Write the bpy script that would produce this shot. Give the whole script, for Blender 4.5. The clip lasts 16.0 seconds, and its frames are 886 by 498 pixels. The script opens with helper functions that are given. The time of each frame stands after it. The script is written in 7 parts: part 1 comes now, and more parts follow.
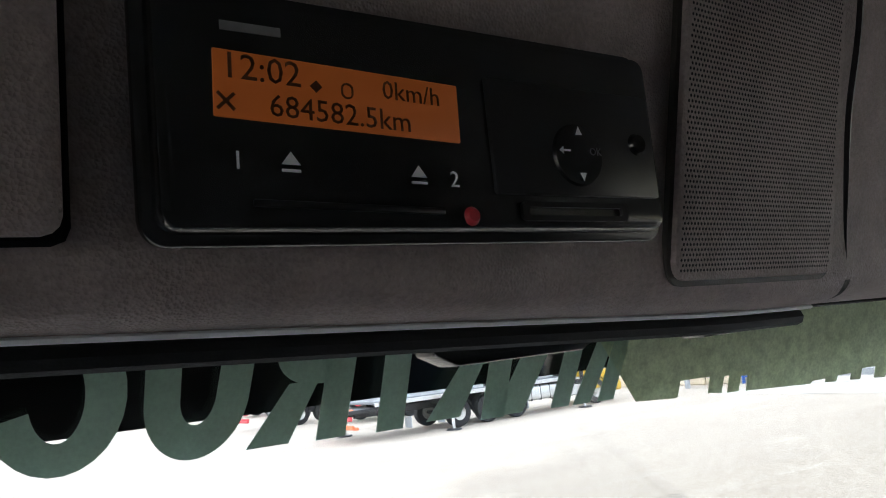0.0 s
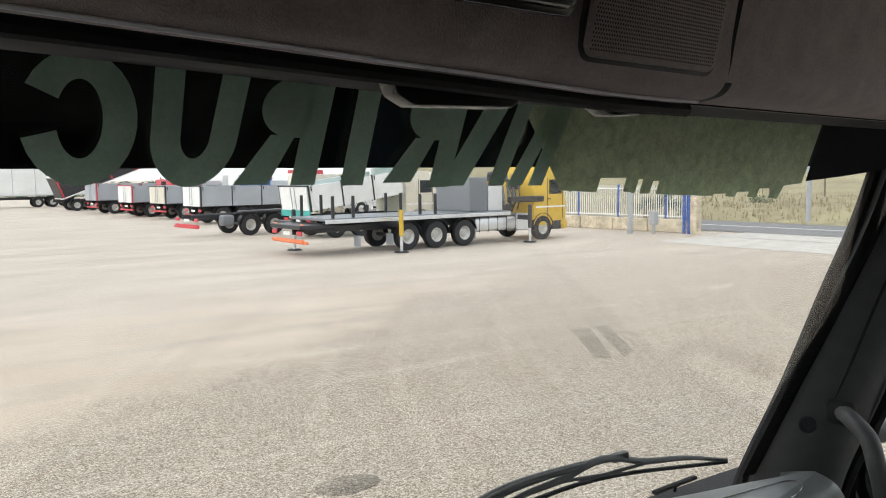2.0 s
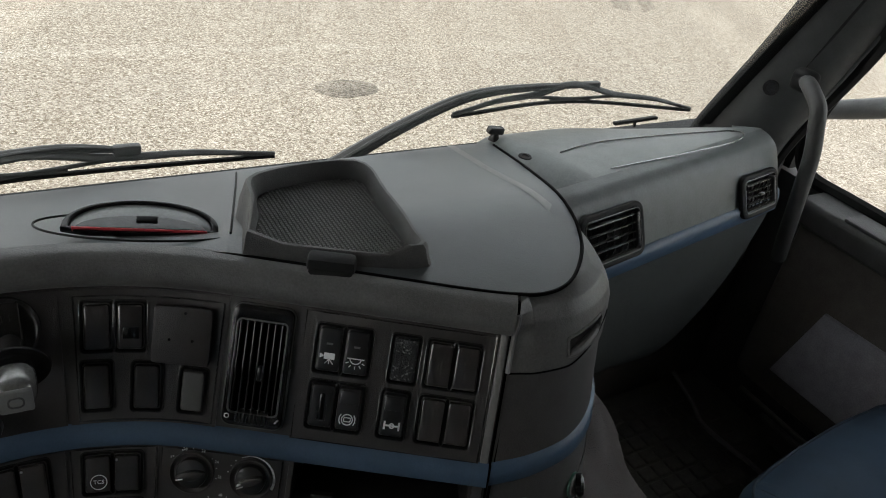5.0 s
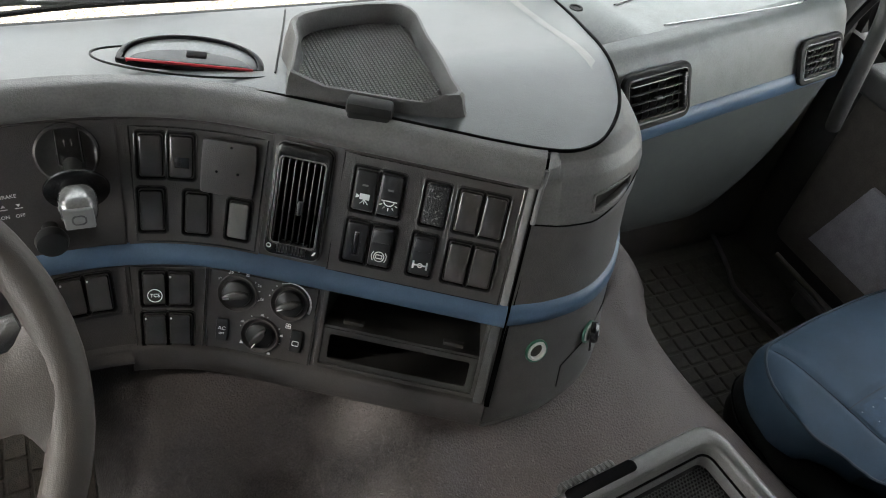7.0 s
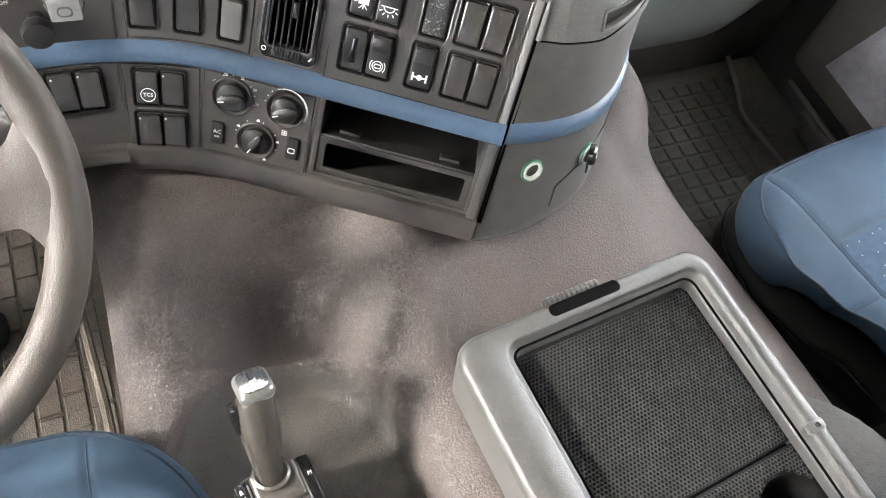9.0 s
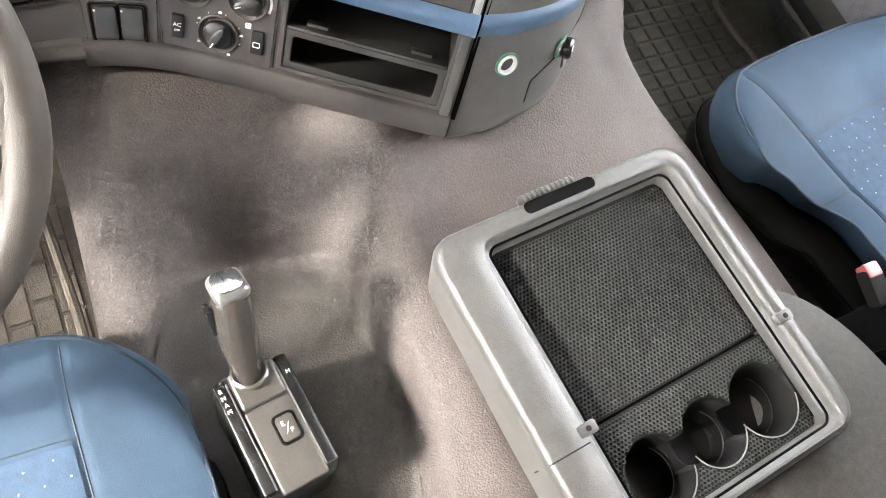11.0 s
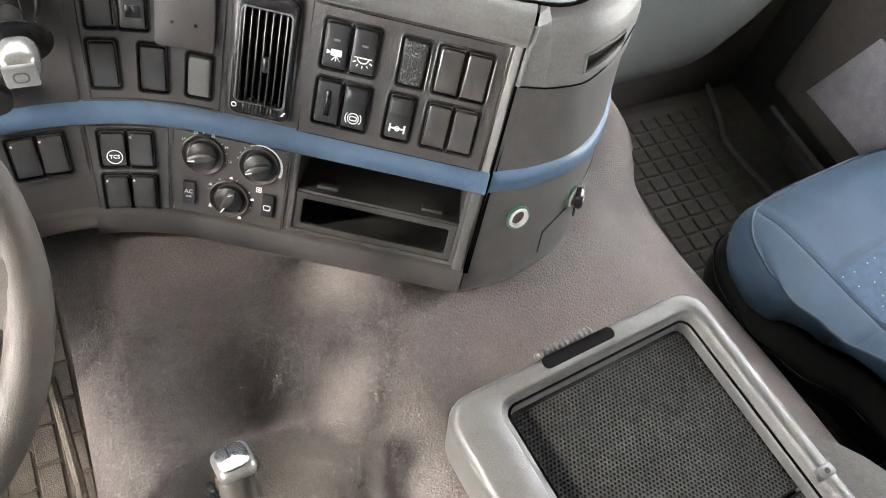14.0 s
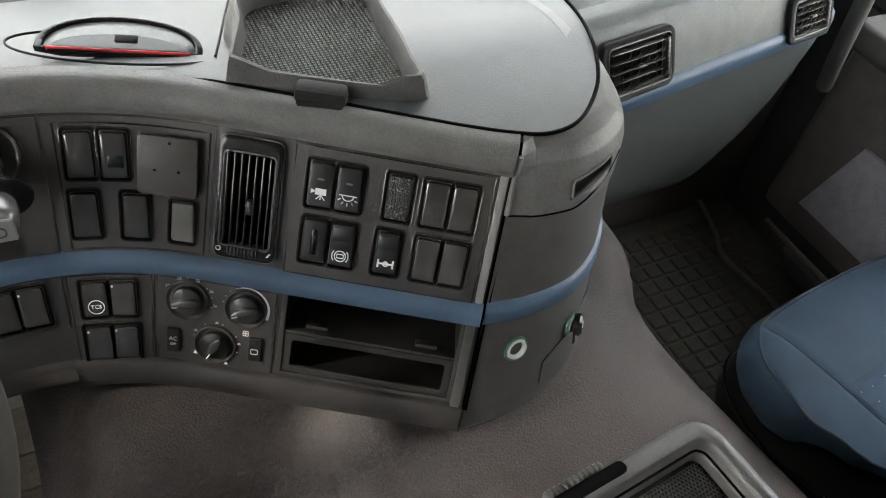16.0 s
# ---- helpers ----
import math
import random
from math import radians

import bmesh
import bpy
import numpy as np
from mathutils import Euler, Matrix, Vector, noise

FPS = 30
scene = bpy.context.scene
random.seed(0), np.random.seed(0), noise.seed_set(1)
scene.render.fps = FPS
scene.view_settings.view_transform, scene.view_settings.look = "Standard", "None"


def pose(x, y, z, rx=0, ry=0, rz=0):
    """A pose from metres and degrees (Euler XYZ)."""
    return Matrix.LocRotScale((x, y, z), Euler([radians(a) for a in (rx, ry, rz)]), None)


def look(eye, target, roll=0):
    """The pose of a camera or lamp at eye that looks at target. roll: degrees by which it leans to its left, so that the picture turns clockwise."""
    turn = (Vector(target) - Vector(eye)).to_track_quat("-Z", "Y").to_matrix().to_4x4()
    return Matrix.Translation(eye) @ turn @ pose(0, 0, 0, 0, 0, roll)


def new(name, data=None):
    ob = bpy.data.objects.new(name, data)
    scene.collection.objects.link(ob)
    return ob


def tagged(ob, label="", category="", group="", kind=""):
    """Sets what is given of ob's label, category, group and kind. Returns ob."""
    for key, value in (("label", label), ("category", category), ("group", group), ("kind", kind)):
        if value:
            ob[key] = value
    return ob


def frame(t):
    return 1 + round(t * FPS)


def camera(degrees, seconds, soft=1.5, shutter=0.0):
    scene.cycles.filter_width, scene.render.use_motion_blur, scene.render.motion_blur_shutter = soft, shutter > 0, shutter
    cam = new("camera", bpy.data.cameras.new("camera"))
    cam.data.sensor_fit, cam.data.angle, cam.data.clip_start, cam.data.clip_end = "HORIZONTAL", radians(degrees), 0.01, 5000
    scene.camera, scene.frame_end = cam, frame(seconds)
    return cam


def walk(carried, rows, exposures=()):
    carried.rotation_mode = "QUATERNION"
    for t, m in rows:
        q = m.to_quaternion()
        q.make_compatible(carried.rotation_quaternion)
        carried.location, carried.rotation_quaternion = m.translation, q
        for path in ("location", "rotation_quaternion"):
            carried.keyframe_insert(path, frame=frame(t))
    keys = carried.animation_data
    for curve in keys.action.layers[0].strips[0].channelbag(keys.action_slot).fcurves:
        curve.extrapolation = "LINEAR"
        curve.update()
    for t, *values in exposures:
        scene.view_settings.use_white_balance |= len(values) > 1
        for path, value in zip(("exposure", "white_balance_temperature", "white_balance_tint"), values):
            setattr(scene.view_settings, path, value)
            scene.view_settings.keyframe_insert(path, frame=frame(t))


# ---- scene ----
cam = camera(59.3, 16.0, soft=1.0)
PATH = [
    (0, (0.013, -0.015, 2.748), (1.025, 1.691, 3.005), -5.9),
    (0.5, (0.005, -0.049, 2.732), (1.013, 1.667, 2.927), -5.4),
    (1, (-0.017, -0.081, 2.718), (1.026, 1.624, 2.786), -3.4),
    (1.5, (-0.033, -0.099, 2.706), (1.033, 1.593, 2.681), -1.4),
    (2, (-0.05, -0.114, 2.697), (1.041, 1.552, 2.51), -0.6),
    (2.5, (-0.069, -0.139, 2.689), (1.052, 1.48, 2.338), 0.7),
    (3, (-0.07, -0.16, 2.683), (1.034, 1.416, 2.137), 3.1),
    (3.5, (-0.077, -0.172, 2.68), (1.006, 1.341, 1.946), 5.4),
    (4, (-0.077, -0.186, 2.677), (0.979, 1.255, 1.778), 7.1),
    (4.2, (-0.081, -0.189, 2.679), (0.968, 1.23, 1.738), 7.9),
    (6.3, (-0.074, -0.244, 2.713), (0.749, 1.077, 1.458), 11.3),
    (6.5, (-0.075, -0.244, 2.716), (0.734, 1.049, 1.422), 11.4),
    (7, (-0.072, -0.241, 2.716), (0.711, 0.964, 1.325), 12.5),
    (7.5, (-0.073, -0.241, 2.723), (0.683, 0.895, 1.26), 13.8),
    (8, (-0.07, -0.241, 2.727), (0.662, 0.809, 1.19), 16.0),
    (8.5, (-0.068, -0.239, 2.723), (0.637, 0.708, 1.109), 17.9),
    (9, (-0.063, -0.235, 2.72), (0.61, 0.595, 1.029), 20.2),
    (9.5, (-0.058, -0.239, 2.715), (0.621, 0.495, 0.983), 22.7),
    (10, (-0.06, -0.241, 2.713), (0.618, 0.391, 0.941), 26.3),
    (10.2, (-0.061, -0.241, 2.711), (0.612, 0.369, 0.93), 27.0),
    (12.3, (-0.075, -0.231, 2.703), (0.63, 0.364, 0.929), 28.9),
    (12.5, (-0.072, -0.229, 2.703), (0.635, 0.392, 0.938), 27.9),
    (13, (-0.058, -0.219, 2.71), (0.63, 0.474, 0.965), 24.5),
    (13.5, (-0.051, -0.213, 2.708), (0.65, 0.586, 1.014), 20.9),
    (14, (-0.044, -0.201, 2.706), (0.678, 0.677, 1.06), 18.1),
    (14.5, (-0.037, -0.201, 2.698), (0.71, 0.78, 1.123), 15.7),
    (15, (-0.031, -0.193, 2.701), (0.72, 0.843, 1.164), 14.4),
    (15.5, (-0.028, -0.189, 2.696), (0.745, 0.897, 1.205), 13.2),
    (16, (-0.022, -0.185, 2.693), (0.771, 0.936, 1.239), 12.0),
]
EXPOSURES = [(0, 1.6, 5800, 10), (0.4, 1.3, 5900, 10), (0.9, 0.92, 6050, 10), (2, 0.92, 6400, 11), (3.5, 1.08, 6500, 11), (4.2, 1.2, 6500, 10), (6.5, 2.0, 6500, 9), (7, 2.8, 6550, 9), (8, 4.05, 6700, 11), (8.5, 4.35, 6700, 12),
             (10, 4.9, 6750, 13), (12.5, 5.0, 6750, 13), (14, 4.55, 6800, 13), (16, 3.15, 6750, 10)]
walk(cam, [(t, look(eye, target, roll)) for t, eye, target, roll in PATH], EXPOSURES)

# ---- light: a bright, slightly veiled sky with a soft high sun ----
SUN_AZ, SUN_EL = 275.0, 33.0
world = bpy.data.worlds.new("sky")
scene.world = world
world.use_nodes = True
wn = world.node_tree
wn.nodes.clear()
sky = wn.nodes.new("ShaderNodeTexSky")
sky.sky_type, sky.sun_disc = "NISHITA", False
sky.sun_elevation, sky.sun_rotation = radians(SUN_EL), radians(SUN_AZ)
sky.dust_density, sky.air_density, sky.ozone_density = 1.5, 1.0, 1.0
bg = wn.nodes.new("ShaderNodeBackground")
bg.inputs["Strength"].default_value = 0.2
wo = wn.nodes.new("ShaderNodeOutputWorld")
veil = wn.nodes.new("ShaderNodeHueSaturation")
veil.inputs["Saturation"].default_value = 0.3
haze = wn.nodes.new("ShaderNodeMix")
haze.data_type = "RGBA"
haze.inputs["Factor"].default_value = 0.72
haze.inputs["B"].default_value = (4.6, 4.75, 4.9, 1)
wn.links.new(sky.outputs[0], veil.inputs["Color"])
wn.links.new(veil.outputs[0], haze.inputs["A"])
wn.links.new(haze.outputs["Result"], bg.inputs[0])
wn.links.new(bg.outputs[0], wo.inputs[0])
sun = new("sun", bpy.data.lights.new("sun", "SUN"))
sun.data.energy, sun.data.angle, sun.data.color = 0.30, radians(7), (1.0, 0.95, 0.88)
a, e = radians(SUN_AZ), radians(SUN_EL)
sun.matrix_world = look((0, 0, 0), (-math.sin(a) * math.cos(e), -math.cos(a) * math.cos(e), -math.sin(e)))


# ---- materials ----
def material(name, base, rough=0.6, metal=0.0, var=0.15, scale=40.0, bump=0.0, bump_scale=600.0, coat=0.0, second=None, spec=0.5, wear=6.0, grain=False, pebble=0.0):
    """A surface with colour variation at two scales and a fine relief; base and second are its two tones; pebble is the size of a leather grain."""
    m = bpy.data.materials.new(name)
    m.use_nodes = True
    nt = m.node_tree
    b = nt.nodes["Principled BSDF"]
    b.inputs["Roughness"].default_value, b.inputs["Metallic"].default_value = rough, metal
    b.inputs["Coat Weight"].default_value, b.inputs["Specular IOR Level"].default_value = coat, spec
    co = nt.nodes.new("ShaderNodeTexCoord")
    n1, n2 = nt.nodes.new("ShaderNodeTexNoise"), nt.nodes.new("ShaderNodeTexNoise")
    n1.inputs["Scale"].default_value, n1.inputs["Detail"].default_value = scale, 5
    n2.inputs["Scale"].default_value, n2.inputs["Detail"].default_value = wear, 3
    mix = nt.nodes.new("ShaderNodeMath")
    mix.operation = "ADD"
    ramp = nt.nodes.new("ShaderNodeMapRange")
    ramp.inputs["From Min"].default_value, ramp.inputs["From Max"].default_value = 1.15, 1.85
    mc = nt.nodes.new("ShaderNodeMix")
    mc.data_type = "RGBA"
    second = second or tuple(min(1.0, c * (1 + 2 * var)) for c in base)
    mc.inputs["A"].default_value = (*[c * (1 - var) for c in base], 1)
    mc.inputs["B"].default_value = (*second, 1)
    for nz, k in ((n1, 0), (n2, 1)):
        nt.links.new(co.outputs["Object"], nz.inputs["Vector"])
        nt.links.new(nz.outputs[0], mix.inputs[k])
    n3, fine = nt.nodes.new("ShaderNodeTexNoise"), nt.nodes.new("ShaderNodeMath")
    n3.inputs["Scale"].default_value, n3.inputs["Detail"].default_value = 0.6 * bump_scale, 2
    nt.links.new(co.outputs["Object"], n3.inputs["Vector"])
    fine.operation = "ADD"
    nt.links.new(n3.outputs[0], fine.inputs[0])
    nt.links.new(mix.outputs[0], fine.inputs[1])
    nt.links.new(fine.outputs[0], ramp.inputs["Value"])
    nt.links.new(ramp.outputs[0], mc.inputs["Factor"])
    nt.links.new(mc.outputs["Result"], b.inputs["Base Color"])
    rr = nt.nodes.new("ShaderNodeMapRange")
    rr.inputs["To Min"].default_value, rr.inputs["To Max"].default_value = max(0.0, rough - 0.07), min(1.0, rough + 0.07)
    nt.links.new(n2.outputs[0], rr.inputs["Value"])
    nt.links.new(rr.outputs[0], b.inputs["Roughness"])
    if pebble:
        wob, warp = nt.nodes.new("ShaderNodeTexNoise"), nt.nodes.new("ShaderNodeVectorMath")
        wob.inputs["Scale"].default_value, wob.inputs["Detail"].default_value = 0.5 / pebble, 1
        warp.operation = "MULTIPLY_ADD"
        warp.inputs[1].default_value = (1.6 * pebble,) * 3
        cells, bp = nt.nodes.new("ShaderNodeTexVoronoi"), nt.nodes.new("ShaderNodeBump")
        cells.feature = "SMOOTH_F1"
        cells.inputs["Scale"].default_value, cells.inputs["Smoothness"].default_value = 1 / pebble, 0.25
        bp.invert = True
        bp.inputs["Strength"].default_value, bp.inputs["Distance"].default_value = bump, 0.55 * pebble
        nt.links.new(co.outputs["Object"], wob.inputs["Vector"])
        nt.links.new(wob.outputs["Color"], warp.inputs[0])
        nt.links.new(co.outputs["Object"], warp.inputs[2])
        nt.links.new(warp.outputs[0], cells.inputs["Vector"])
        nt.links.new(cells.outputs["Distance"], bp.inputs["Height"])
        nt.links.new(bp.outputs[0], b.inputs["Normal"])
    elif bump:
        nb = nt.nodes.new("ShaderNodeTexNoise" if grain else "ShaderNodeTexVoronoi")
        nb.inputs["Scale"].default_value = bump_scale
        if grain:
            nb.inputs["Detail"].default_value, nb.inputs["Distortion"].default_value = 1.5, 0.8
        bp = nt.nodes.new("ShaderNodeBump")
        bp.inputs["Strength"].default_value, bp.inputs["Distance"].default_value = bump, (1.8 if grain else 0.5) / bump_scale
        nt.links.new(co.outputs["Object"], nb.inputs["Vector"])
        nt.links.new(nb.outputs[0], bp.inputs["Height"])
        nt.links.new(bp.outputs[0], b.inputs["Normal"])
    return m


def emitter(name, col, strength):
    m = bpy.data.materials.new(name)
    m.use_nodes = True
    b = m.node_tree.nodes["Principled BSDF"]
    b.inputs["Base Color"].default_value = (*col, 1)
    b.inputs["Emission Color"].default_value = (*col, 1)
    b.inputs["Emission Strength"].default_value = strength
    return m


def glass(name, tint=(1, 1, 1), rough=0.0, ior=1.45):
    m = bpy.data.materials.new(name)
    m.use_nodes = True
    b = m.node_tree.nodes["Principled BSDF"]
    b.inputs["Base Color"].default_value = (*tint, 1)
    b.inputs["Transmission Weight"].default_value = 1.0
    b.inputs["Roughness"].default_value, b.inputs["IOR"].default_value = rough, ior
    return m


M = {}
M["dash"] = material("dash_plastic", (0.066, 0.066, 0.064), 0.5, bump=0.5, bump_scale=900)
M["soft"] = material("soft_dash_skin", (0.115, 0.115, 0.110), 0.42, bump=0.25, bump_scale=700, pebble=0.0015)
M["top"] = material("smooth_dash_top", (0.066, 0.073, 0.076), 0.43, var=0.06, bump=0.14, bump_scale=650, grain=True)
M["skin"] = material("blue_grey_dash_skin", (0.116, 0.128, 0.126), 0.42, bump=0.25, bump_scale=650, pebble=0.0015)
M["panel"] = material("switch_panel", (0.043, 0.039, 0.037), 0.38, bump=0.4, bump_scale=1000)
M["switch"] = material("switch_black", (0.016, 0.016, 0.016), 0.3, bump=0.1, bump_scale=1500)
M["cap"] = material("rocker_cap", (0.038, 0.035, 0.033), 0.24, bump=0.15, bump_scale=1500, coat=1.0)
M["rim"] = material("glossy_rim", (0.034, 0.033, 0.032), 0.16, var=0.1, coat=1.0)
M["slot"] = material("slot_plastic", (0.026, 0.025, 0.023), 0.5, bump=0.1)
M["gloss"] = material("gloss_black", (0.008, 0.008, 0.008), 0.22)
M["blue"] = material("blue_trim", (0.066, 0.110, 0.172), 0.45, var=0.08, bump=0.1, bump_scale=900)
M["grey"] = material("grey_lower_trim", (0.056, 0.062, 0.058), 0.5, bump=0.3, bump_scale=650, grain=True)
M["trim"] = material("silver_grey_trim", (0.21, 0.21, 0.205), 0.4, var=0.06)
M["mat"] = material("tunnel_mat", (0.084, 0.071, 0.067), 0.54, var=0.22, scale=9, bump=0.78, bump_scale=760, wear=3, spec=0.42, pebble=0.0023)
M["well"] = material("greenish_well_mat", (0.082, 0.075, 0.069), 0.55, var=0.16, scale=20, bump=0.62, bump_scale=760, spec=0.45, pebble=0.0023)
M["rubber"] = material("rubber_mat", (0.11, 0.106, 0.092), 0.55, bump=0.5, bump_scale=300)
M["brownmat"] = material("worn_brown_mat", (0.052, 0.042, 0.032), 0.7, var=0.3, scale=60, bump=0.6, bump_scale=500)
M["seat"] = material("blue_seat_fabric", (0.024, 0.051, 0.086), 0.75, var=0.12, scale=25, bump=0.35, bump_scale=1300, grain=True)
M["tray"] = material("grey_tray_plastic", (0.078, 0.077, 0.074), 0.31, var=0.14, bump=0.4, bump_scale=900)
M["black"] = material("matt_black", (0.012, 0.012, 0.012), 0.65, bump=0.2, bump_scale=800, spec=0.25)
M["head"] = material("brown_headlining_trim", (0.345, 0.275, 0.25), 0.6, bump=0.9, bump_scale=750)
M["lining"] = material("pale_lining", (0.34, 0.33, 0.31), 0.85, bump=0.4, bump_scale=500)
M["wheelskin"] = material("steering_wheel_skin", (0.042, 0.035, 0.029), 0.58, var=0.1, bump=0.25, bump_scale=900)
M["white"] = material("print_white", (0.9, 0.9, 0.9), 0.5, var=0.03)
M["red"] = material("red_plastic", (0.45, 0.02, 0.03), 0.3, var=0.05)
M["satin"] = material("satin_silver", (0.22, 0.22, 0.215), 0.3, metal=0.7, var=0.1)
M["knob"] = material("scuffed_knob", (0.24, 0.24, 0.235), 0.26, metal=0.55, var=0.2)
M["dark_trim"] = material("dark_brown_trim", (0.12, 0.108, 0.098), 0.55, var=0.15, bump=0.3, bump_scale=700)
M["plate"] = material("satin_grey_plate", (0.115, 0.11, 0.10), 0.3, metal=0.45, var=0.12)
M["pillar"] = material("black_grained_trim", (0.042, 0.045, 0.044), 0.5, bump=0.4, bump_scale=800)
M["end"] = material("console_end_plastic", (0.066, 0.063, 0.060), 0.42, bump=0.4, bump_scale=900)
M["chrome"] = material("chrome", (0.6, 0.6, 0.6), 0.18, metal=1.0, var=0.05)
M["green"] = material("green_vinyl", (0.36, 0.43, 0.38), 0.6, var=0.34, scale=140, wear=25)
gt_ = M["green"].node_tree
tr_, ad_ = gt_.nodes.new("ShaderNodeBsdfTranslucent"), gt_.nodes.new("ShaderNodeMixShader")
tr_.inputs[0].default_value, ad_.inputs[0].default_value = (0.62, 0.76, 0.68, 1), 0.7
gt_.links.new(gt_.nodes["Principled BSDF"].outputs[0], ad_.inputs[1])
gt_.links.new(tr_.outputs[0], ad_.inputs[2])
gt_.links.new(ad_.outputs[0], gt_.nodes["Material Output"].inputs[0])
# strip block vinyl, its colour lightened for daylight showing through
M["block"] = material("lightened_speckled_vinyl", (0.20, 0.26, 0.19), 0.6, second=(0.80, 0.88, 0.70), scale=90, wear=60, bump=0.4, bump_scale=500)
gb_ = M["block"].node_tree
tb_, ab_ = gb_.nodes.new("ShaderNodeBsdfTranslucent"), gb_.nodes.new("ShaderNodeMixShader")
tb_.inputs[0].default_value, ab_.inputs[0].default_value = (0.85, 0.92, 0.70, 1), 0.55
gb_.links.new(gb_.nodes["Principled BSDF"].outputs[0], ab_.inputs[1])
gb_.links.new(tb_.outputs[0], ab_.inputs[2])
gb_.links.new(ab_.outputs[0], gb_.nodes["Material Output"].inputs[0])
M["visor"] = material("black_visor", (0.006, 0.006, 0.007), 0.7, spec=0.1)
M["glass"] = glass("window_glass", (0.97, 0.985, 0.975))
M["screen"] = glass("tinted_windscreen", (0.86, 0.88, 0.865))
M["amber"] = emitter("amber_display", (0.62, 0.15, 0.02), 0.030)
M["ink"] = material("display_ink", (0.12, 0.034, 0.008), 0.7)
# near-black for joints, and painted depth where wells and gaps lie unlit
M["void"] = material("joint_and_shade_black", (0.002, 0.002, 0.002), 0.9, spec=0.1)
M["lever"] = material("brown_grey_lever", (0.056, 0.050, 0.044), 0.25, metal=0.25, var=0.12, bump=0.1)
M["carpet"] = material("grey_carpet", (0.082, 0.079, 0.075), 0.85, var=0.15, scale=120, bump=0.6, bump_scale=600)


# ---- building blocks ----
def mesh_object(name, bm, mat, smooth=True, angle=35.0):
    me = bpy.data.meshes.new(name)
    if smooth:
        for f in bm.faces:
            f.smooth = True
        lim = radians(angle)
        for ed in bm.edges:
            if len(ed.link_faces) == 2 and ed.calc_face_angle(0.0) > lim:
                ed.smooth = False
    bm.to_mesh(me)
    bm.free()
    me.materials.append(mat)
    return new(name, me)


def part(name, bm, mat, parent, label="", smooth=True, m=None):
    ob = mesh_object(name, bm, mat, smooth)
    if m is not None:
        ob.matrix_basis = m
    ob.parent = parent
    if label:
        ob["label"] = label
    return ob


def thing(name, label, category, place=(0, 0, 0), group="", kind=""):
    ob = new(name)
    ob.location = place
    ob.empty_display_size = 0.05
    return tagged(ob, label, category, group, kind)


def rbox(sx, sy, sz, r=0.002, m=Matrix(), seg=2, bm=None):
    """A box with rounded edges."""
    b = bmesh.new()
    bmesh.ops.create_cube(b, size=1.0, matrix=Matrix.Diagonal((sx, sy, sz, 1)))
    if r > 0:
        bmesh.ops.bevel(b, geom=list(b.edges), offset=min(r, 0.49 * min(sx, sy, sz)), segments=seg, profile=0.5, affect="EDGES")
    bmesh.ops.transform(b, matrix=m, verts=b.verts)
    return merge(bm, b)


def merge(bm, b):
    if bm is None:
        return b
    me = bpy.data.meshes.new("tmp")
    b.to_mesh(me)
    b.free()
    bm.from_mesh(me)
    bpy.data.meshes.remove(me)
    return bm


def cyl(r1, r2, h, n=24, m=Matrix(), r=0.0, bm=None):
    """A cone or cylinder on its local z, from 0 to h, with eased rims."""
    b = bmesh.new()
    bmesh.ops.create_cone(b, cap_ends=True, segments=n, radius1=r1, radius2=r2, depth=h, matrix=Matrix.Translation((0, 0, h / 2)))
    if r > 0:
        rims = [ed for ed in b.edges if abs(ed.verts[0].co.z - ed.verts[1].co.z) < 1e-6]
        bmesh.ops.bevel(b, geom=rims, offset=r, segments=2, profile=0.5, affect="EDGES")
    bmesh.ops.transform(b, matrix=m, verts=b.verts)
    return merge(bm, b)


def lathe(profile, n=32, m=Matrix(), bm=None):
    """A turned body from (radius, height) pairs."""
    b = bmesh.new()
    rows = [[b.verts.new((r * math.cos(2 * math.pi * i / n), r * math.sin(2 * math.pi * i / n), h)) for i in range(n)] for r, h in profile]
    for p, q in zip(rows, rows[1:]):
        for i in range(n):
            b.faces.new((p[i], p[(i + 1) % n], q[(i + 1) % n], q[i]))
    bmesh.ops.remove_doubles(b, verts=b.verts, dist=1e-6)
    bmesh.ops.recalc_face_normals(b, faces=b.faces)
    bmesh.ops.transform(b, matrix=m, verts=b.verts)
    return merge(bm, b)


def smooth_line(pts, n=6):
    """A Catmull-Rom line through the points."""
    v = [Vector(p) for p in pts]
    v = [2 * v[0] - v[1], *v, 2 * v[-1] - v[-2]]
    out = []
    for i in range(1, len(v) - 2):
        for k in range(n):
            t = k / n
            out.append(0.5 * (2 * v[i] + (v[i + 1] - v[i - 1]) * t + (2 * v[i - 1] - 5 * v[i] + 4 * v[i + 1] - v[i + 2]) * t * t
                              + (3 * v[i] - v[i - 1] - 3 * v[i + 1] + v[i + 2]) * t ** 3))
    return out + [v[-2]]


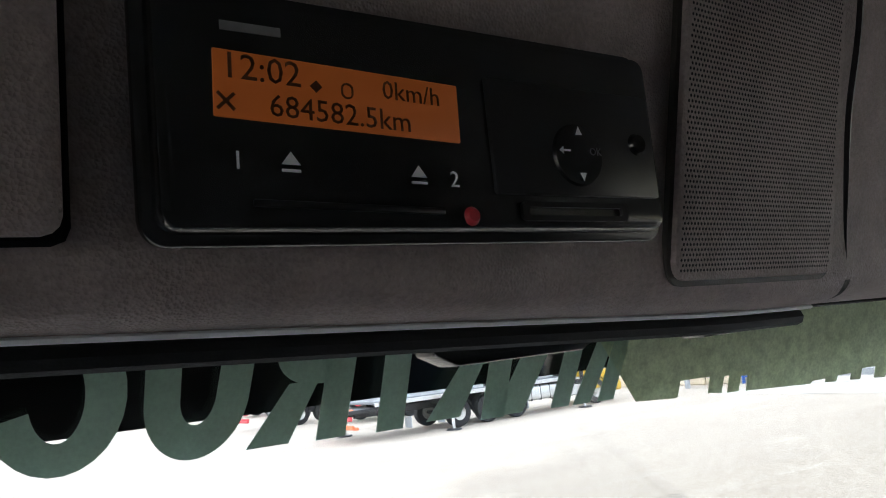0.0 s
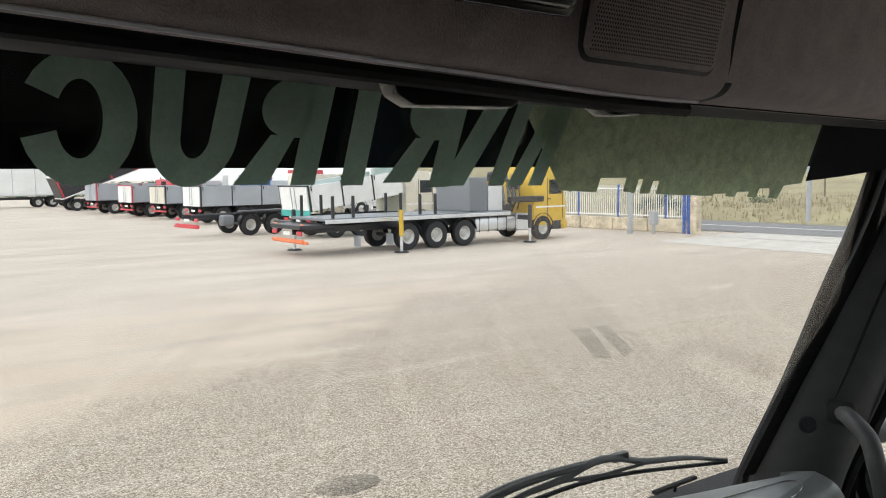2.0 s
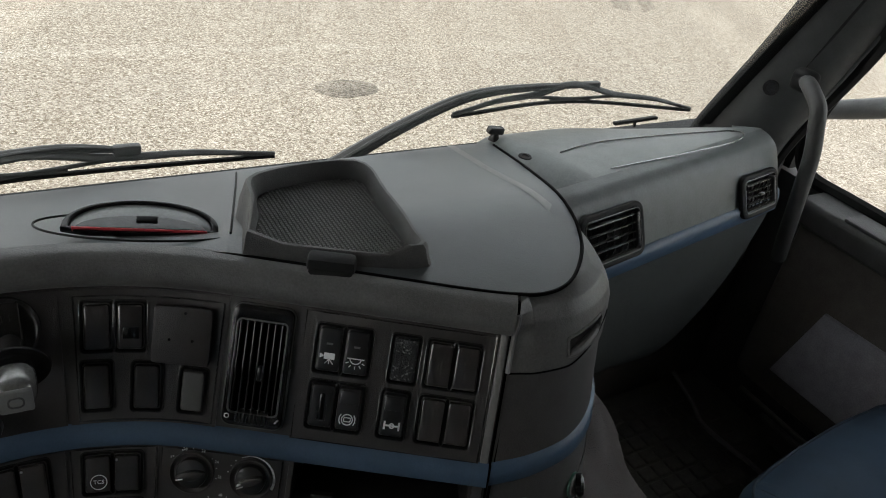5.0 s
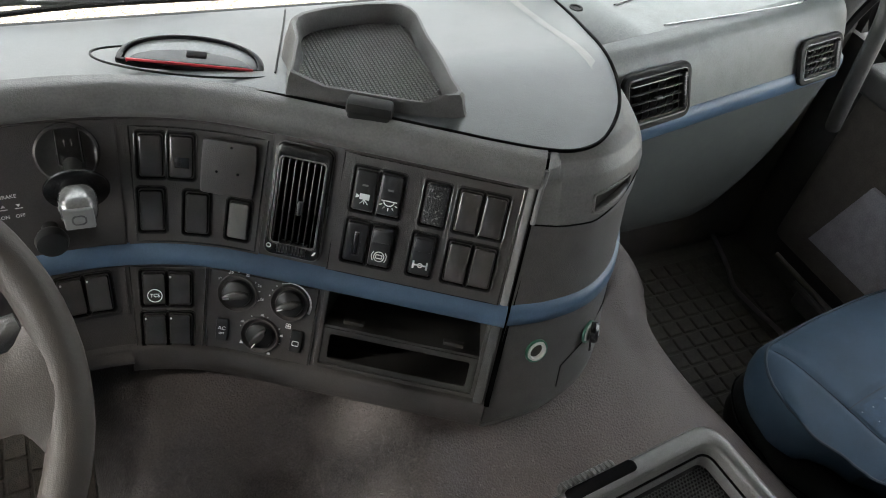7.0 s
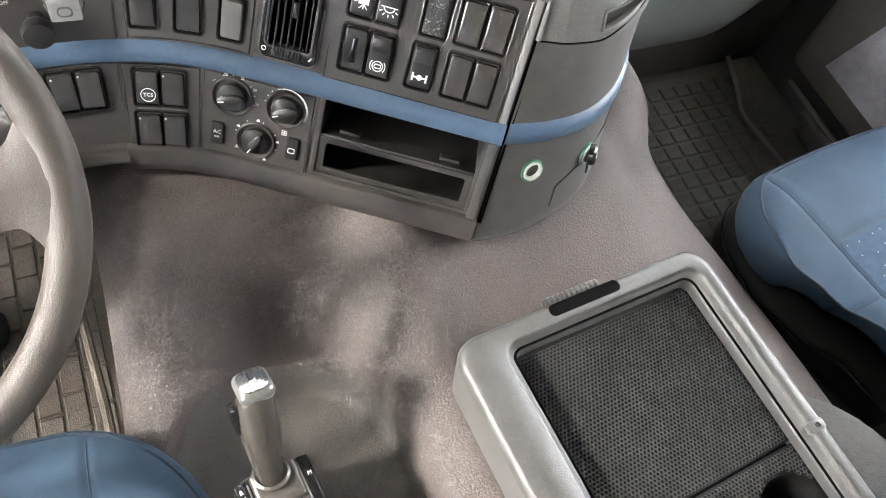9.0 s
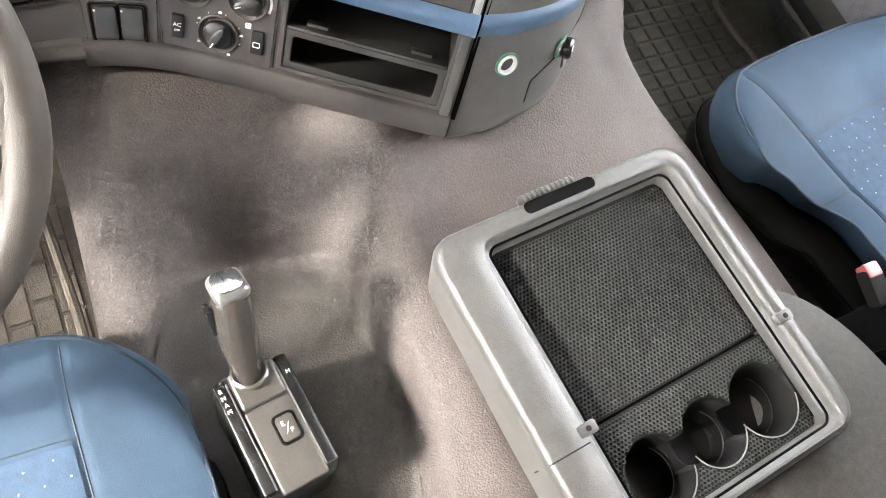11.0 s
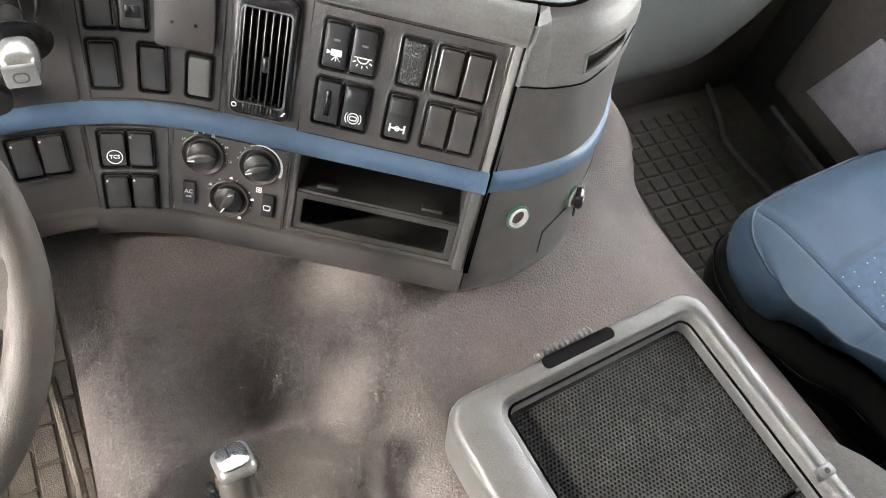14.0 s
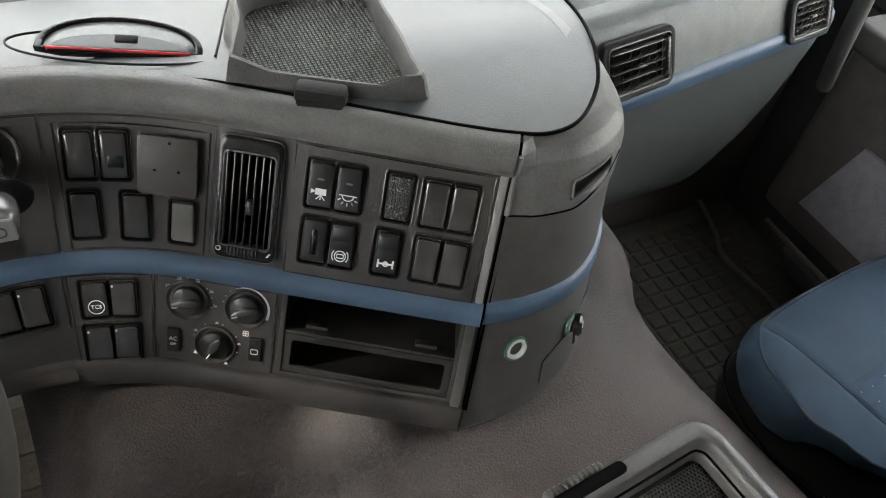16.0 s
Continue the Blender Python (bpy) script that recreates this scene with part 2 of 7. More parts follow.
def tube(pts, radius, n=12, flat=1.0, closed=False, bm=None, caps=True):
    """A round bar along the points; radius may be a list."""
    b = bmesh.new()
    pts = [Vector(p) for p in pts]
    rad = radius if isinstance(radius, (list, tuple)) else [radius] * len(pts)
    rows, ref = [], None
    for i, p in enumerate(pts):
        q0, q1 = (pts[i - 1], pts[(i + 1) % len(pts)]) if closed else (pts[max(i - 1, 0)], pts[min(i + 1, len(pts) - 1)])
        d = (q1 - q0).normalized()
        if ref is None:
            ref = d.orthogonal().normalized()
        ref = (ref - d * ref.dot(d)).normalized()
        side = d.cross(ref)
        rows.append([b.verts.new(p + rad[i] * (math.cos(2 * math.pi * k / n) * ref + flat * math.sin(2 * math.pi * k / n) * side)) for k in range(n)])
    for i in range(len(rows) if closed else len(rows) - 1):
        p, q = rows[i], rows[(i + 1) % len(rows)]
        off = 0
        if closed and i == len(rows) - 1:
            off = min(range(n), key=lambda o: (p[0].co - q[o].co).length)
        for k in range(n):
            b.faces.new((p[k], p[(k + 1) % n], q[(k + 1 + off) % n], q[(k + off) % n]))
    if caps and not closed:
        b.faces.new(rows[0][::-1])
        b.faces.new(rows[-1])
    bmesh.ops.recalc_face_normals(b, faces=b.faces)
    return merge(bm, b)


def sheet(f, us, vs, bm=None, thick=0.0):
    """A surface of f(u, v) over the two lists; with thickness it is a slab that goes along minus its normal."""
    b = bmesh.new()
    g = [[b.verts.new(f(u, v)) for v in vs] for u in us]
    for i in range(len(us) - 1):
        for j in range(len(vs) - 1):
            b.faces.new((g[i][j], g[i + 1][j], g[i + 1][j + 1], g[i][j + 1]))
    if thick:
        bmesh.ops.recalc_face_normals(b, faces=b.faces)
        bmesh.ops.solidify(b, geom=list(b.faces), thickness=thick)
    return merge(bm, b)


def prism(poly, h, m=Matrix(), r=0.0, bm=None):
    """A plate of the flat outline, from z 0 to h."""
    b = bmesh.new()
    face = b.faces.new([b.verts.new((x, y, 0)) for x, y in poly])
    out = bmesh.ops.extrude_face_region(b, geom=[face])
    top = [v for v in out["geom"] if isinstance(v, bmesh.types.BMVert)]
    bmesh.ops.translate(b, vec=(0, 0, h), verts=top)
    bmesh.ops.recalc_face_normals(b, faces=b.faces)
    if r > 0:
        rim = [ed for ed in b.edges if all(v in top for v in ed.verts)]
        bmesh.ops.bevel(b, geom=rim, offset=r, segments=2, profile=0.5, affect="EDGES")
    bmesh.ops.transform(b, matrix=m, verts=b.verts)
    return merge(bm, b)


def rounded(w, h, r, n=5):
    """A rectangle's outline round the origin with rounded corners."""
    out = []
    for cx, cy, a0 in ((w / 2 - r, h / 2 - r, 0), (-w / 2 + r, h / 2 - r, 90), (-w / 2 + r, -h / 2 + r, 180), (w / 2 - r, -h / 2 + r, 270)):
        out += [(cx + r * math.cos(radians(a0 + 90 * k / n)), cy + r * math.sin(radians(a0 + 90 * k / n))) for k in range(n + 1)]
    return out


def ring_plate(outer, inner, h, m=Matrix(), bm=None, r=0.0):
    """A plate with a hole; both outlines have the same count of points."""
    b = bmesh.new()
    n = len(outer)
    vo = [[b.verts.new((x, y, z)) for x, y in outer] for z in (0, h)]
    vi = [[b.verts.new((x, y, z)) for x, y in inner] for z in (0, h)]
    for i in range(n):
        j = (i + 1) % n
        b.faces.new((vo[0][i], vo[0][j], vo[1][j], vo[1][i]))
        b.faces.new((vi[0][j], vi[0][i], vi[1][i], vi[1][j]))
        b.faces.new((vo[1][i], vo[1][j], vi[1][j], vi[1][i]))
        b.faces.new((vo[0][j], vo[0][i], vi[0][i], vi[0][j]))
    bmesh.ops.recalc_face_normals(b, faces=b.faces)
    if r > 0:
        rim = [ed for ed in b.edges if all(abs(v.co.z - h) < 1e-7 for v in ed.verts) and any(abs(f.normal.z) < 0.5 for f in ed.link_faces)]
        bmesh.ops.bevel(b, geom=rim, offset=r, segments=2, profile=0.5, affect="EDGES")
    bmesh.ops.transform(b, matrix=m, verts=b.verts)
    return merge(bm, b)


def lettering(text, size, m=Matrix(), depth=0.0004, bm=None):
    cu = bpy.data.curves.new("text", "FONT")
    cu.body, cu.size, cu.extrude, cu.align_x, cu.align_y, cu.resolution_u = text, size, depth, "CENTER", "CENTER", 2
    ob = new("text", cu)
    me = bpy.data.meshes.new_from_object(ob.evaluated_get(bpy.context.evaluated_depsgraph_get()))
    b = bmesh.new()
    b.from_mesh(me)
    bpy.data.objects.remove(ob)
    bpy.data.curves.remove(cu)
    bpy.data.meshes.remove(me)
    bmesh.ops.transform(b, matrix=m, verts=b.verts)
    return merge(bm, b)


def span(a, b, n):
    return [a + (b - a) * i / n for i in range(n + 1)]


# ---- the dashboard's own measures ----
BEND, TURN = 0.322, radians(32.3)
S_END = 0.457


def dash_line(s):
    """Plan of the driver-facing dash at trim height: straight, a bend, then straight towards the back. Gives the point and its heading."""
    if s <= 0:
        return Vector((-0.11 + s, 0.374)), 0.0
    if s <= BEND * TURN:
        a = s / BEND
        return Vector((-0.11 + BEND * math.sin(a), 0.374 - BEND * (1 - math.cos(a)))), -a
    k = s - BEND * TURN
    return Vector((-0.11 + BEND * math.sin(TURN) + k * math.cos(TURN), 0.374 - BEND * (1 - math.cos(TURN)) - k * math.sin(TURN))), -TURN


LEAN = math.tan(radians(25))


def dash_point(s, z, d=0.0):
    """A point on the leaning switch face; d goes away from the driver."""
    c, f = dash_line(s)
    k = (z - 2.107) * LEAN + d
    return Vector((c.x - math.sin(f) * k, c.y + math.cos(f) * k, z))


def dash_pose(s, z, d=0.0):
    """A frame on the switch face: x along it, y up it, z out to the driver."""
    _, f = dash_line(s)
    x = Vector((math.cos(f), math.sin(f), 0))
    n = Vector((-math.sin(f), math.cos(f), 0))
    y = (Vector((0, 0, 1)) + n * LEAN).normalized()
    zz = x.cross(y)
    m = Matrix((x, y, zz)).transposed().to_4x4()
    m.translation = dash_point(s, z, 0) + zz * d
    return m


def top_z(y):
    d = max(0.0, y - 0.36)
    return 2.272 - (0.27 * d * d / 0.16 if d < 0.08 else 0.27 * (d - 0.04))


def glass_y(x, z):
    return 0.70 - 0.12 * (z - 2.18) / 0.5 - 0.25 * max(0.0, x - 0.8) ** 2 - 0.25 * max(0.0, -0.55 - x) ** 2


# ---- outside ground ----
def ground_material(name="gravel_yard", tone=1.0):
    """Crushed stone and sand; a tone under one gives the oil-stained gravel."""
    m = bpy.data.materials.new(name)
    m.use_nodes = True
    nt = m.node_tree
    b = nt.nodes["Principled BSDF"]
    b.inputs["Roughness"].default_value = 0.9
    co = nt.nodes.new("ShaderNodeTexCoord")

    def noise_tex(scale, detail=4, kind="ShaderNodeTexNoise", stretch=None):
        n = nt.nodes.new(kind)
        n.inputs["Scale"].default_value = scale
        if kind == "ShaderNodeTexNoise":
            n.inputs["Detail"].default_value = detail
        src = co.outputs["Object"]
        if stretch:
            mp = nt.nodes.new("ShaderNodeMapping")
            mp.inputs["Rotation"].default_value = (0, 0, radians(stretch[0]))
            mp.inputs["Scale"].default_value = (stretch[1], stretch[2], 1)
            nt.links.new(src, mp.inputs[0])
            src = mp.outputs[0]
        nt.links.new(src, n.inputs["Vector"])
        return n

    def ramp(src, lo, hi):
        r = nt.nodes.new("ShaderNodeMapRange")
        r.inputs["From Min"].default_value, r.inputs["From Max"].default_value = lo, hi
        nt.links.new(src, r.inputs["Value"])
        return r.outputs[0]

    def blend(fac, a, c):
        x = nt.nodes.new("ShaderNodeMix")
        x.data_type = "RGBA"
        nt.links.new(fac, x.inputs["Factor"])
        for k, v in (("A", a), ("B", c)):
            if isinstance(v, tuple):
                x.inputs[k].default_value = (*v, 1)
            else:
                nt.links.new(v, x.inputs[k])
        return x.outputs["Result"]

    stones = noise_tex(95, kind="ShaderNodeTexVoronoi")
    rnd = nt.nodes.new("ShaderNodeSeparateColor")
    nt.links.new(stones.outputs["Color"], rnd.inputs[0])
    chips = blend(ramp(rnd.outputs[0], 0.0, 1.0), tuple(tone * c for c in (0.26, 0.22, 0.168)), tuple(tone * c for c in (0.58, 0.515, 0.43)))
    sand = blend(ramp(noise_tex(0.35, 6).outputs[0], 0.35, 0.65), (0.58, 0.475, 0.365), (0.70, 0.59, 0.47))
    # crushed stone nearer the cab, sand further off, with a ragged border
    sep = nt.nodes.new("ShaderNodeSeparateXYZ")
    nt.links.new(co.outputs["Object"], sep.inputs[0])
    d1 = nt.nodes.new("ShaderNodeMath")
    d1.operation = "MULTIPLY_ADD"
    d1.inputs[1].default_value = -0.65
    nt.links.new(sep.outputs["X"], d1.inputs[0])
    nt.links.new(sep.outputs["Y"], d1.inputs[2])
    d2 = nt.nodes.new("ShaderNodeMath")
    d2.operation = "MULTIPLY_ADD"
    d2.inputs[1].default_value = 5.0
    nt.links.new(noise_tex(0.5, 5).outputs[0], d2.inputs[0])
    nt.links.new(d1.outputs[0], d2.inputs[2])
    col = blend(ramp(d2.outputs[0], 9.9, 12.2), chips, sand)
    tracks = noise_tex(1.0, 5, stretch=(28, 0.22, 1.1))
    tracks.inputs["Distortion"].default_value = 0.8
    col = blend(ramp(tracks.outputs[0], 0.50, 0.95), col, (0.40, 0.355, 0.30))
    worn = noise_tex(0.9, 6, stretch=(-35, 0.16, 0.9))
    worn.inputs["Distortion"].default_value = 1.2
    col = blend(ramp(worn.outputs[0], 0.58, 1.1), col, (0.68, 0.63, 0.55))
    # wheel tracks sweeping in from the gate round a wide bend
    off = nt.nodes.new("ShaderNodeVectorMath")
    off.operation = "SUBTRACT"
    off.inputs[1].default_value = (24.0, -1.0, 0.0)
    nt.links.new(co.outputs["Object"], off.inputs[0])
    rad = nt.nodes.new("ShaderNodeVectorMath")
    rad.operation = "LENGTH"
    nt.links.new(off.outputs[0], rad.inputs[0])
    ox = nt.nodes.new("ShaderNodeSeparateXYZ")
    nt.links.new(off.outputs[0], ox.inputs[0])
    ang = nt.nodes.new("ShaderNodeMath")
    ang.operation = "ARCTAN2"
    nt.links.new(ox.outputs["Y"], ang.inputs[0])
    nt.links.new(ox.outputs["X"], ang.inputs[1])
    pol = nt.nodes.new("ShaderNodeCombineXYZ")
    nt.links.new(rad.outputs["Value"], pol.inputs["X"])
    nt.links.new(ang.outputs[0], pol.inputs["Y"])
    arcs = nt.nodes.new("ShaderNodeTexNoise")
    arcs.inputs["Scale"].default_value, arcs.inputs["Detail"].default_value = 0.9, 5
    nt.links.new(pol.outputs[0], arcs.inputs["Vector"])
    col = blend(ramp(arcs.outputs[0], 0.52, 0.95), col, (0.36, 0.30, 0.235))
    pale = nt.nodes.new("ShaderNodeTexNoise")
    pale.inputs["Scale"].default_value, pale.inputs["Detail"].default_value = 1.2, 5
    nt.links.new(pol.outputs[0], pale.inputs["Vector"])
    col = blend(ramp(pale.outputs[0], 0.58, 1.3), col, (0.74, 0.65, 0.54))
    # the yard blends to a paler, streaked tone towards larger Y
    far_pale = ramp(sep.outputs["Y"], 9.0, 20.0)
    far_pale.node.inputs["To Max"].default_value = 0.65
    col = blend(far_pale, col, blend(ramp(noise_tex(0.5, 5, stretch=(10, 0.3, 1.2)).outputs[0], 0.35, 0.7), (0.52, 0.46, 0.40), (0.70, 0.63, 0.55)))
    # single stones stay lighter or darker than the rest, also in the tracks
    near = ramp(d2.outputs[0], 12.2, 9.9)
    near.node.inputs["To Min"].default_value = 0.22
    lumps = nt.nodes.new("ShaderNodeSeparateColor")
    nt.links.new(noise_tex(70, kind="ShaderNodeTexVoronoi").outputs["Color"], lumps.inputs[0])
    speck = nt.nodes.new("ShaderNodeMix")
    speck.data_type, speck.blend_type = "RGBA", "MULTIPLY"
    nt.links.new(near, speck.inputs["Factor"])
    nt.links.new(col, speck.inputs["A"])
    nt.links.new(blend(ramp(lumps.outputs[0], 0.0, 1.0), (0.50, 0.44, 0.37), (1.58, 1.58, 1.58)), speck.inputs["B"])
    nt.links.new(speck.outputs["Result"], b.inputs["Base Color"])
    bp = nt.nodes.new("ShaderNodeBump")
    bp.inputs["Strength"].default_value, bp.inputs["Distance"].default_value = 0.8, 0.014
    nt.links.new(stones.outputs["Distance"], bp.inputs["Height"])
    nt.links.new(bp.outputs[0], b.inputs["Normal"])
    return m


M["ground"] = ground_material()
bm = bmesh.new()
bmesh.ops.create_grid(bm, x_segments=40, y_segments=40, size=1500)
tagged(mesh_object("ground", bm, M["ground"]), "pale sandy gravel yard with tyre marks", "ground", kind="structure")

# ---- cab shell ----
XL, XR, YB = -1.02, 1.27, -1.45
Z_FLOOR, Z_ROOF = 1.58, 3.02

bm = rbox(XR - XL, 2.3, 0.06, 0.0, Matrix.Translation(((XL + XR) / 2, -0.33, Z_FLOOR - 0.03)))
tagged(mesh_object("floor", bm, M["rubber"]), "dark rubber covered cab floor", "floor", kind="structure")
bm = rbox(XR - XL + 0.1, 2.2, 0.06, 0.0, Matrix.Translation(((XL + XR) / 2, YB + 1.1, Z_ROOF + 0.03)))
tagged(mesh_object("ceiling", bm, M["lining"]), "pale grey padded cab roof lining", "ceiling", kind="structure")
bm = rbox(XR - XL + 0.1, 0.06, Z_ROOF - Z_FLOOR, 0.0, Matrix.Translation(((XL + XR) / 2, YB - 0.03, (Z_ROOF + Z_FLOOR) / 2)))
tagged(mesh_object("wall_back", bm, M["lining"]), "grey lined rear wall of the cab", "wall", kind="structure")
bm = rbox(XR - XL + 0.06, 0.05, 0.60, 0.0, Matrix.Translation(((XL + XR) / 2, 0.76, 1.84)))
tagged(mesh_object("wall_front", bm, M["black"]), "black firewall under the windscreen", "wall", kind="structure")


def side_wall(name, x, sgn, label):
    """A cab side with a window opening cut through it."""
    y0, y1, y2, z1, z2 = -1.45, -0.50, 0.56, 2.105, 2.85
    w = tagged(new(name), label, "wall", kind="structure")
    t = 0.05
    xm = x + sgn * t / 2
    part("lower_panel", rbox(t, 2.2, z1 - Z_FLOOR, 0.0, Matrix.Translation((xm, -0.35, (z1 + Z_FLOOR) / 2))), M["dash"], w)
    part("upper_rail", rbox(t, 2.2, Z_ROOF - z2, 0.0, Matrix.Translation((xm, -0.35, (Z_ROOF + z2) / 2))), M["lining"], w)
    part("rear_panel", rbox(t, y1 - y0, z2 - z1, 0.0, Matrix.Translation((xm, (y0 + y1) / 2, (z1 + z2) / 2))), M["lining"], w)
    return w


side_wall("wall_right", XR, 1, "passenger side of the cab with its window opening")
wl = tagged(new("wall_left"), "driver side of the cab with its window opening", "wall", kind="structure")
part("upper_rail", rbox(0.05, 2.2, Z_ROOF - 2.85, 0.0, Matrix.Translation((XL - 0.025, -0.35, (Z_ROOF + 2.85) / 2))), M["lining"], wl)
part("rear_panel", rbox(0.05, 0.95, 2.85 - Z_FLOOR, 0.0, Matrix.Translation((XL - 0.025, -0.975, (2.85 + Z_FLOOR) / 2))), M["lining"], wl)
part("lower_panel", rbox(0.05, 1.25, 2.18 - Z_FLOOR, 0.0, Matrix.Translation((XL - 0.025, 0.125, (2.18 + Z_FLOOR) / 2))), M["dash"], wl)


def pillar(name, sgn, x0, x1):
    """A windscreen pillar: a raked, rounded beam from the dash to the roof, with a rubber glass seal."""
    p = tagged(new(name), "black grained windscreen pillar trim with a round cap", "pillar", kind="structure")
    pts = smooth_line([(x0 - sgn * 0.02, 0.665, 2.10), (x0, 0.655, 2.185), (x0 + 0.36 * (x1 - x0), 0.615, 2.335), (x0 + 0.72 * (x1 - x0), 0.580, 2.493), (x1, 0.540, 2.65), (x1 + 0.1 * (x1 - x0), 0.48, 2.90)], 5)

    def beam(u, v):
        q = pts[int(u)]
        prof = [(-0.005, 0.045), (-0.012, 0.02), (0.0, -0.02), (0.035, -0.055), (0.080, -0.072), (0.105, -0.068), (0.115, -0.045), (0.12, 0.06), (0.03, 0.07)]
        a, c = prof[int(v)]
        grow = 1.0 + 0.15 * max(0.0, 1 - (q.z - 2.12) / 0.28)
        return Vector((q.x + sgn * a, q.y + c * (grow if c < 0 else 1), q.z))

    part("pillar_trim", sheet(beam, range(len(pts)), range(9)), M["pillar"], p)
    part("glass_seal", tube([q + Vector((-sgn * 0.012, 0.04, 0)) for q in pts], 0.011, 8), M["black"], p)
    part("window_seal", tube([q + Vector((sgn * 0.115, -0.072, 0)) for q in pts], 0.014, 8), M["black"], p)
    part("trim_groove", tube([q + Vector((sgn * 0.018, -0.036, 0)) for q in pts], 0.0028, 6), M["black"], p)
    part("trim_edge", tube([q + Vector((sgn * 0.082, -0.0735, 0)) for q in pts], 0.0040, 8), M["pillar"], p)
    edge = [q for q in pts if 2.17 < q.z < 2.70]
    part("frit_band", sheet(lambda i, k: Vector((edge[int(i)].x + sgn * k, glass_y(edge[int(i)].x + sgn * k, edge[int(i)].z) - 0.004, edge[int(i)].z)), range(len(edge)), (-0.041, -0.02, 0.01, 0.04)), M["black"], p, "black printed edge of the windscreen")
    # added unseen black tube keeps daylight from showing through the hollow trim
    part("pillar_filler", tube([q + Vector((sgn * 0.062, 0.0, 0)) for q in pts], 0.045, 10), M["black"], p)
    return p


right_pillar = pillar("pillar_right", 1, 1.108, 1.245)
pillar("pillar_left", -1, -0.86, -0.99)

# ---- windscreen ----
scr = tagged(new("window_1"), "large curved windscreen with a green lettered sun strip", "window", kind="structure")
bm = sheet(lambda x, z: Vector((x, glass_y(x, z), z)), span(-1.06, 1.30, 44), span(2.14, 2.86, 6), thick=0.005)
pane = part("pane", bm, M["screen"], scr)
pane.visible_shadow = False

# ---- dashboard ----
dash = thing("dashboard", "dark grey wraparound truck dashboard with blue trim line", "dashboard")


def strip(prof, mat, name, label="", smin=-0.55, smax=S_END, n=70, thick=0.0):
    """A moulding along the dash: prof lists (d, z)."""
    bm = sheet(lambda s, k: dash_point(s, 2.107, prof[int(k)][0]).xy.to_3d() + Vector((0, 0, prof[int(k)][1])), span(smin, smax, n), range(len(prof)), thick=thick)
    return part(name, bm, mat, dash, label)


def lean_d(z, out=0.0):
    return (z - 2.107) * LEAN - out


def round_prof(pts, n=5):
    return [(p.x, p.y) for p in (q.xy for q in smooth_line([(a, b, 0) for a, b in pts], n))]


BROW = round_prof([(lean_d(2.235) + 0.008, 2.2365), (lean_d(2.235) - 0.006, 2.2390), (lean_d(2.235) - 0.013, 2.250), (lean_d(2.235) - 0.011, 2.262),
                    (lean_d(2.235) - 0.001, 2.2715), (lean_d(2.235) + 0.014, 2.273)])
strip(BROW, M["soft"], "brow", "soft grained padded brow")
strip([(lean_d(2.243), 2.243), (lean_d(2.112), 2.112)], M["panel"], "upper_face")
strip([(lean_d(2.118) + 0.002, 2.118), (lean_d(2.118) - 0.006, 2.1165), (lean_d(2.10) - 0.008, 2.101), (lean_d(2.098), 2.0975)], M["blue"], "blue_trim_strip", "satin blue trim strip")


def ring_face(s0, s1, z0, z1, smin, smax, zmin, zmax, name, mat, n=60):
    """The lower face with the radio opening left out."""
    bm = None
    for a, b, c, d in ((smin, s0, zmin, zmax), (s1, smax, zmin, zmax), (s0, s1, zmin, z0), (s0, s1, z1, zmax)):
        bm = sheet(lambda s, z: dash_point(s, z), span(a, b, n // 3), span(c, d, 2), bm)
    return part(name, bm, mat, dash)


ring_face(0.270, 0.440, 2.018, 2.096, -0.55, S_END, 2.012, 2.099, "lower_face", M["panel"])
strip(round_prof([(lean_d(2.012), 2.013), (lean_d(2.012) - 0.008, 2.010), (lean_d(1.995) - 0.008, 1.992), (lean_d(1.985) + 0.01, 1.984), (0.06, 1.975)]), M["panel"], "lower_lip", "", 0.052)
strip(round_prof([(lean_d(2.012), 2.014), (lean_d(2.005) - 0.003, 2.008), (lean_d(1.998), 1.998), (0.10, 1.99)]), M["panel"], "column_panel", "", -0.55, 0.054)

# console end: plan at trim height, leaning less and less round the corner
END = smooth_line([(0.2995, 0.1785, 0), (0.345, 0.173, 0), (0.40, 0.180, 0), (0.450, 0.209, 0), (0.488, 0.256, 0), (0.511, 0.32, 0), (0.527, 0.42, 0), (0.545, 0.53, 0), (0.575, 0.665, 0)], 6)


def end_point(u, z, out=0.0):
    i = min(int(u), len(END) - 2)
    f = u - i
    p = END[i].lerp(END[i + 1], f)
    d0 = (END[i + 1] - END[max(i - 1, 0)]).normalized()
    d1 = (END[min(i + 2, len(END) - 1)] - END[i]).normalized()
    d = (d0 * (1 - f) + d1 * f).normalized()
    k = min(1.0, u / 6)
    n = (Vector((math.sin(TURN), math.cos(TURN), 0)) * (1 - k) + Vector((-d.y, d.x, 0)) * k).normalized()
    lean = math.tan(radians(24 - 17 * min(1.0, u / 22)))
    q = p + n * ((z - 2.107) * lean - out)
    return Vector((q.x, q.y, z))


us = span(0, len(END) - 1, 60)


def end_strip(name, prof, mat, label=""):
    def f(u, k):
        z, out = prof[int(k)][:2]
        p = end_point(u, z, out)
        drop = max(0.0, 2.2715 - top_z(p.y)) * min(1.0, max(0.0, (p.z - 2.12) / 0.1))
        return p - Vector((0, 0, drop))
    return part(name, sheet(f, us, range(len(prof))), mat, dash, label)


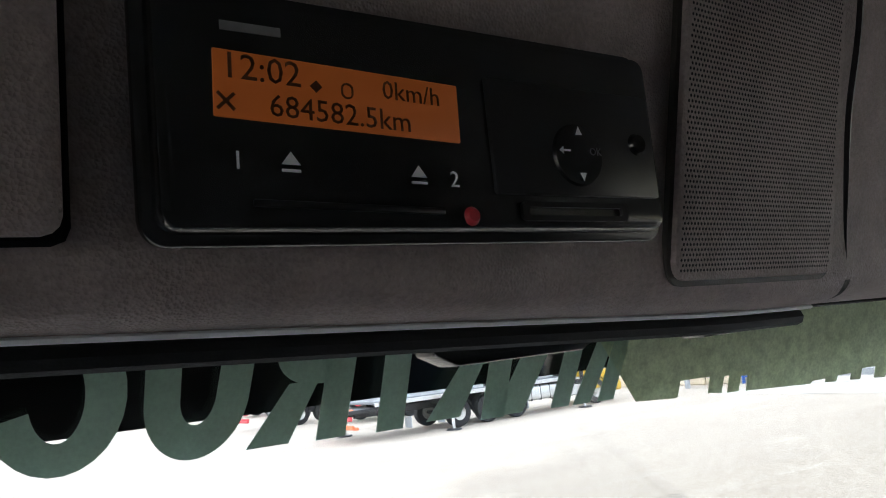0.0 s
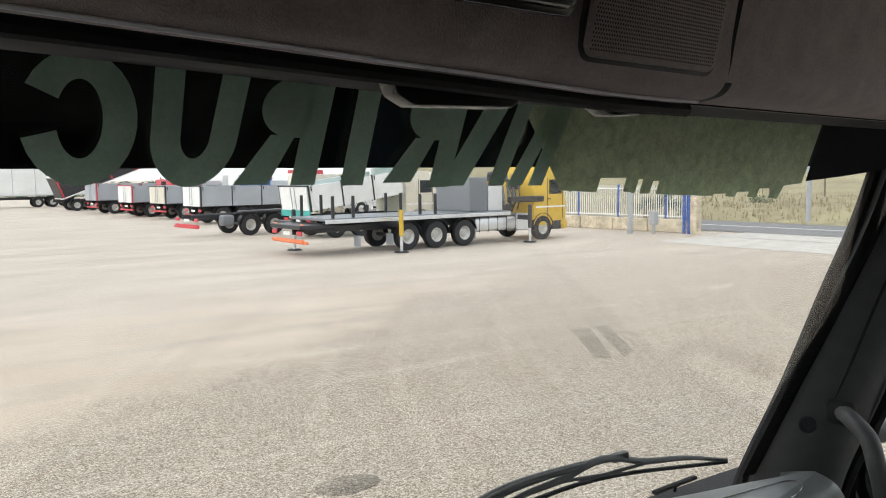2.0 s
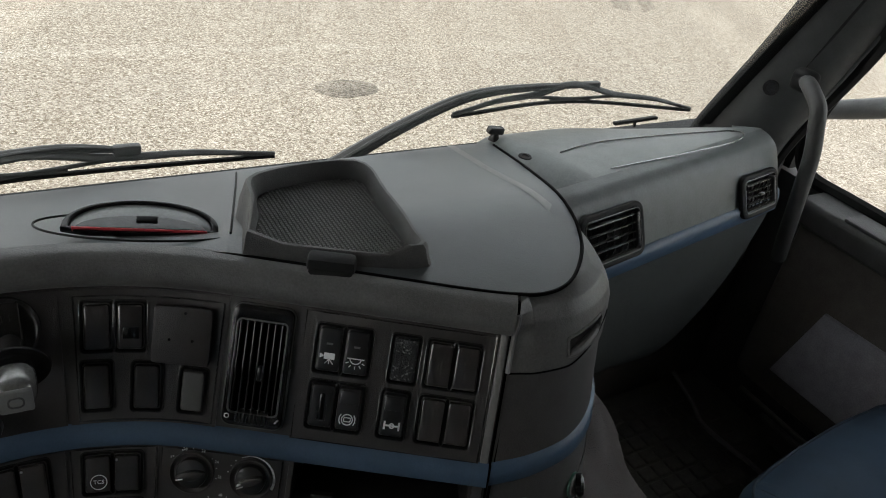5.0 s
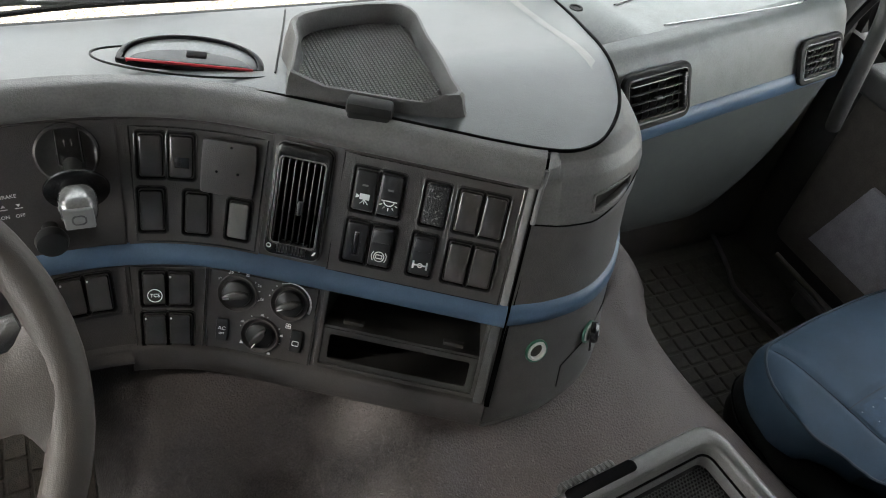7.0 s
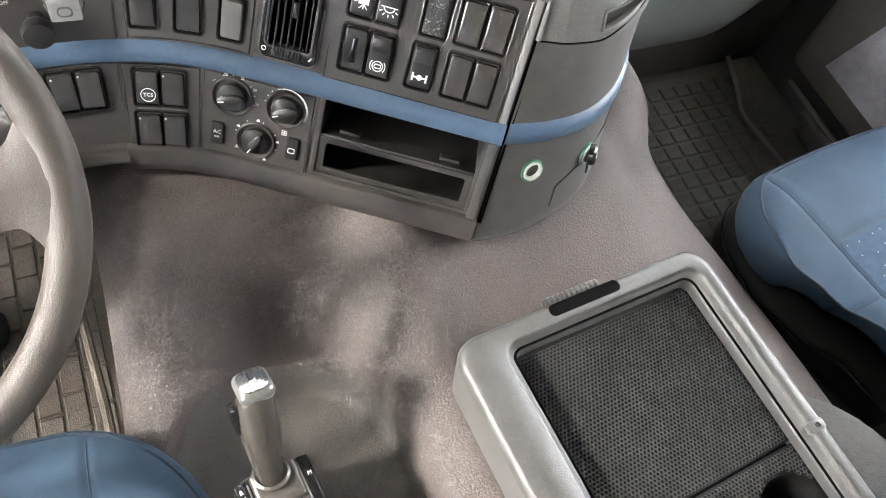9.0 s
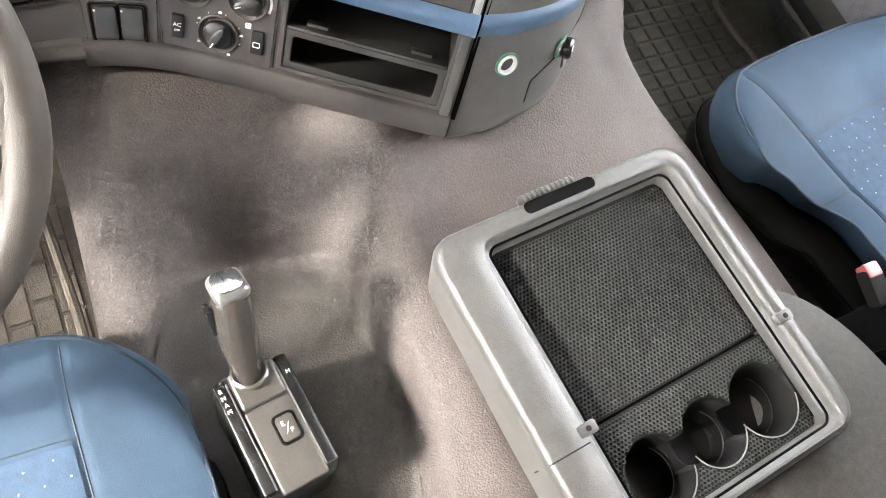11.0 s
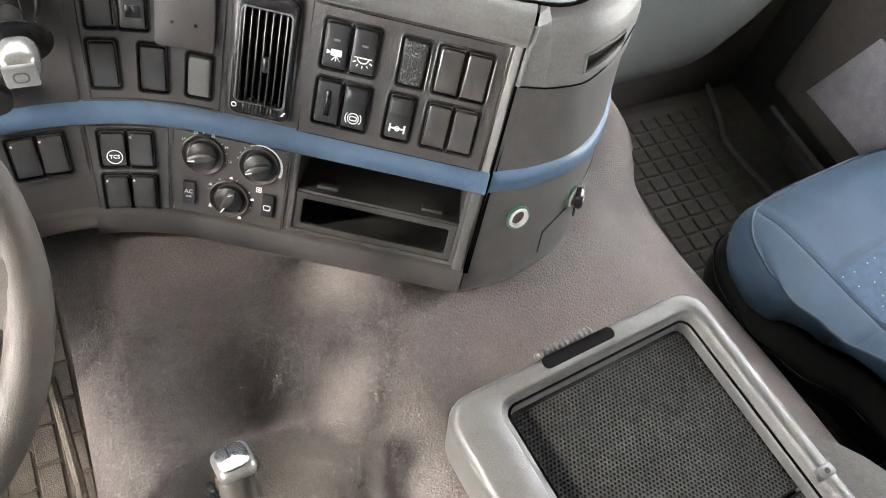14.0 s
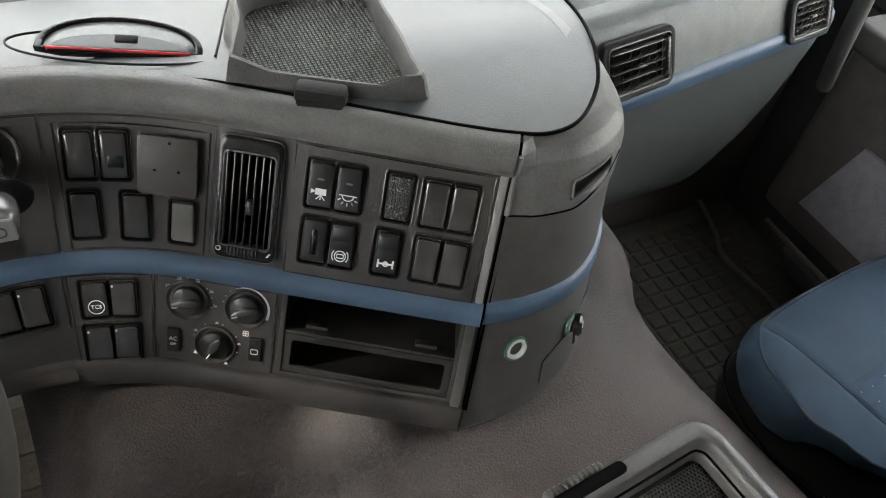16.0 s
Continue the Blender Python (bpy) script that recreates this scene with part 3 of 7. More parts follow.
SHOULDER = [(2.202, 0.003, 0.0395), (2.222, 0.004, 0.0475), (2.24, 0.004, 0.0525), (2.252, 0.001, 0.0480), (2.264, -0.007, 0.0495), (2.2715, -0.022, 0.0595), (2.272, -0.034, 0.0735)]


def pocket_span(v):
    """Lower and upper height of the grip pocket along the corner, v from 0 to 1."""
    return 2.2135 + 0.004 * v + 0.008 * v * v, 2.2320 + 0.011 * v - 0.004 * v * v


P0, P1 = 10.9, 17.6


def shoulder_sheet():
    """The shoulder as a fine grid with the grip pocket's opening left out."""
    prof = []
    for (z0, o0, d0), (z1, o1, d1) in zip(SHOULDER, SHOULDER[1:]):
        prof += [(z0 + (z1 - z0) * k / 8, o0 + (o1 - o0) * k / 8, d0 + (d1 - d0) * k / 8) for k in range(8)]
    prof.append(SHOULDER[-1])
    uu = span(0, len(END) - 1, 320)
    b = bmesh.new()
    rows = []
    for u in uu:
        w = max(0.0, 1 - u / 11) ** 1.5
        row = []
        for z, o, d in prof:
            q = end_point(u, z, (1 - w) * o + w * ((z - 2.107) * math.tan(radians(24)) - d))
            q.z -= max(0.0, 2.2715 - top_z(q.y)) * min(1.0, max(0.0, (q.z - 2.12) / 0.1))
            row.append(b.verts.new(q))
        rows.append(row)
    for i in range(len(uu) - 1):
        v = ((uu[i] + uu[i + 1]) / 2 - P0) / (P1 - P0)
        for j in range(len(prof) - 1):
            if 0 < v < 1:
                lo, hi = pocket_span(v)
                if lo < (prof[j][0] + prof[j + 1][0]) / 2 < hi:
                    continue
            b.faces.new((rows[i][j], rows[i + 1][j], rows[i + 1][j + 1], rows[i][j + 1]))
    return b


sh = part("end_shoulder", shoulder_sheet(), M["soft"], dash, "soft grained rounded shoulder")
end_strip("end_face", [(2.204, 0.0), (2.114, 0.0)], M["end"])
end_strip("end_blue_trim", [(2.117, -0.003), (2.1155, 0.004), (2.097, 0.004), (2.0955, -0.003)], M["blue"], "satin blue trim strip")
end_strip("end_lower_face", [(2.097, 0.0), (1.994, 0.0), (1.980, -0.002), (1.968, -0.010), (1.960, -0.05)], M["end"])

# the brow's closed end and the shoulder's pale edge beside the joint
bm = bmesh.new()
bm.faces.new([bm.verts.new(dash_point(S_END, 2.107, d).xy.to_3d() + Vector((0, 0, z))) for d, z in BROW])
part("brow_end", bm, M["soft"], dash)
part("shoulder_edge", tube([end_point(0, z, (z - 2.107) * math.tan(radians(24)) - d) for z, _, d in SHOULDER[:5]], 0.0026, 8), M["trim"], dash)

# flat top between brow, shoulder and windscreen, its corner rounded
RIM = [dash_point(s, 2.107, lean_d(2.235) + 0.012).xy for s in span(-0.55, S_END - 0.050, 30)]
RIM += [Vector(p) for p in ((0.330, 0.243), (0.364, 0.233), (0.402, 0.243), (0.446, 0.281), (0.476, 0.325), (0.494, 0.367), (0.517, 0.437), (0.552, 0.535), (0.588, 0.650))]
RIM = [p.xy for p in smooth_line([q.to_3d() for q in RIM], 6)]


bm = bmesh.new()
bm.faces.new([bm.verts.new((p.x, p.y, 0)) for p in RIM] + [bm.verts.new((0.592, 0.672, 0)), bm.verts.new((RIM[0].x, 0.672, 0))])
for y in span(0.20, 0.66, 23):
    bmesh.ops.bisect_plane(bm, geom=list(bm.verts) + list(bm.edges) + list(bm.faces), plane_co=(0, y, 0), plane_no=(0, 1, 0))
bmesh.ops.triangulate(bm, faces=bm.faces)
for v in bm.verts:
    v.co.z = top_z(v.co.y)
bmesh.ops.recalc_face_normals(bm, faces=bm.faces)
part("dash_top", bm, M["top"], dash, "smooth flat dash top")

# passenger side
def pass_front(x):
    return 0.385 + 0.17 * (x - 0.62) + 0.09 * max(0.0, (x - 1.035) / 0.065) ** 2


def corner_drop(x):
    return 0.045 * max(0.0, (x - 1.03) / 0.07) ** 2


def pass_sheet(prof, name, mat, label="", x0=0.50, x1=1.10):
    return part(name, sheet(lambda x, k: Vector((x, pass_front(x) + prof[int(k)][0], prof[int(k)][1] - corner_drop(x) * max(0.0, (prof[int(k)][1] - 2.165) / 0.082))), span(x0, x1, 30), range(len(prof))), mat, dash, label)


def pass_back(x):
    return 0.695 - 0.062 * max(0.0, (x - 0.74) / 0.33) ** 1.3


def pass_top_z(x, v):
    return (2.247 - corner_drop(x)) * (1 - v) + (2.198 - 0.01 * max(0.0, (x - 0.74) / 0.33)) * v + 0.010 * math.sin(math.pi * v) - 0.026 * v * max(0.0, (x - 0.96) / 0.14) ** 1.6 - 0.05 * min(1.0, max(0.0, (0.600 - x) / 0.05))


part("passenger_top", sheet(lambda x, v: Vector((x, (pass_front(x) + 0.072) * (1 - v) + pass_back(x) * v, pass_top_z(x, v))), span(0.48, 1.10, 44), span(0, 1, 16)), M["skin"], dash)
pass_sheet(round_prof([(0.072, 2.247), (0.050, 2.243), (0.033, 2.231), (0.016, 2.200), (0.0, 2.160)]), "passenger_face", M["skin"])
pass_sheet([(0.002, 2.164), (-0.006, 2.162), (-0.008, 2.138), (0.002, 2.135)], "passenger_blue_trim", M["blue"], "satin blue trim strip")
knee = pass_sheet(round_prof([(0.002, 2.137), (0.004, 2.10), (0.014, 2.02), (0.030, 1.95), (0.055, 1.885), (0.10, 1.835), (0.21, 1.79)]), "knee_panel", M["grey"], "grained grey knee panel")
for v in knee.data.vertices:
    v.co.z -= 0.07 * min(1.0, max(0.0, (v.co.x - 0.60) / 0.35)) * max(0.0, (2.10 - v.co.z) / 0.25)
    if v.co.x > 0.97:
        v.co.x -= (v.co.x - 0.97) * 0.5 * max(0.0, (2.13 - v.co.z) / 0.26) ** 1.4

part("dash_end_panel", rbox(0.66, 0.04, 0.56, 0.01, Matrix.Translation((0.945, 0.625, 1.85))), M["dark_trim"], dash)

# ---- engine tunnel ----
def tunnel_z(x, y):
    t = min(1.0, max(0.0, (y + 0.02) / 0.22))
    z = 1.90 + 0.072 * t * t * (3 - 2 * t)
    def g(cx, cy, sx, sy):
        return math.exp(-((x - cx) / sx) ** 2 - ((y - cy) / sy) ** 2)
    z -= 0.112 * g(0.045, 0.145, 0.105, 0.080)
    r = (abs((x - 0.020) / 0.124) ** 2.7 + abs((y + 0.10) / 0.170) ** 2.7) ** (1 / 2.7)
    k = min(1.0, max(0.0, (1.16 - r) / 0.26))
    z -= 0.050 * k * k * (3 - 2 * k)
    z += 0.018 * g(0.185, 0.14, 0.045, 0.09)
    z += 0.014 * g(0.600, 0.33, 0.050, 0.105)
    z -= 0.010 * g(0.525, 0.24, 0.030, 0.10)
    z += 0.024 * g(0.20, -0.05, 0.045, 0.2)
    return z


Z_EDGE = 1.865
EDGE = smooth_line([(0.76, -1.5, 0), (0.72, -0.6, 0), (0.683, -0.15, 0), (0.658, 0.04, 0), (0.642, 0.15, 0), (0.640, 0.245, 0), (0.672, 0.31, 0), (0.69, 0.38, 0), (0.69, 0.75, 0)], 8)


def tunnel_edge(y):
    i = max(k for k, p in enumerate(EDGE[:-1]) if p.y <= y)
    f = (y - EDGE[i].y) / (EDGE[i + 1].y - EDGE[i].y)
    return EDGE[i].x * (1 - f) + EDGE[i + 1].x * f


def tunnel_sheet(u, y):
    xl, xr = -0.145 + 0.02 * math.sin(6 * y), tunnel_edge(y)
    if u < 0:
        return Vector((xl - 0.002 * u, y, tunnel_z(xl, y) - 0.05 + u * 0.06))
    if u > 1:
        return Vector((xr + 0.008 * (u - 1), y, Z_EDGE - (u - 1) * 0.07))
    x = xl + (xr - xl) * u
    left, right = max(0.0, 1 - u / 0.10) ** 2, max(0.0, 1 - (1 - u) / (0.22 - 0.055 * min(1.0, max(0.0, (y - 0.18) / 0.08)))) ** 2
    return Vector((x, y, tunnel_z(x, y) - 0.05 * left - (tunnel_z(xr, y) - Z_EDGE) * right))


part_u = [-4, -2, -1, -0.3] + span(0, 1, 170) + [1.3, 2, 3, 4.2]
tun = mesh_object("engine_tunnel", sheet(tunnel_sheet, part_u, [-1.4, -1.2, -1.0, -0.8, -0.6] + span(-0.45, 0.66, 220)), M["mat"])
tagged(tun, "brown grey grained vinyl mat over the engine tunnel", "floor covering", kind="structure")


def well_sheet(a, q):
    """The floor of the hollow round the gear selector, a slightly greener sheet laid just over the tunnel."""
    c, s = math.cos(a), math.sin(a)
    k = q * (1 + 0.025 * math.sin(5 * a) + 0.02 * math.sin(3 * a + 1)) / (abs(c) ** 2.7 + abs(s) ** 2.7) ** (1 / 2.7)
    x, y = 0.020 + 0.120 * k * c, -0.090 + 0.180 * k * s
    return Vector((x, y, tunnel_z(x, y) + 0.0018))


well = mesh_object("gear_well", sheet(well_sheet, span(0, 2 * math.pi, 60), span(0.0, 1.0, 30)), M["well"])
tagged(well, "slightly greener mat overlay in the hollow round the gear selector", "floor covering", kind="structure")


# ---- switches, vents and controls on the dashboard ----
def plate_on_face(name, s0, s1, z0, z1, mat, out=0.0015, h=0.003, r=0.003, parent=None, label=""):
    """A thin curved plate that follows the face, with a groove all round it."""
    n = 14
    mids = span(s0, s1, n)
    b = bmesh.new()
    rows = []
    for s in mids:
        m0 = dash_pose(s, 2.107)
        zz = m0.to_3x3() @ Vector((0, 0, 1))
        rows.append([b.verts.new(dash_point(s, z, 0) + zz * o) for z, o in ((z0, -0.001), (z0 + 0.0008, out), (z1 - 0.0008, out), (z1, -0.001))])
    for p, q in zip(rows, rows[1:]):
        for k in range(3):
            b.faces.new((p[k], q[k], q[k + 1], p[k + 1]))
    b.faces.new(rows[0])
    b.faces.new(rows[-1][::-1])
    bmesh.ops.recalc_face_normals(b, faces=b.faces)
    return part(name, b, mat, parent or dash, label)


def frame_groove(name, s0, s1, z0, z1, out):
    """A fine raised line round a plate."""
    pts = [dash_pose(s, z0, out) @ Vector((0, 0, 0)) for s in span(s0, s1, 12)] + [dash_pose(s, z1, out) @ Vector((0, 0, 0)) for s in span(s1, s0, 12)]
    return part(name, tube(pts, 0.0009, 6, closed=True), M["rim"], dash)


plate_on_face("switch_plate", 0.062, 0.190, 2.1145, 2.2335, M["panel"])
frame_groove("plate_rim", 0.0695, 0.186, 2.119, 2.227, 0.0016)
plate_on_face("switch_plate", 0.2615, 0.4465, 2.1155, 2.2335, M["panel"])
plate_on_face("switch_plate", 0.0575, 0.139, 2.010, 2.0955, M["panel"])
plate_on_face("climate_plate", 0.141, 0.2605, 2.010, 2.0955, M["panel"])
plate_on_face("switch_plate", -0.060, 0.054, 2.046, 2.0955, M["panel"])
frame_groove("plate_rim", 0.2630, 0.4450, 2.117, 2.232, 0.0010)
frame_groove("plate_rim", 0.0590, 0.1375, 2.0115, 2.094, 0.0010)
frame_groove("plate_rim", 0.1425, 0.2590, 2.0115, 2.094, 0.0010)
plate_on_face("brake_plate", -0.20, 0.059, 2.1145, 2.2335, M["panel"])

SW, SH = 0.0255, 0.0455


def icon(kind, m, parent):
    """White printed symbols on the rockers."""
    bm = None
    def line(a, b, w=0.0007):
        nonlocal bm
        d = Vector(b) - Vector(a)
        bm = rbox(d.length, w, 0.0004, 0.0, m @ Matrix.Translation((*((Vector(a) + Vector(b)) / 2), 0)) @ Matrix.Rotation(math.atan2(d.y, d.x), 4, "Z"), bm=bm)
    if kind == "camera":
        bm = prism([(-0.003, -0.0015), (0.0045, -0.0015), (0.0045, 0.003), (-0.003, 0.003)], 0.0004, m)
        bm = prism([(-0.006, 0.0024), (-0.0033, 0.0012), (-0.0033, 0.0002), (-0.006, -0.001)], 0.0004, m, bm=bm)
        for k in (-0.003, 0, 0.003):
            line((0.0008, -0.0015), (0.0008 + k, -0.005))
    elif kind == "lamp":
        line((-0.0062, 0.0012), (0.0062, 0.0012), 0.0008)
        arc = [(0.0040 * math.cos(radians(a)), 0.0010 - 0.0036 * math.sin(radians(a))) for a in range(0, 181, 30)]
        for p, q in zip(arc, arc[1:]):
            line(p, q, 0.0008)
        for k in range(5):
            a = radians(20 + 35 * k)
            line((0.0050 * math.cos(a), -0.0002 - 0.0040 * math.sin(a)), (0.0072 * math.cos(a), -0.0004 - 0.0060 * math.sin(a)), 0.0008)
    elif kind == "brake":
        bm = ring_plate(rounded(0.0082, 0.0082, 0.0041), rounded(0.0068, 0.0068, 0.0034), 0.0004, m)
        bm = ring_plate(rounded(0.0052, 0.0034, 0.001), rounded(0.004, 0.0022, 0.0006), 0.0004, m, bm)
        for sg in (-1, 1):
            pts = [(sg * 0.0056 * math.cos(radians(a)), 0.0056 * math.sin(radians(a))) for a in (-40, -15, 15, 40)]
            for p, q in zip(pts, pts[1:]):
                line(p, q)
    elif kind == "axle":
        for x in (-0.005, 0.005):
            line((x, -0.003), (x, 0.003), 0.0014)
        line((-0.005, 0), (0.005, 0), 0.0012)
        bm = ring_plate(rounded(0.004, 0.004, 0.002), rounded(0.0022, 0.0022, 0.0011), 0.0004, m, bm)
    elif kind == "tcs":
        bm = ring_plate(rounded(0.0125, 0.0125, 0.00625, 8), rounded(0.0112, 0.0112, 0.0056, 8), 0.0004, m)
        bm = lettering("TCS", 0.0046, m, bm=bm)
    if bm is not None:
        part("symbol", bm, M["white"], parent, "white printed symbol", smooth=False)


def rocker(s, z, kind="", mat=None, parent=dash, bezel=True, w=SW, h=SH):
    """A rocker switch: bezel and a slightly dished cap; z is its middle."""
    m = dash_pose(s, z, 0.0016)
    if bezel:
        ring = ring_plate(rounded(w + 0.0035, h + 0.0035, 0.004), rounded(w - 0.001, h - 0.001, 0.003), 0.0016, r=0.0006)
        # near-black ring paints the unlit gap round the cap
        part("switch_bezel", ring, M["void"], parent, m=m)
        part("bezel_rim", ring_plate(rounded(w + 0.0056, h + 0.0056, 0.005), rounded(w + 0.0032, h + 0.0032, 0.004), 0.0022, r=0.0006), M["rim"], parent, m=m)
    cap = prism(rounded(w - 0.0032, h - 0.0032, 0.003), 0.0046, r=0.0022)
    for v in cap.verts:
        if v.co.z > 0.002:
            v.co.z += 0.0009 * (v.co.y / (h / 2))
    sw = part("rocker_switch", cap, mat or M["switch" if kind in ("camera", "lamp", "brake", "axle", "slot") else "cap"], parent, m=m)
    face = Matrix.Translation((0, -0.006, 0.0043))
    if kind in ("camera", "lamp"):
        icon(kind, face @ Matrix.Translation((0, -0.001, 0)) @ Matrix.Diagonal((1.35, 1.35, 1, 1)), sw)
        part("indicator", rbox(0.006, 0.0020, 0.0006, 0.0, Matrix.Translation((0, 0.006, 0.0046))), M["trim"], sw)
    elif kind in ("brake", "axle"):
        icon(kind, face @ Matrix.Translation((0, -0.004, 0.0003)) @ Matrix.Diagonal((1.4, 1.4, 1, 1)), sw)
        part("rocker_ridge", rbox(w - 0.007, 0.014, 0.003, 0.0012, Matrix.Translation((0, 0.012, 0.0045))), M["switch"], sw)
    elif kind == "tcs":
        icon(kind, Matrix.Translation((0.0005, -0.007, 0.0046)) @ Matrix.Diagonal((1.2, 1.2, 1, 1)), sw)
        part("indicator", rbox(0.0055, 0.0022, 0.0006, 0.0, Matrix.Translation((0.001, 0.003, 0.0043))), M["gloss"], sw)
    elif kind == "slot":
        part("slide", rbox(0.0055, 0.026, 0.003, 0.0014, Matrix.Translation((0, 0, 0.0045))), M["gloss"], sw)
        part("slide_guide", ring_plate(rounded(0.010, 0.031, 0.002), rounded(0.0075, 0.0285, 0.0015), 0.001, Matrix.Translation((0, 0, 0.004))), M["switch"], sw)
    elif kind == "dot":
        part("indicator", cyl(0.0011, 0.0011, 0.0008, 10, Matrix.Translation((-w / 2 + 0.004, h / 2 - 0.005, 0.0052))), M["white"], sw)
    elif kind == "window":
        part("indicator", rbox(0.014, 0.018, 0.0008, 0.0006, Matrix.Translation((0.001, -0.002, 0.0042))), M["gloss"], sw)
    return sw


Z1, Z2 = 2.2008, 2.1505
rocker(0.0865, Z1)
rocker(0.1120, Z1, "window")
rocker(0.0850, Z2 - 0.001)
rocker(0.1265, Z2 - 0.002)
M["pale"] = material("pale_switch_insert", (0.13, 0.13, 0.125), 0.4, var=0.05)
rocker(0.1665, Z2 - 0.0035, mat=M["pale"], w=0.0235, h=0.042)
m = dash_pose(0.1548, 2.1965, 0.009)
cover = part("blanking_cover", prism(rounded(0.053, 0.055, 0.004), 0.0035, r=0.0012), M["panel"], dash, "square black cover plate with three screws", m=m)
for x, y in ((0.002, 0.022), (-0.011, -0.004), (0.010, -0.004)):
    part("screw", cyl(0.0014, 0.0012, 0.0009, 10, Matrix.Translation((x, y, 0.0034))), M["gloss"], cover)
rocker(0.2885, Z1, "camera")
rocker(0.3145, Z1, "lamp")
M["worn"] = material("worn_switch", (0.016, 0.016, 0.016), 0.35, second=(0.24, 0.235, 0.225), scale=420, wear=160, bump=1.0, bump_scale=700)
for nd in M["worn"].node_tree.nodes:
    if nd.type == "MAP_RANGE" and nd.inputs["From Min"].default_value > 1:
        nd.inputs["From Min"].default_value, nd.inputs["From Max"].default_value = 1.66, 1.9
rocker(0.3605, Z1, mat=M["worn"])
for s in (0.3945, 0.4200):
    rocker(s, Z1)
    rocker(s, Z2)
rocker(0.2885, Z2, "slot")
rocker(0.3145, Z2, "brake")
rocker(0.3575, Z2, "axle")
for s, k in ((-0.0005, "dot"), (0.0255, "dot")):
    rocker(s, 2.071, k, h=0.042)
for s, z, k in ((0.083, 2.0715, "tcs"), (0.110, 2.0715, "dot"), (0.082, 2.0285, "dot"), (0.1105, 2.0285, "dot")):
    rocker(s, z, k, h=0.039)

# face vent with upright slats
vm = dash_pose(0.2245, 2.1765, 0.001)
vw, vh = 0.057, 0.118
vent = part("air_vent", ring_plate(rounded(vw, vh, 0.008), rounded(vw - 0.012, vh - 0.028, 0.004), 0.007, r=0.002), M["gloss"], dash, "black air vent with upright slats", m=vm)
M["satin_rim"] = material("satin_rim", (0.10, 0.098, 0.094), 0.28, var=0.08, coat=0.6)
part("vent_rim", ring_plate(rounded(vw + 0.003, vh + 0.003, 0.0095), rounded(vw - 0.0005, vh - 0.0005, 0.0078), 0.0042, r=0.0010), M["satin_rim"], vent)
part("vent_rim", ring_plate(rounded(vw - 0.0085, vh - 0.0245, 0.0052), rounded(vw - 0.012, vh - 0.028, 0.004), 0.0018, Matrix.Translation((0, 0, 0.0068)), r=0.0007), M["satin_rim"], vent)
# near-black plate paints the shade behind the slats
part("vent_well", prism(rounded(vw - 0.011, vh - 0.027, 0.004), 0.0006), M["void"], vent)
for k in range(7):
    x = -0.0195 + 0.0065 * k
    part("slat", rbox(0.0013, vh - 0.030, 0.0075, 0.0005, Matrix.Translation((x, 0, 0.0048)) @ Matrix.Rotation(radians(-16), 4, "Y")), M["rim"], vent)
part("slat_handle", rbox(0.004, 0.014, 0.006, 0.001, Matrix.Translation((0.003, -0.004, 0.010))), M["switch"], vent)
wheel_bm = cyl(0.007, 0.007, 0.030, 24, Matrix.Translation((-0.015, -0.050, 0.003)) @ Matrix.Rotation(radians(90), 4, "Y"), r=0.001)
tw = part("thumbwheel", wheel_bm, M["switch"], vent)
for k in range(9):
    part("rib", rbox(0.0011, 0.009, 0.0022, 0.0003, Matrix.Translation((-0.013 + 0.0032 * k, -0.050, 0.0097))), M["gloss"], tw)
part("mark", ring_plate(rounded(0.005, 0.005, 0.0025), rounded(0.0035, 0.0035, 0.00175), 0.0004, Matrix.Translation((-0.0235, -0.050, 0.0072))), M["white"], vent)
part("mark", prism([(0.0215, -0.052), (0.0235, -0.052), (0.026, -0.048), (0.024, -0.048)], 0.0004, Matrix.Translation((0, 0, 0.0072))), M["white"], vent)

# silver trim beside the right plate and the dark joint of the console end
for a, z0, z1, w in ((0.4515, 2.118, 2.238, 0.0075), (0.449, 1.998, 2.096, 0.010)):
    pts0 = dash_pose(a, (z0 + z1) / 2, 0.0018)
    part("trim_bar", rbox(w, (z1 - z0) / math.cos(radians(25)), 0.004, 0.0012, pts0), M["trim"] if z0 > 2.1 else M["dash"], dash, "")
part("joint_shadow_gap", rbox(0.008, 0.285, 0.03, 0.0, dash_pose(S_END + 0.0025, 2.134, -0.019)), M["void"], dash)

# rotary heater controls
def knob(s, z, r, turn, ticks, a0, a1):
    """A turning control sunk in a shallow dish, with a lens-shaped grip across it and a short white pointer."""
    m = dash_pose(s, z, 0.0016)
    k = part("rotary_knob", lathe([(0, 0.0065), (r * 0.80, 0.0065), (r * 0.93, 0.0055), (r * 0.98, 0.003), (r * 0.99, -0.001)], 36), M["switch"], dash, m=m)
    part("dish", lathe([(r * 0.99, -0.0010), (r * 1.06, -0.0006), (r * 1.22, 0.0014), (r * 1.32, 0.0030), (r * 1.38, 0.0024), (r * 1.40, 0.0)], 36), M["panel"], k)
    lens = [(r * 0.90 * math.cos(radians(a)), 0.30 * r * math.sin(radians(a)) * abs(math.sin(radians(a))) ** 0.2) for a in range(0, 360, 15)]
    part("grip_bar", prism(lens, 0.0060, Matrix.Rotation(radians(turn), 4, "Z") @ Matrix.Translation((0, 0, 0.0060)), r=0.0012), M["cap"], k)
    part("pointer", rbox(r * 0.42, 0.0011, 0.0006, 0.0, Matrix.Rotation(radians(turn), 4, "Z") @ Matrix.Translation((-r * 0.62, -r * 0.10, 0.0120))), M["white"], k)
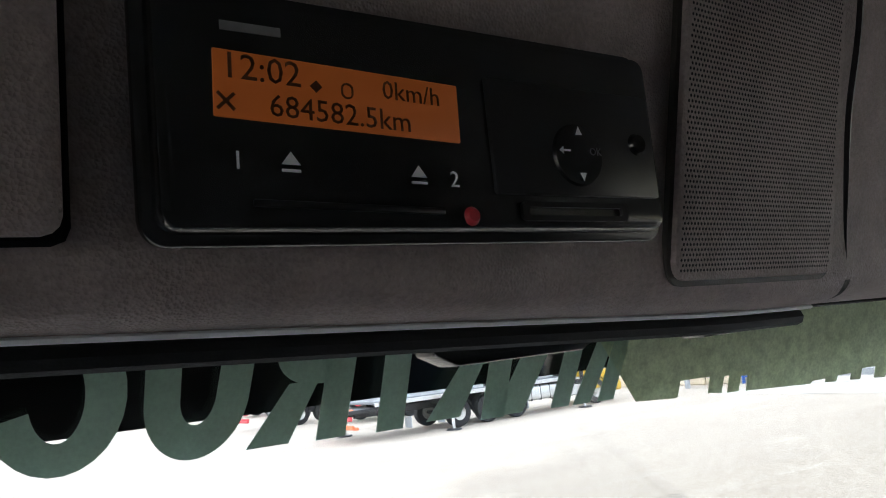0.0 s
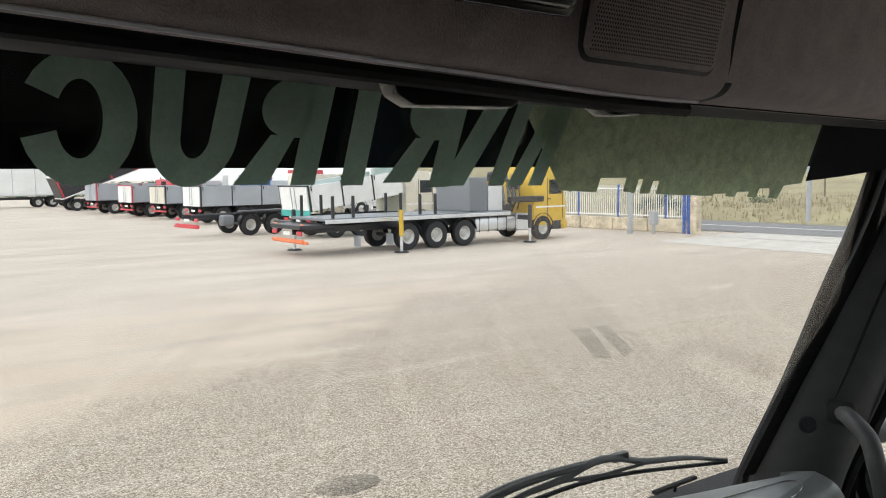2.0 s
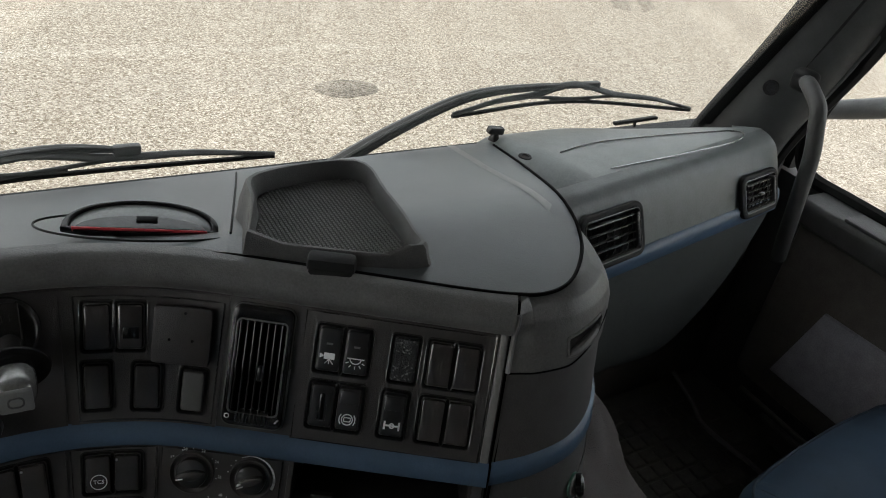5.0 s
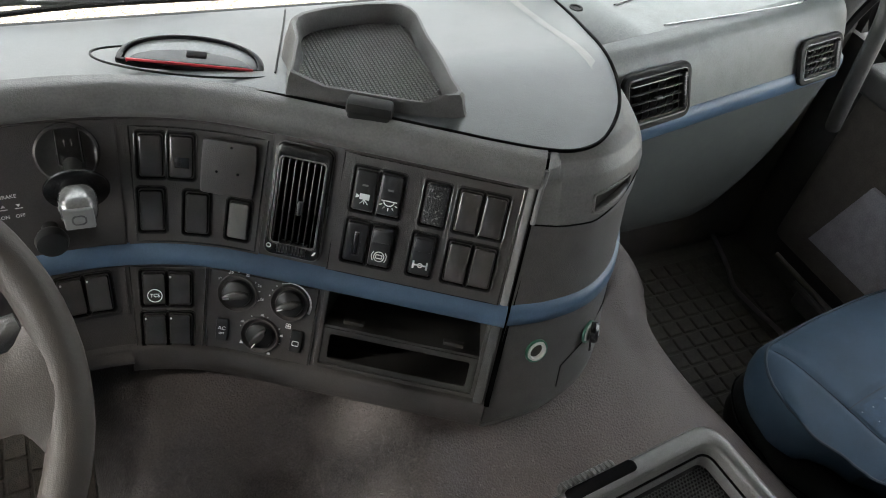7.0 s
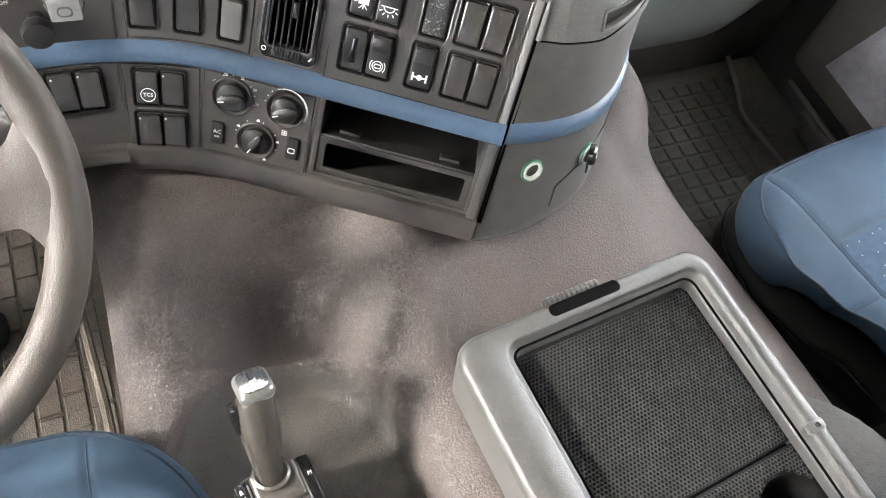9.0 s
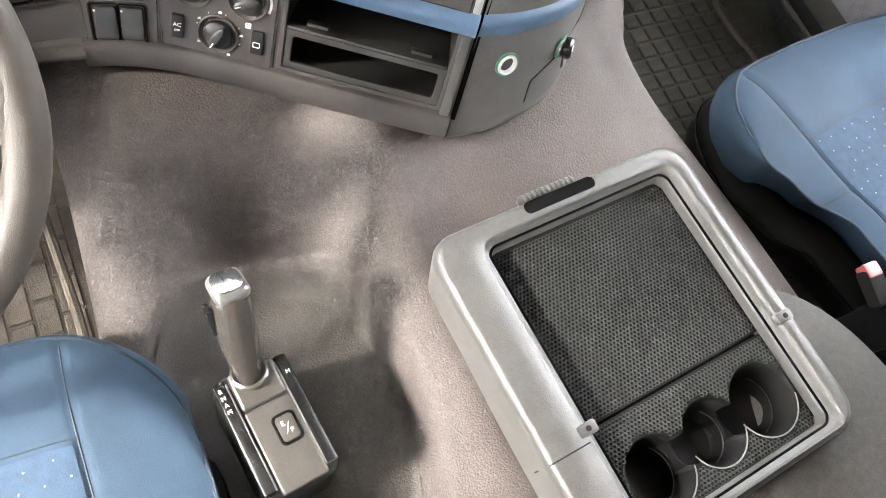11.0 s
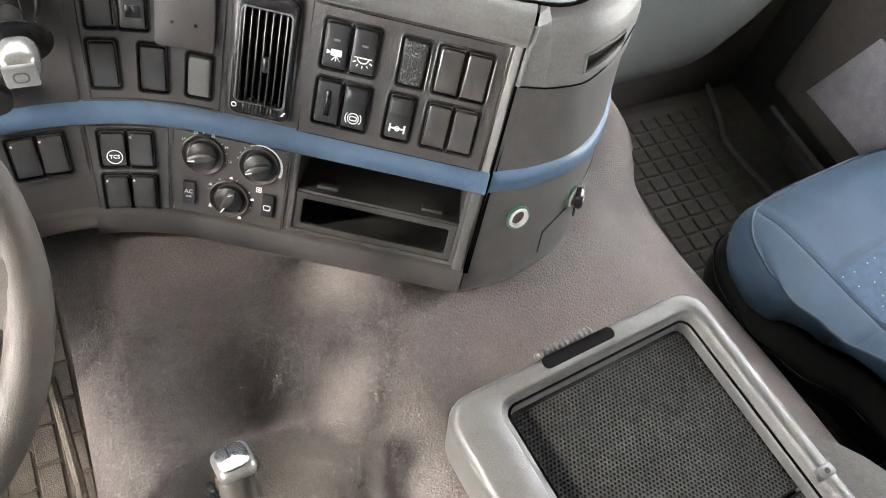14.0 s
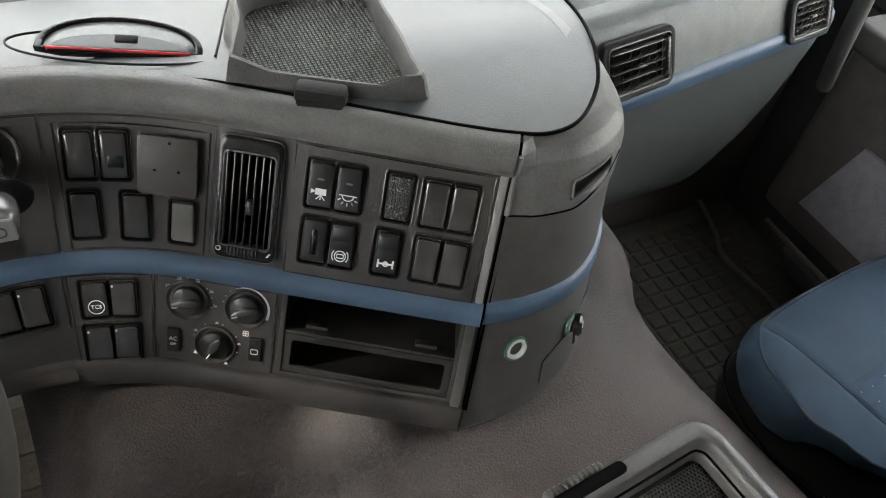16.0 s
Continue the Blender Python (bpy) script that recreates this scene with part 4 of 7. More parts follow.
    for i in range(ticks):
        a = radians(a0 + (a1 - a0) * i / max(1, ticks - 1))
        part("scale_mark", rbox(0.0013, 0.0007, 0.0004, 0.0, Matrix.Translation((r * 1.52 * math.cos(a), r * 1.52 * math.sin(a), 0.0003)) @ Matrix.Rotation(a, 4, "Z")), M["white"], k)
    return k


k1 = knob(0.1735, 2.0735, 0.0155, 15, 9, 195, -10)
for i, txt in enumerate(("16", "18", "20", "22", "24", "26")):
    a = radians(185 - 38 * i)
    part("scale_number", lettering(txt, 0.0040, Matrix.Translation((0.0265 * math.cos(a), 0.0235 * math.sin(a), 0.0004)), 0.0002), M["white"], k1, smooth=False)
k2 = knob(0.2305, 2.0745, 0.0150, 25, 5, 170, 100)
for i in range(14):
    a0, w = radians(112 - 10 * i), 0.0003 + 0.00008 * i
    part("fan_scale", rbox(0.0036, 2 * w, 0.0004, 0.0, Matrix.Translation((0.0224 * math.cos(a0), 0.0224 * math.sin(a0), 0.0004)) @ Matrix.Rotation(a0 + math.pi / 2, 4, "Z")), M["white"], k2)
fan = None
for i in range(4):
    a = radians(45 + 90 * i)
    fan = ring_plate(rounded(0.0034, 0.0034, 0.0017), rounded(0.002, 0.002, 0.001), 0.0004, Matrix.Translation((0.002 + 0.0019 * math.cos(a), -0.027 + 0.0019 * math.sin(a), 0.0004)), fan)
part("fan_symbol", fan, M["white"], k2)
k3 = knob(0.2035, 2.0345, 0.0150, 60, 7, 210, -60)
for ang in (215, 150, 90, 10, -60):
    a = radians(ang)
    part("flow_symbol", prism([(-0.002, -0.001), (0.002, -0.001), (0.001, 0.0018), (-0.0012, 0.0008)], 0.0004, Matrix.Translation((0.0235 * math.cos(a), 0.0235 * math.sin(a), 0.0004))), M["white"], k3)
for s, z, txt in ((0.1600, 2.0330, "AC"), (0.2430, 2.0360, "")):
    b = part("push_button", prism(rounded(0.0125, 0.0255, 0.0015), 0.0032, r=0.0008), M["switch"], dash, m=dash_pose(s, z, 0.0016))
    if txt:
        t = lettering("AC", 0.0062, Matrix.Translation((0, 0.002, 0.0034)), 0.0002)
        part("print", lettering("OFF", 0.0034, Matrix.Translation((0, -0.004, 0.0034)), 0.0002, t), M["white"], b, smooth=False)
    else:
        part("print", ring_plate(rounded(0.0075, 0.006, 0.0015), rounded(0.006, 0.0045, 0.001), 0.0004, Matrix.Translation((0, -0.002, 0.0033))), M["white"], b)

# open radio slots: a deep box with a shelf, rails and a lower tray
sl0, sl1, za, zb = 0.270, 0.440, 2.018, 2.096
cm = dash_pose((sl0 + sl1) / 2, (za + zb) / 2, 0)
W, H, D = sl1 - sl0, (zb - za) / math.cos(radians(25)), 0.14
slot = part("radio_slot", rbox(W + 0.004, H + 0.004, 0.003, 0.0, Matrix.Translation((0, 0, -D))), M["slot"], dash, "empty twin radio slot", m=cm)
part("side_wall", rbox(0.003, H, D, 0.0, Matrix.Translation((-W / 2 - 0.0015, 0, -D / 2))), M["slot"], slot)
part("side_wall", rbox(0.003, H, D, 0.0, Matrix.Translation((W / 2 + 0.0015, 0, -D / 2))), M["slot"], slot)
part("top_wall", rbox(W, 0.003, D, 0.0, Matrix.Translation((0, H / 2 + 0.0015, -D / 2))), M["slot"], slot)
part("bottom_wall", rbox(W, 0.003, D, 0.0, Matrix.Translation((0, -H / 2 - 0.0015, -D / 2))), M["slot"], slot)
part("shelf", rbox(W, 0.004, D, 0.001, Matrix.Translation((0, 0.001, -D / 2))), M["slot"], slot)
part("frame", ring_plate(rounded(W + 0.003, H * 0.5, 0.003), rounded(W - 0.016, H * 0.5 - 0.014, 0.003), 0.004, Matrix.Translation((0, -H * 0.25, -0.003)), r=0.001), M["slot"], slot)
for x in (-0.045, 0.02, 0.045):
    part("rail", rbox(0.006, 0.030, 0.05, 0.001, Matrix.Translation((x, 0.024, -D + 0.03))), M["slot"], slot)
for x in (-0.055, 0.055):
    part("lug", rbox(0.022, 0.004, 0.01, 0.001, Matrix.Translation((x, 0.006, -0.012))), M["slot"], slot)
part("slot_rim", ring_plate(rounded(W + 0.010, H + 0.008, 0.003), rounded(W, H, 0.002), 0.0028, r=0.0008), M["panel"], slot)

# parking brake lever in its round housing and the small knob below
pm = dash_pose(0.020, 2.2055, 0.0016)
M["dish"] = material("polished_black_dish", (0.050, 0.048, 0.046), 0.24, var=0.1, coat=0.5)
pk = part("brake_housing", lathe([(0, 0.0005), (0.012, 0.0008), (0.020, 0.0025), (0.0245, 0.0062), (0.0268, 0.0070), (0.0290, 0.0050), (0.0298, 0.0)], 48), M["dish"], dash, "round parking brake housing", m=pm)
part("rocker_insert", rbox(0.0235, 0.034, 0.010, 0.002, Matrix.Translation((0.003, 0.008, 0.006)) @ Matrix.Rotation(radians(-14), 4, "X"), seg=2), M["gloss"], pk)
for dx in (-0.0105, 0.0105):
    part("insert_edge", rbox(0.0012, 0.032, 0.002, 0.0004, Matrix.Translation((0.003 + dx, 0.008, 0.0110)) @ Matrix.Rotation(radians(-14), 4, "X")), M["dish"], pk)
for dx, dy in ((-0.002, 0.012), (0.004, 0.012), (0.001, 0.003)):
    part("insert_line", rbox(0.0008 if dy > 0.01 else 0.014, 0.006 if dy > 0.01 else 0.0007, 0.001, 0.0, Matrix.Translation((0.002 + dx, dy, 0.0112)) @ Matrix.Rotation(radians(-14), 4, "X")), M["dish"], pk)
lev = part("brake_lever", tube([(0.003, -0.010, 0.004), (0.004, -0.018, 0.018), (0.005, -0.025, 0.032)], [0.0125, 0.0115, 0.0115], 20), M["dish"], pk)
lm = Matrix.Translation((0.005, -0.027, 0.032)) @ Matrix.Rotation(radians(25), 4, "X") @ Matrix.Scale(1.15, 4)
part("collar", lathe([(0, 0), (0.0215, 0.0), (0.0235, 0.0015), (0.0230, 0.0035), (0.014, 0.0062), (0, 0.0062)], 36, lm @ Matrix.Diagonal((1.08, 0.9, 1, 1))), M["gloss"], lev)
part("grip", rbox(0.0290, 0.027, 0.034, 0.0115, lm @ Matrix.Translation((0, 0, 0.0205)), seg=5), M["knob"], lev, "worn silver grip")
part("grip_cap", rbox(0.0225, 0.0205, 0.004, 0.0018, lm @ Matrix.Translation((0, 0, 0.0370)), seg=3), M["trim"], lev, "pale worn cap")
part("end_mark", ring_plate(rounded(0.011, 0.010, 0.004, 6), rounded(0.0085, 0.0075, 0.003, 6), 0.0007, lm @ Matrix.Translation((0, 0, 0.0388))), M["knob"], lev)
sk = part("pull_knob", lathe([(0, 0), (0.008, 0), (0.0075, 0.012), (0.0135, 0.016), (0.0155, 0.022), (0.0135, 0.029), (0.006, 0.032), (0, 0.0322)], 28), M["switch"], dash, "round black pull knob", m=dash_pose(-0.006, 2.140, 0.001) @ Matrix.Rotation(radians(18), 4, "X"))
tm = dash_pose(-0.036, 2.1735, 0.0018)
bt = lettering("BRAKE", 0.0052, tm, 0.0002)
bt = lettering("ON", 0.0048, dash_pose(-0.0415, 2.1555, 0.0018), 0.0002, bt)
bt = lettering("OFF", 0.0048, dash_pose(-0.0285, 2.1555, 0.0018), 0.0002, bt)
for s, flip in ((-0.0415, 1), (-0.0285, -1)):
    q = dash_pose(s, 2.1635, 0.0018)
    bt = prism([(-0.002, 0.001 * flip), (0.002, 0.001 * flip), (0, 0.004 * flip)] if flip > 0 else [(-0.002, 0.003), (0, 0.0), (0.002, 0.003)], 0.0004, q, bm=bt)
    bt = rbox(0.007, 0.0006, 0.0004, 0.0, q @ Matrix.Translation((0, -0.0012, 0)), bm=bt)
part("brake_print", bt, M["white"], dash, "white printed brake symbols", smooth=False)


# ---- console end: grip recess, sockets ----
def end_pose(u, z, d=0.0):
    p, q = end_point(u, z), end_point(u + 0.5, z)
    x = (q - p).normalized()
    up = (end_point(u, z + 0.02) - p).normalized()
    n = x.cross(up).normalized()
    y = n.cross(x)
    m = Matrix((x, y, n)).transposed().to_4x4()
    m.translation = p + n * d
    return m


for u, z, cap in ((4.85, 2.060, False), (12.9, 2.048, True)):
    so = part("power_socket", lathe([(0.0080, -0.016), (0.0082, 0.002), (0.0092, 0.0042), (0.0112, 0.004), (0.0122, 0.0)], 28), material("pale_socket_rim", (0.55, 0.55, 0.53), 0.3, var=0.05), dash, "pale ringed power socket", m=end_pose(u, z, 0.0005))
    part("socket_well", cyl(0.0084, 0.0084, 0.002, 20, Matrix.Translation((0, 0, -0.008))), M["dark_trim"], so)
    part("green_ring", lathe([(0.0122, 0.0), (0.0141, 0.0), (0.0141, 0.0022), (0.0122, 0.0026)], 28), material("green_lit_ring", (0.05, 0.16, 0.11), 0.35), so)
    if cap:
        part("socket_cap", lathe([(0, 0.004), (0.012, 0.004), (0.0125, 0.010), (0.010, 0.013), (0, 0.013)], 24, Matrix.Rotation(radians(20), 4, "Y")), M["gloss"], so)
        part("cap_print", rbox(0.010, 0.0016, 0.0006, 0.0, Matrix.Rotation(radians(20), 4, "Y") @ Matrix.Translation((0, 0.001, 0.0132))), M["white"], so)
        part("cap_strap", rbox(0.004, 0.030, 0.0015, 0.0005, Matrix.Translation((0.002, -0.015, 0.004))), M["gloss"], so)
part("lower_hatch_line", tube([end_point(8.2, 2.0, 0.001), end_point(8.6, 2.026, 0.001), end_point(12, 2.04, 0.001), end_point(17, 2.058, 0.001), end_point(21, 2.066, 0.001)], 0.0008, 5), M["black"], dash)


def skin_out(z):
    for (za, oa, _), (zb, ob, _) in zip(SHOULDER, SHOULDER[1:]):
        if z <= zb:
            return oa + (ob - oa) * max(0.0, (z - za) / (zb - za))
    return SHOULDER[-1][1]


def recess_point(v, k, lift):
    lo, hi = pocket_span(min(1.0, max(0.0, v)))
    z = lo + (hi - lo) * k
    return end_point(P0 + (P1 - P0) * v, z, skin_out(z) + lift)


def pocket(v, k):
    """The pocket's bowl: steep at its ends and top, with a sloping floor."""
    e = min(1.0, min(v, 1 - v) / 0.12, (1 - k) / 0.10, k / 0.55)
    return recess_point(-0.02 + 1.04 * v, -0.04 + 1.08 * k, 0.0004 - 0.026 * math.sin(e * math.pi / 2))


part("grip_recess", sheet(pocket, span(0, 1, 40), span(0, 1, 24)), M["dash"], dash, "dark grip recess")
ring = [recess_point(v, 0.0, 0.001) for v in span(0.03, 0.97, 20)] + [recess_point(1.0, k, 0.001) for k in (0.15, 0.5, 0.85)] + [recess_point(v, 1.0, 0.001) for v in span(0.97, 0.03, 20)] + [recess_point(0.0, k, 0.001) for k in (0.85, 0.5, 0.15)]
part("recess_rim", tube(ring, 0.0013, 6, closed=True), M["soft"], dash)
part("grip_lip", tube([recess_point(v, -0.10, -0.0012) for v in span(-0.04, 1.04, 22)], [0.0008 + 0.0046 * math.sin(math.pi * k / 22) ** 0.6 for k in range(23)], 10), M["soft"], dash)
part("shoulder_seam", tube([end_point(u, 2.202 + 0.026 * max(0.0, (u - 11) / 9.5) ** 1.3, 0.0042) for u in span(0.3, 20.5, 30)], 0.0009, 6), M["void"], dash)

# joint round the flat top
part("top_joint", tube([Vector((*p, top_z(p.y) + 0.0006)) for p in RIM], 0.0020, 6), M["void"], dash)
part("seam", tube([Vector((0.118, 0.428, top_z(0.428) + 0.001)), Vector((0.172, 0.585, top_z(0.585) + 0.001)), Vector((0.195, 0.655, top_z(0.655) + 0.001))], 0.0012, 6), M["black"], dash)


# ---- passenger vents ----
def side_vent(x, z, w, h):
    """A vent with a thick black surround, a satin inner frame, level slats and a thumbwheel at its outer side."""
    m = Matrix.Translation((x, pass_front(x) + 0.4 * (z - 2.16) - 0.003, z)) @ Matrix.Rotation(math.atan(0.17), 4, "Z") @ Matrix.Rotation(radians(66), 4, "X")
    v = part("air_vent", ring_plate(rounded(w, h, 0.016), rounded(w - 0.016, h - 0.016, 0.009), 0.007, r=0.0025), M["black"], dash, "black air vent with level slats", m=m)
    part("inner_frame", ring_plate(rounded(w - 0.015, h - 0.015, 0.009), rounded(w - 0.019, h - 0.019, 0.007), 0.0080, r=0.001), M["satin_rim"], v)
    # near-black plate and vanes paint this vent's unlit depth
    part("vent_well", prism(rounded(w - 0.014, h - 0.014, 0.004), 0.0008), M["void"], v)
    for k in range(5):
        part("slat", rbox(w - 0.036, 0.0013, 0.009, 0.0005, Matrix.Translation((-0.006, -h / 2 + 0.015 + (h - 0.030) * k / 4, 0.0058)) @ Matrix.Rotation(radians(18), 4, "X")), M["rim"], v)
    for k in range(6):
        part("guide_vane", rbox(0.0012, h - 0.026, 0.0024, 0.0, Matrix.Translation((-w / 2 + 0.022 + (w - 0.05) * k / 5, 0, 0.0018))), M["void"], v)
    tw = part("thumbwheel", cyl(0.005, 0.005, h * 0.62, 16, Matrix.Translation((w / 2 - 0.0155, h * 0.31, 0.005)) @ Matrix.Rotation(radians(90), 4, "X"), r=0.001), M["switch"], v)
    for k in range(7):
        part("rib", rbox(0.006, 0.0009, 0.0016, 0.0, Matrix.Translation((w / 2 - 0.0155, -h * 0.24 + h * 0.08 * k, 0.0098))), M["panel"], tw)
    part("slat_handle", rbox(0.012, 0.004, 0.006, 0.001, Matrix.Translation((-0.004, 0, 0.010))), M["switch"], v)
    return v


side_vent(0.610, 2.194, 0.128, 0.076)
side_vent(0.973, 2.178, 0.108, 0.069)
# passenger top: shallow raised field, screw cap, small sensor
def on_pass_top(x, y, up=0.0008):
    v = (y - pass_front(x) - 0.072) / (pass_back(x) - pass_front(x) - 0.072)
    return Vector((x, y, pass_top_z(x, v) + up))


FIELD = smooth_line([(0.630, 0.548, 0), (0.71, 0.566, 0), (0.85, 0.562, 0), (0.95, 0.548, 0), (0.985, 0.535, 0), (0.975, 0.512, 0), (0.92, 0.492, 0), (0.80, 0.482, 0), (0.66, 0.474, 0)], 8)
part("top_field_line", tube([on_pass_top(p.x, p.y) for p in FIELD], 0.0011, 6), M["rim"], dash, "raised outline on the dash top")
part("screw_cap", lathe([(0, 0.0), (0.005, 0.0), (0.006, 0.0015), (0.009, 0.0015), (0.0095, 0.0)], 20, Matrix.Translation((0.557, 0.536, 2.2455))), M["black"], dash)


# ---- things on the dash top ----
def tray_outline(g):
    """The tapered tray's outline, grown by g."""
    pts = [(0.121 - g, 0.384 - g), (0.256 + g, 0.317 - g), (0.274 + g, 0.347), (0.281 + g, 0.42), (0.278 + 0.7 * g, 0.492 + g), (0.165 - g, 0.488 + g), (0.142 - g, 0.435)]
    return [(p.x, p.y) for p in smooth_line([(x, y, 0) for x, y in pts] + [(pts[0][0], pts[0][1], 0)], 5)[:-1]]


dtray = thing("dash_tray", "black moulded tray with a ribbed base on the dash top", "tray", (0.22, 0.44, 2.268))
inv = Matrix.Translation((-0.22, -0.44, -2.268))


def tray_rise(x, y):
    """The wall's height: low along the open front between two raised corners."""
    t = ((x - 0.121) * 0.141 - (y - 0.384) * 0.070) / 0.0248
    far = (0.070 * (x - 0.121) + 0.141 * (y - 0.384)) / 0.1574
    k = max(min(1.0, max(0.0, (far - 0.018) / 0.02)), min(1.0, max(0.0, (abs(t - 0.5) - 0.33) / 0.09)))
    return 0.6 + 0.4 * k * k * (3 - 2 * k)


def tray_wall(prof):
    b = bmesh.new()
    rows = []
    for g, dz in prof:
        o = tray_outline(g)
        rows.append([b.verts.new((x, y, top_z(y) - 0.002 if dz < 0 else (2.268 + dz * (tray_rise(x, y) if dz > 0.006 else 1.0)))) for x, y in o])
    for p, q in zip(rows, rows[1:]):
        for i in range(len(p)):
            j = (i + 1) % len(p)
            b.faces.new((p[i], p[j], q[j], q[i]))
    return b, rows


b, rows = tray_wall([(0.010, -0.002), (0.0075, 0.006), (0.0055, 0.014), (0.004, 0.023), (0.0015, 0.0270), (-0.0015, 0.0270), (-0.0035, 0.023), (-0.0055, 0.010), (-0.0065, 0.005)])
bmesh.ops.recalc_face_normals(b, faces=b.faces)
part("tray_wall", b, M["dash"], dtray, m=inv)
b, rows = tray_wall([(-0.0055, 0.006), (-0.0075, 0.006)])
b.faces.new(rows[-1])
part("tray_base", b, M["slot"], dtray, m=inv)
edge = tray_outline(-0.0085)


def inside(x, y):
    c = False
    for (xa, ya), (xb, yb) in zip(edge, edge[1:] + edge[:1]):
        if (ya > y) != (yb > y) and x < xa + (y - ya) * (xb - xa) / (yb - ya):
            c = not c
    return c


vs, fs = [], []
for i in range(44):
    for j in range(52):
        x, y = 0.115 + 0.0042 * i, 0.31 + 0.0036 * j
        if inside(x, y):
            k0 = len(vs)
            z0 = 2.268 + 0.0062
            vs += [(x + a * 0.0016 * q, y + c * 0.0013 * q, z0 + h) for q, h in ((1.0, 0.0), (0.6, 0.0016)) for a, c in ((-1, -1), (1, -1), (1, 1), (-1, 1))]
            fs += [(k0 + a, k0 + (a + 1) % 4, k0 + 4 + (a + 1) % 4, k0 + 4 + a) for a in range(4)] + [(k0 + 4, k0 + 5, k0 + 6, k0 + 7)]
me = bpy.data.meshes.new("rubber_studs")
me.from_pydata(vs, [], fs)
me.materials.append(M["soft"])
studs = new("rubber_studs", me)
studs.parent, studs.matrix_basis = dtray, inv
tagged(studs, kind="stuff")

fcl = thing("tray_clip", "small black clip at the front of the dash tray", "clip", (0.186, 0.337, 2.274))
part("clip_body", rbox(0.046, 0.020, 0.016, 0.005, Matrix.Rotation(radians(-29), 4, "Z") @ Matrix.Translation((0, -0.002, 0.003))), M["black"], fcl)
part("clip_tongue", rbox(0.042, 0.014, 0.006, 0.003, Matrix.Rotation(radians(-29), 4, "Z") @ Matrix.Translation((0, -0.014, -0.004)) @ Matrix.Rotation(radians(35), 4, "X")), M["black"], fcl)

lamp = thing("dash_lamp", "half-round smoked lamp with a red line in the dash top", "lamp", (0.042, 0.466, top_z(0.466) + 0.001))
lt = Matrix.Rotation(radians(-20), 4, "Z") @ Matrix.Rotation(radians(14), 4, "X")
half = [(0.066 * math.cos(math.pi * k / 20), 0.036 * math.sin(math.pi * k / 20) ** 0.8) for k in range(21)]
part("lamp_frame", ring_plate([(1.10 * x, 1.14 * y - 0.002) for x, y in half] + [(-0.05, -0.006), (0.05, -0.006)], half + [(-0.045, -0.0005), (0.045, -0.0005)], 0.007, lt, r=0.001), M["gloss"], lamp)
part("lens", prism(half, 0.0045, lt, r=0.002), material("silvered_lens", (0.16, 0.165, 0.165), 0.25, metal=0.3, var=0.1), lamp, "grey lens half")
part("dark_window", prism([(0.060 * math.cos(math.pi * k / 16), 0.019 * math.sin(math.pi * k / 16)) for k in range(17)], 0.0052, lt, r=0.001), M["gloss"], lamp)
part("dark_sensor", rbox(0.020, 0.008, 0.003, 0.001, lt @ Matrix.Translation((0.004, 0.014, 0.005))), M["black"], lamp)
part("red_line", rbox(0.124, 0.0022, 0.0055, 0.0008, lt @ Matrix.Translation((0, -0.0030, 0.0062))), M["red"], lamp, "thin red edge")
lt2 = Matrix.Translation((0, 0, 0.003)) @ Matrix.Rotation(radians(-20), 4, "Z") @ Matrix.Rotation(-math.atan(0.27), 4, "X")
oval = [(0.100 * math.cos(2 * math.pi * k / 40), 0.046 * math.sin(2 * math.pi * k / 40) + 0.010) for k in range(40)]
part("lamp_plinth", ring_plate(oval, [(0.985 * x, 0.97 * (y - 0.01) + 0.01) for x, y in oval], 0.002, lt2), M["black"], lamp)

for nm, x, y, w in (("phone_mount", 0.60, 0.668, 0.028),):
    pmnt = thing(nm, "small black mount foot at the windscreen edge", "mount", (x, y, 2.204))
    part("foot", lathe([(0, 0), (0.009, 0), (0.006, 0.010), (0, 0.010)], 16), M["gloss"], pmnt)
    part("head", rbox(w, 0.012, 0.012, 0.003, Matrix.Translation((0, 0, 0.016)) @ Matrix.Rotation(radians(8), 4, "Y")), M["gloss"], pmnt)

# ---- steering wheel ----
sw = new("steering_wheel")
tagged(sw, "brown grey four-spoke steering wheel with worn skin", "steering wheel")
sw.matrix_basis = Matrix.Translation((-0.333, 0.171, 2.184)) @ Matrix.Rotation(radians(37.7), 4, "X")
RR = 0.2155
part("rim", tube([(RR * math.cos(2 * math.pi * k / 72), RR * math.sin(2 * math.pi * k / 72), 0) for k in range(72)], 0.0172, 14, closed=True), M["wheelskin"], sw)


def spoke(a, w0, w1):
    def f(u, k):
        r = 0.05 + (RR - 0.056) * u
        w = w0 * (1 - u) + w1 * u + 0.11 * max(0.0, (u - 0.80) / 0.20) ** 2
        y = w * (-1 + 2 * k / 8) / 2
        return Vector((r, y, -0.003 - 0.035 * (1 - u) ** 1.2 + 0.008 * math.cos(math.pi * (k - 4) / 8)))
    return sheet(f, span(0, 1, 24), range(9), thick=0.010)


for a, w0, w1 in ((-1, 0.075, 0.047), (181, 0.075, 0.047), (-62, 0.06, 0.036), (-118, 0.06, 0.036)):
    part("spoke", spoke(a, w0, w1), M["wheelskin"], sw, m=Matrix.Rotation(radians(a), 4, "Z"))
part("hub", lathe([(0, -0.005), (0.055, -0.008), (0.075, -0.02), (0.08, -0.045), (0, -0.05)], 36), M["wheelskin"], sw)
stalk = thing("column_stalk", "grey multi-button stalk behind the steering wheel", "stalk", (-0.25, 0.24, 2.13))
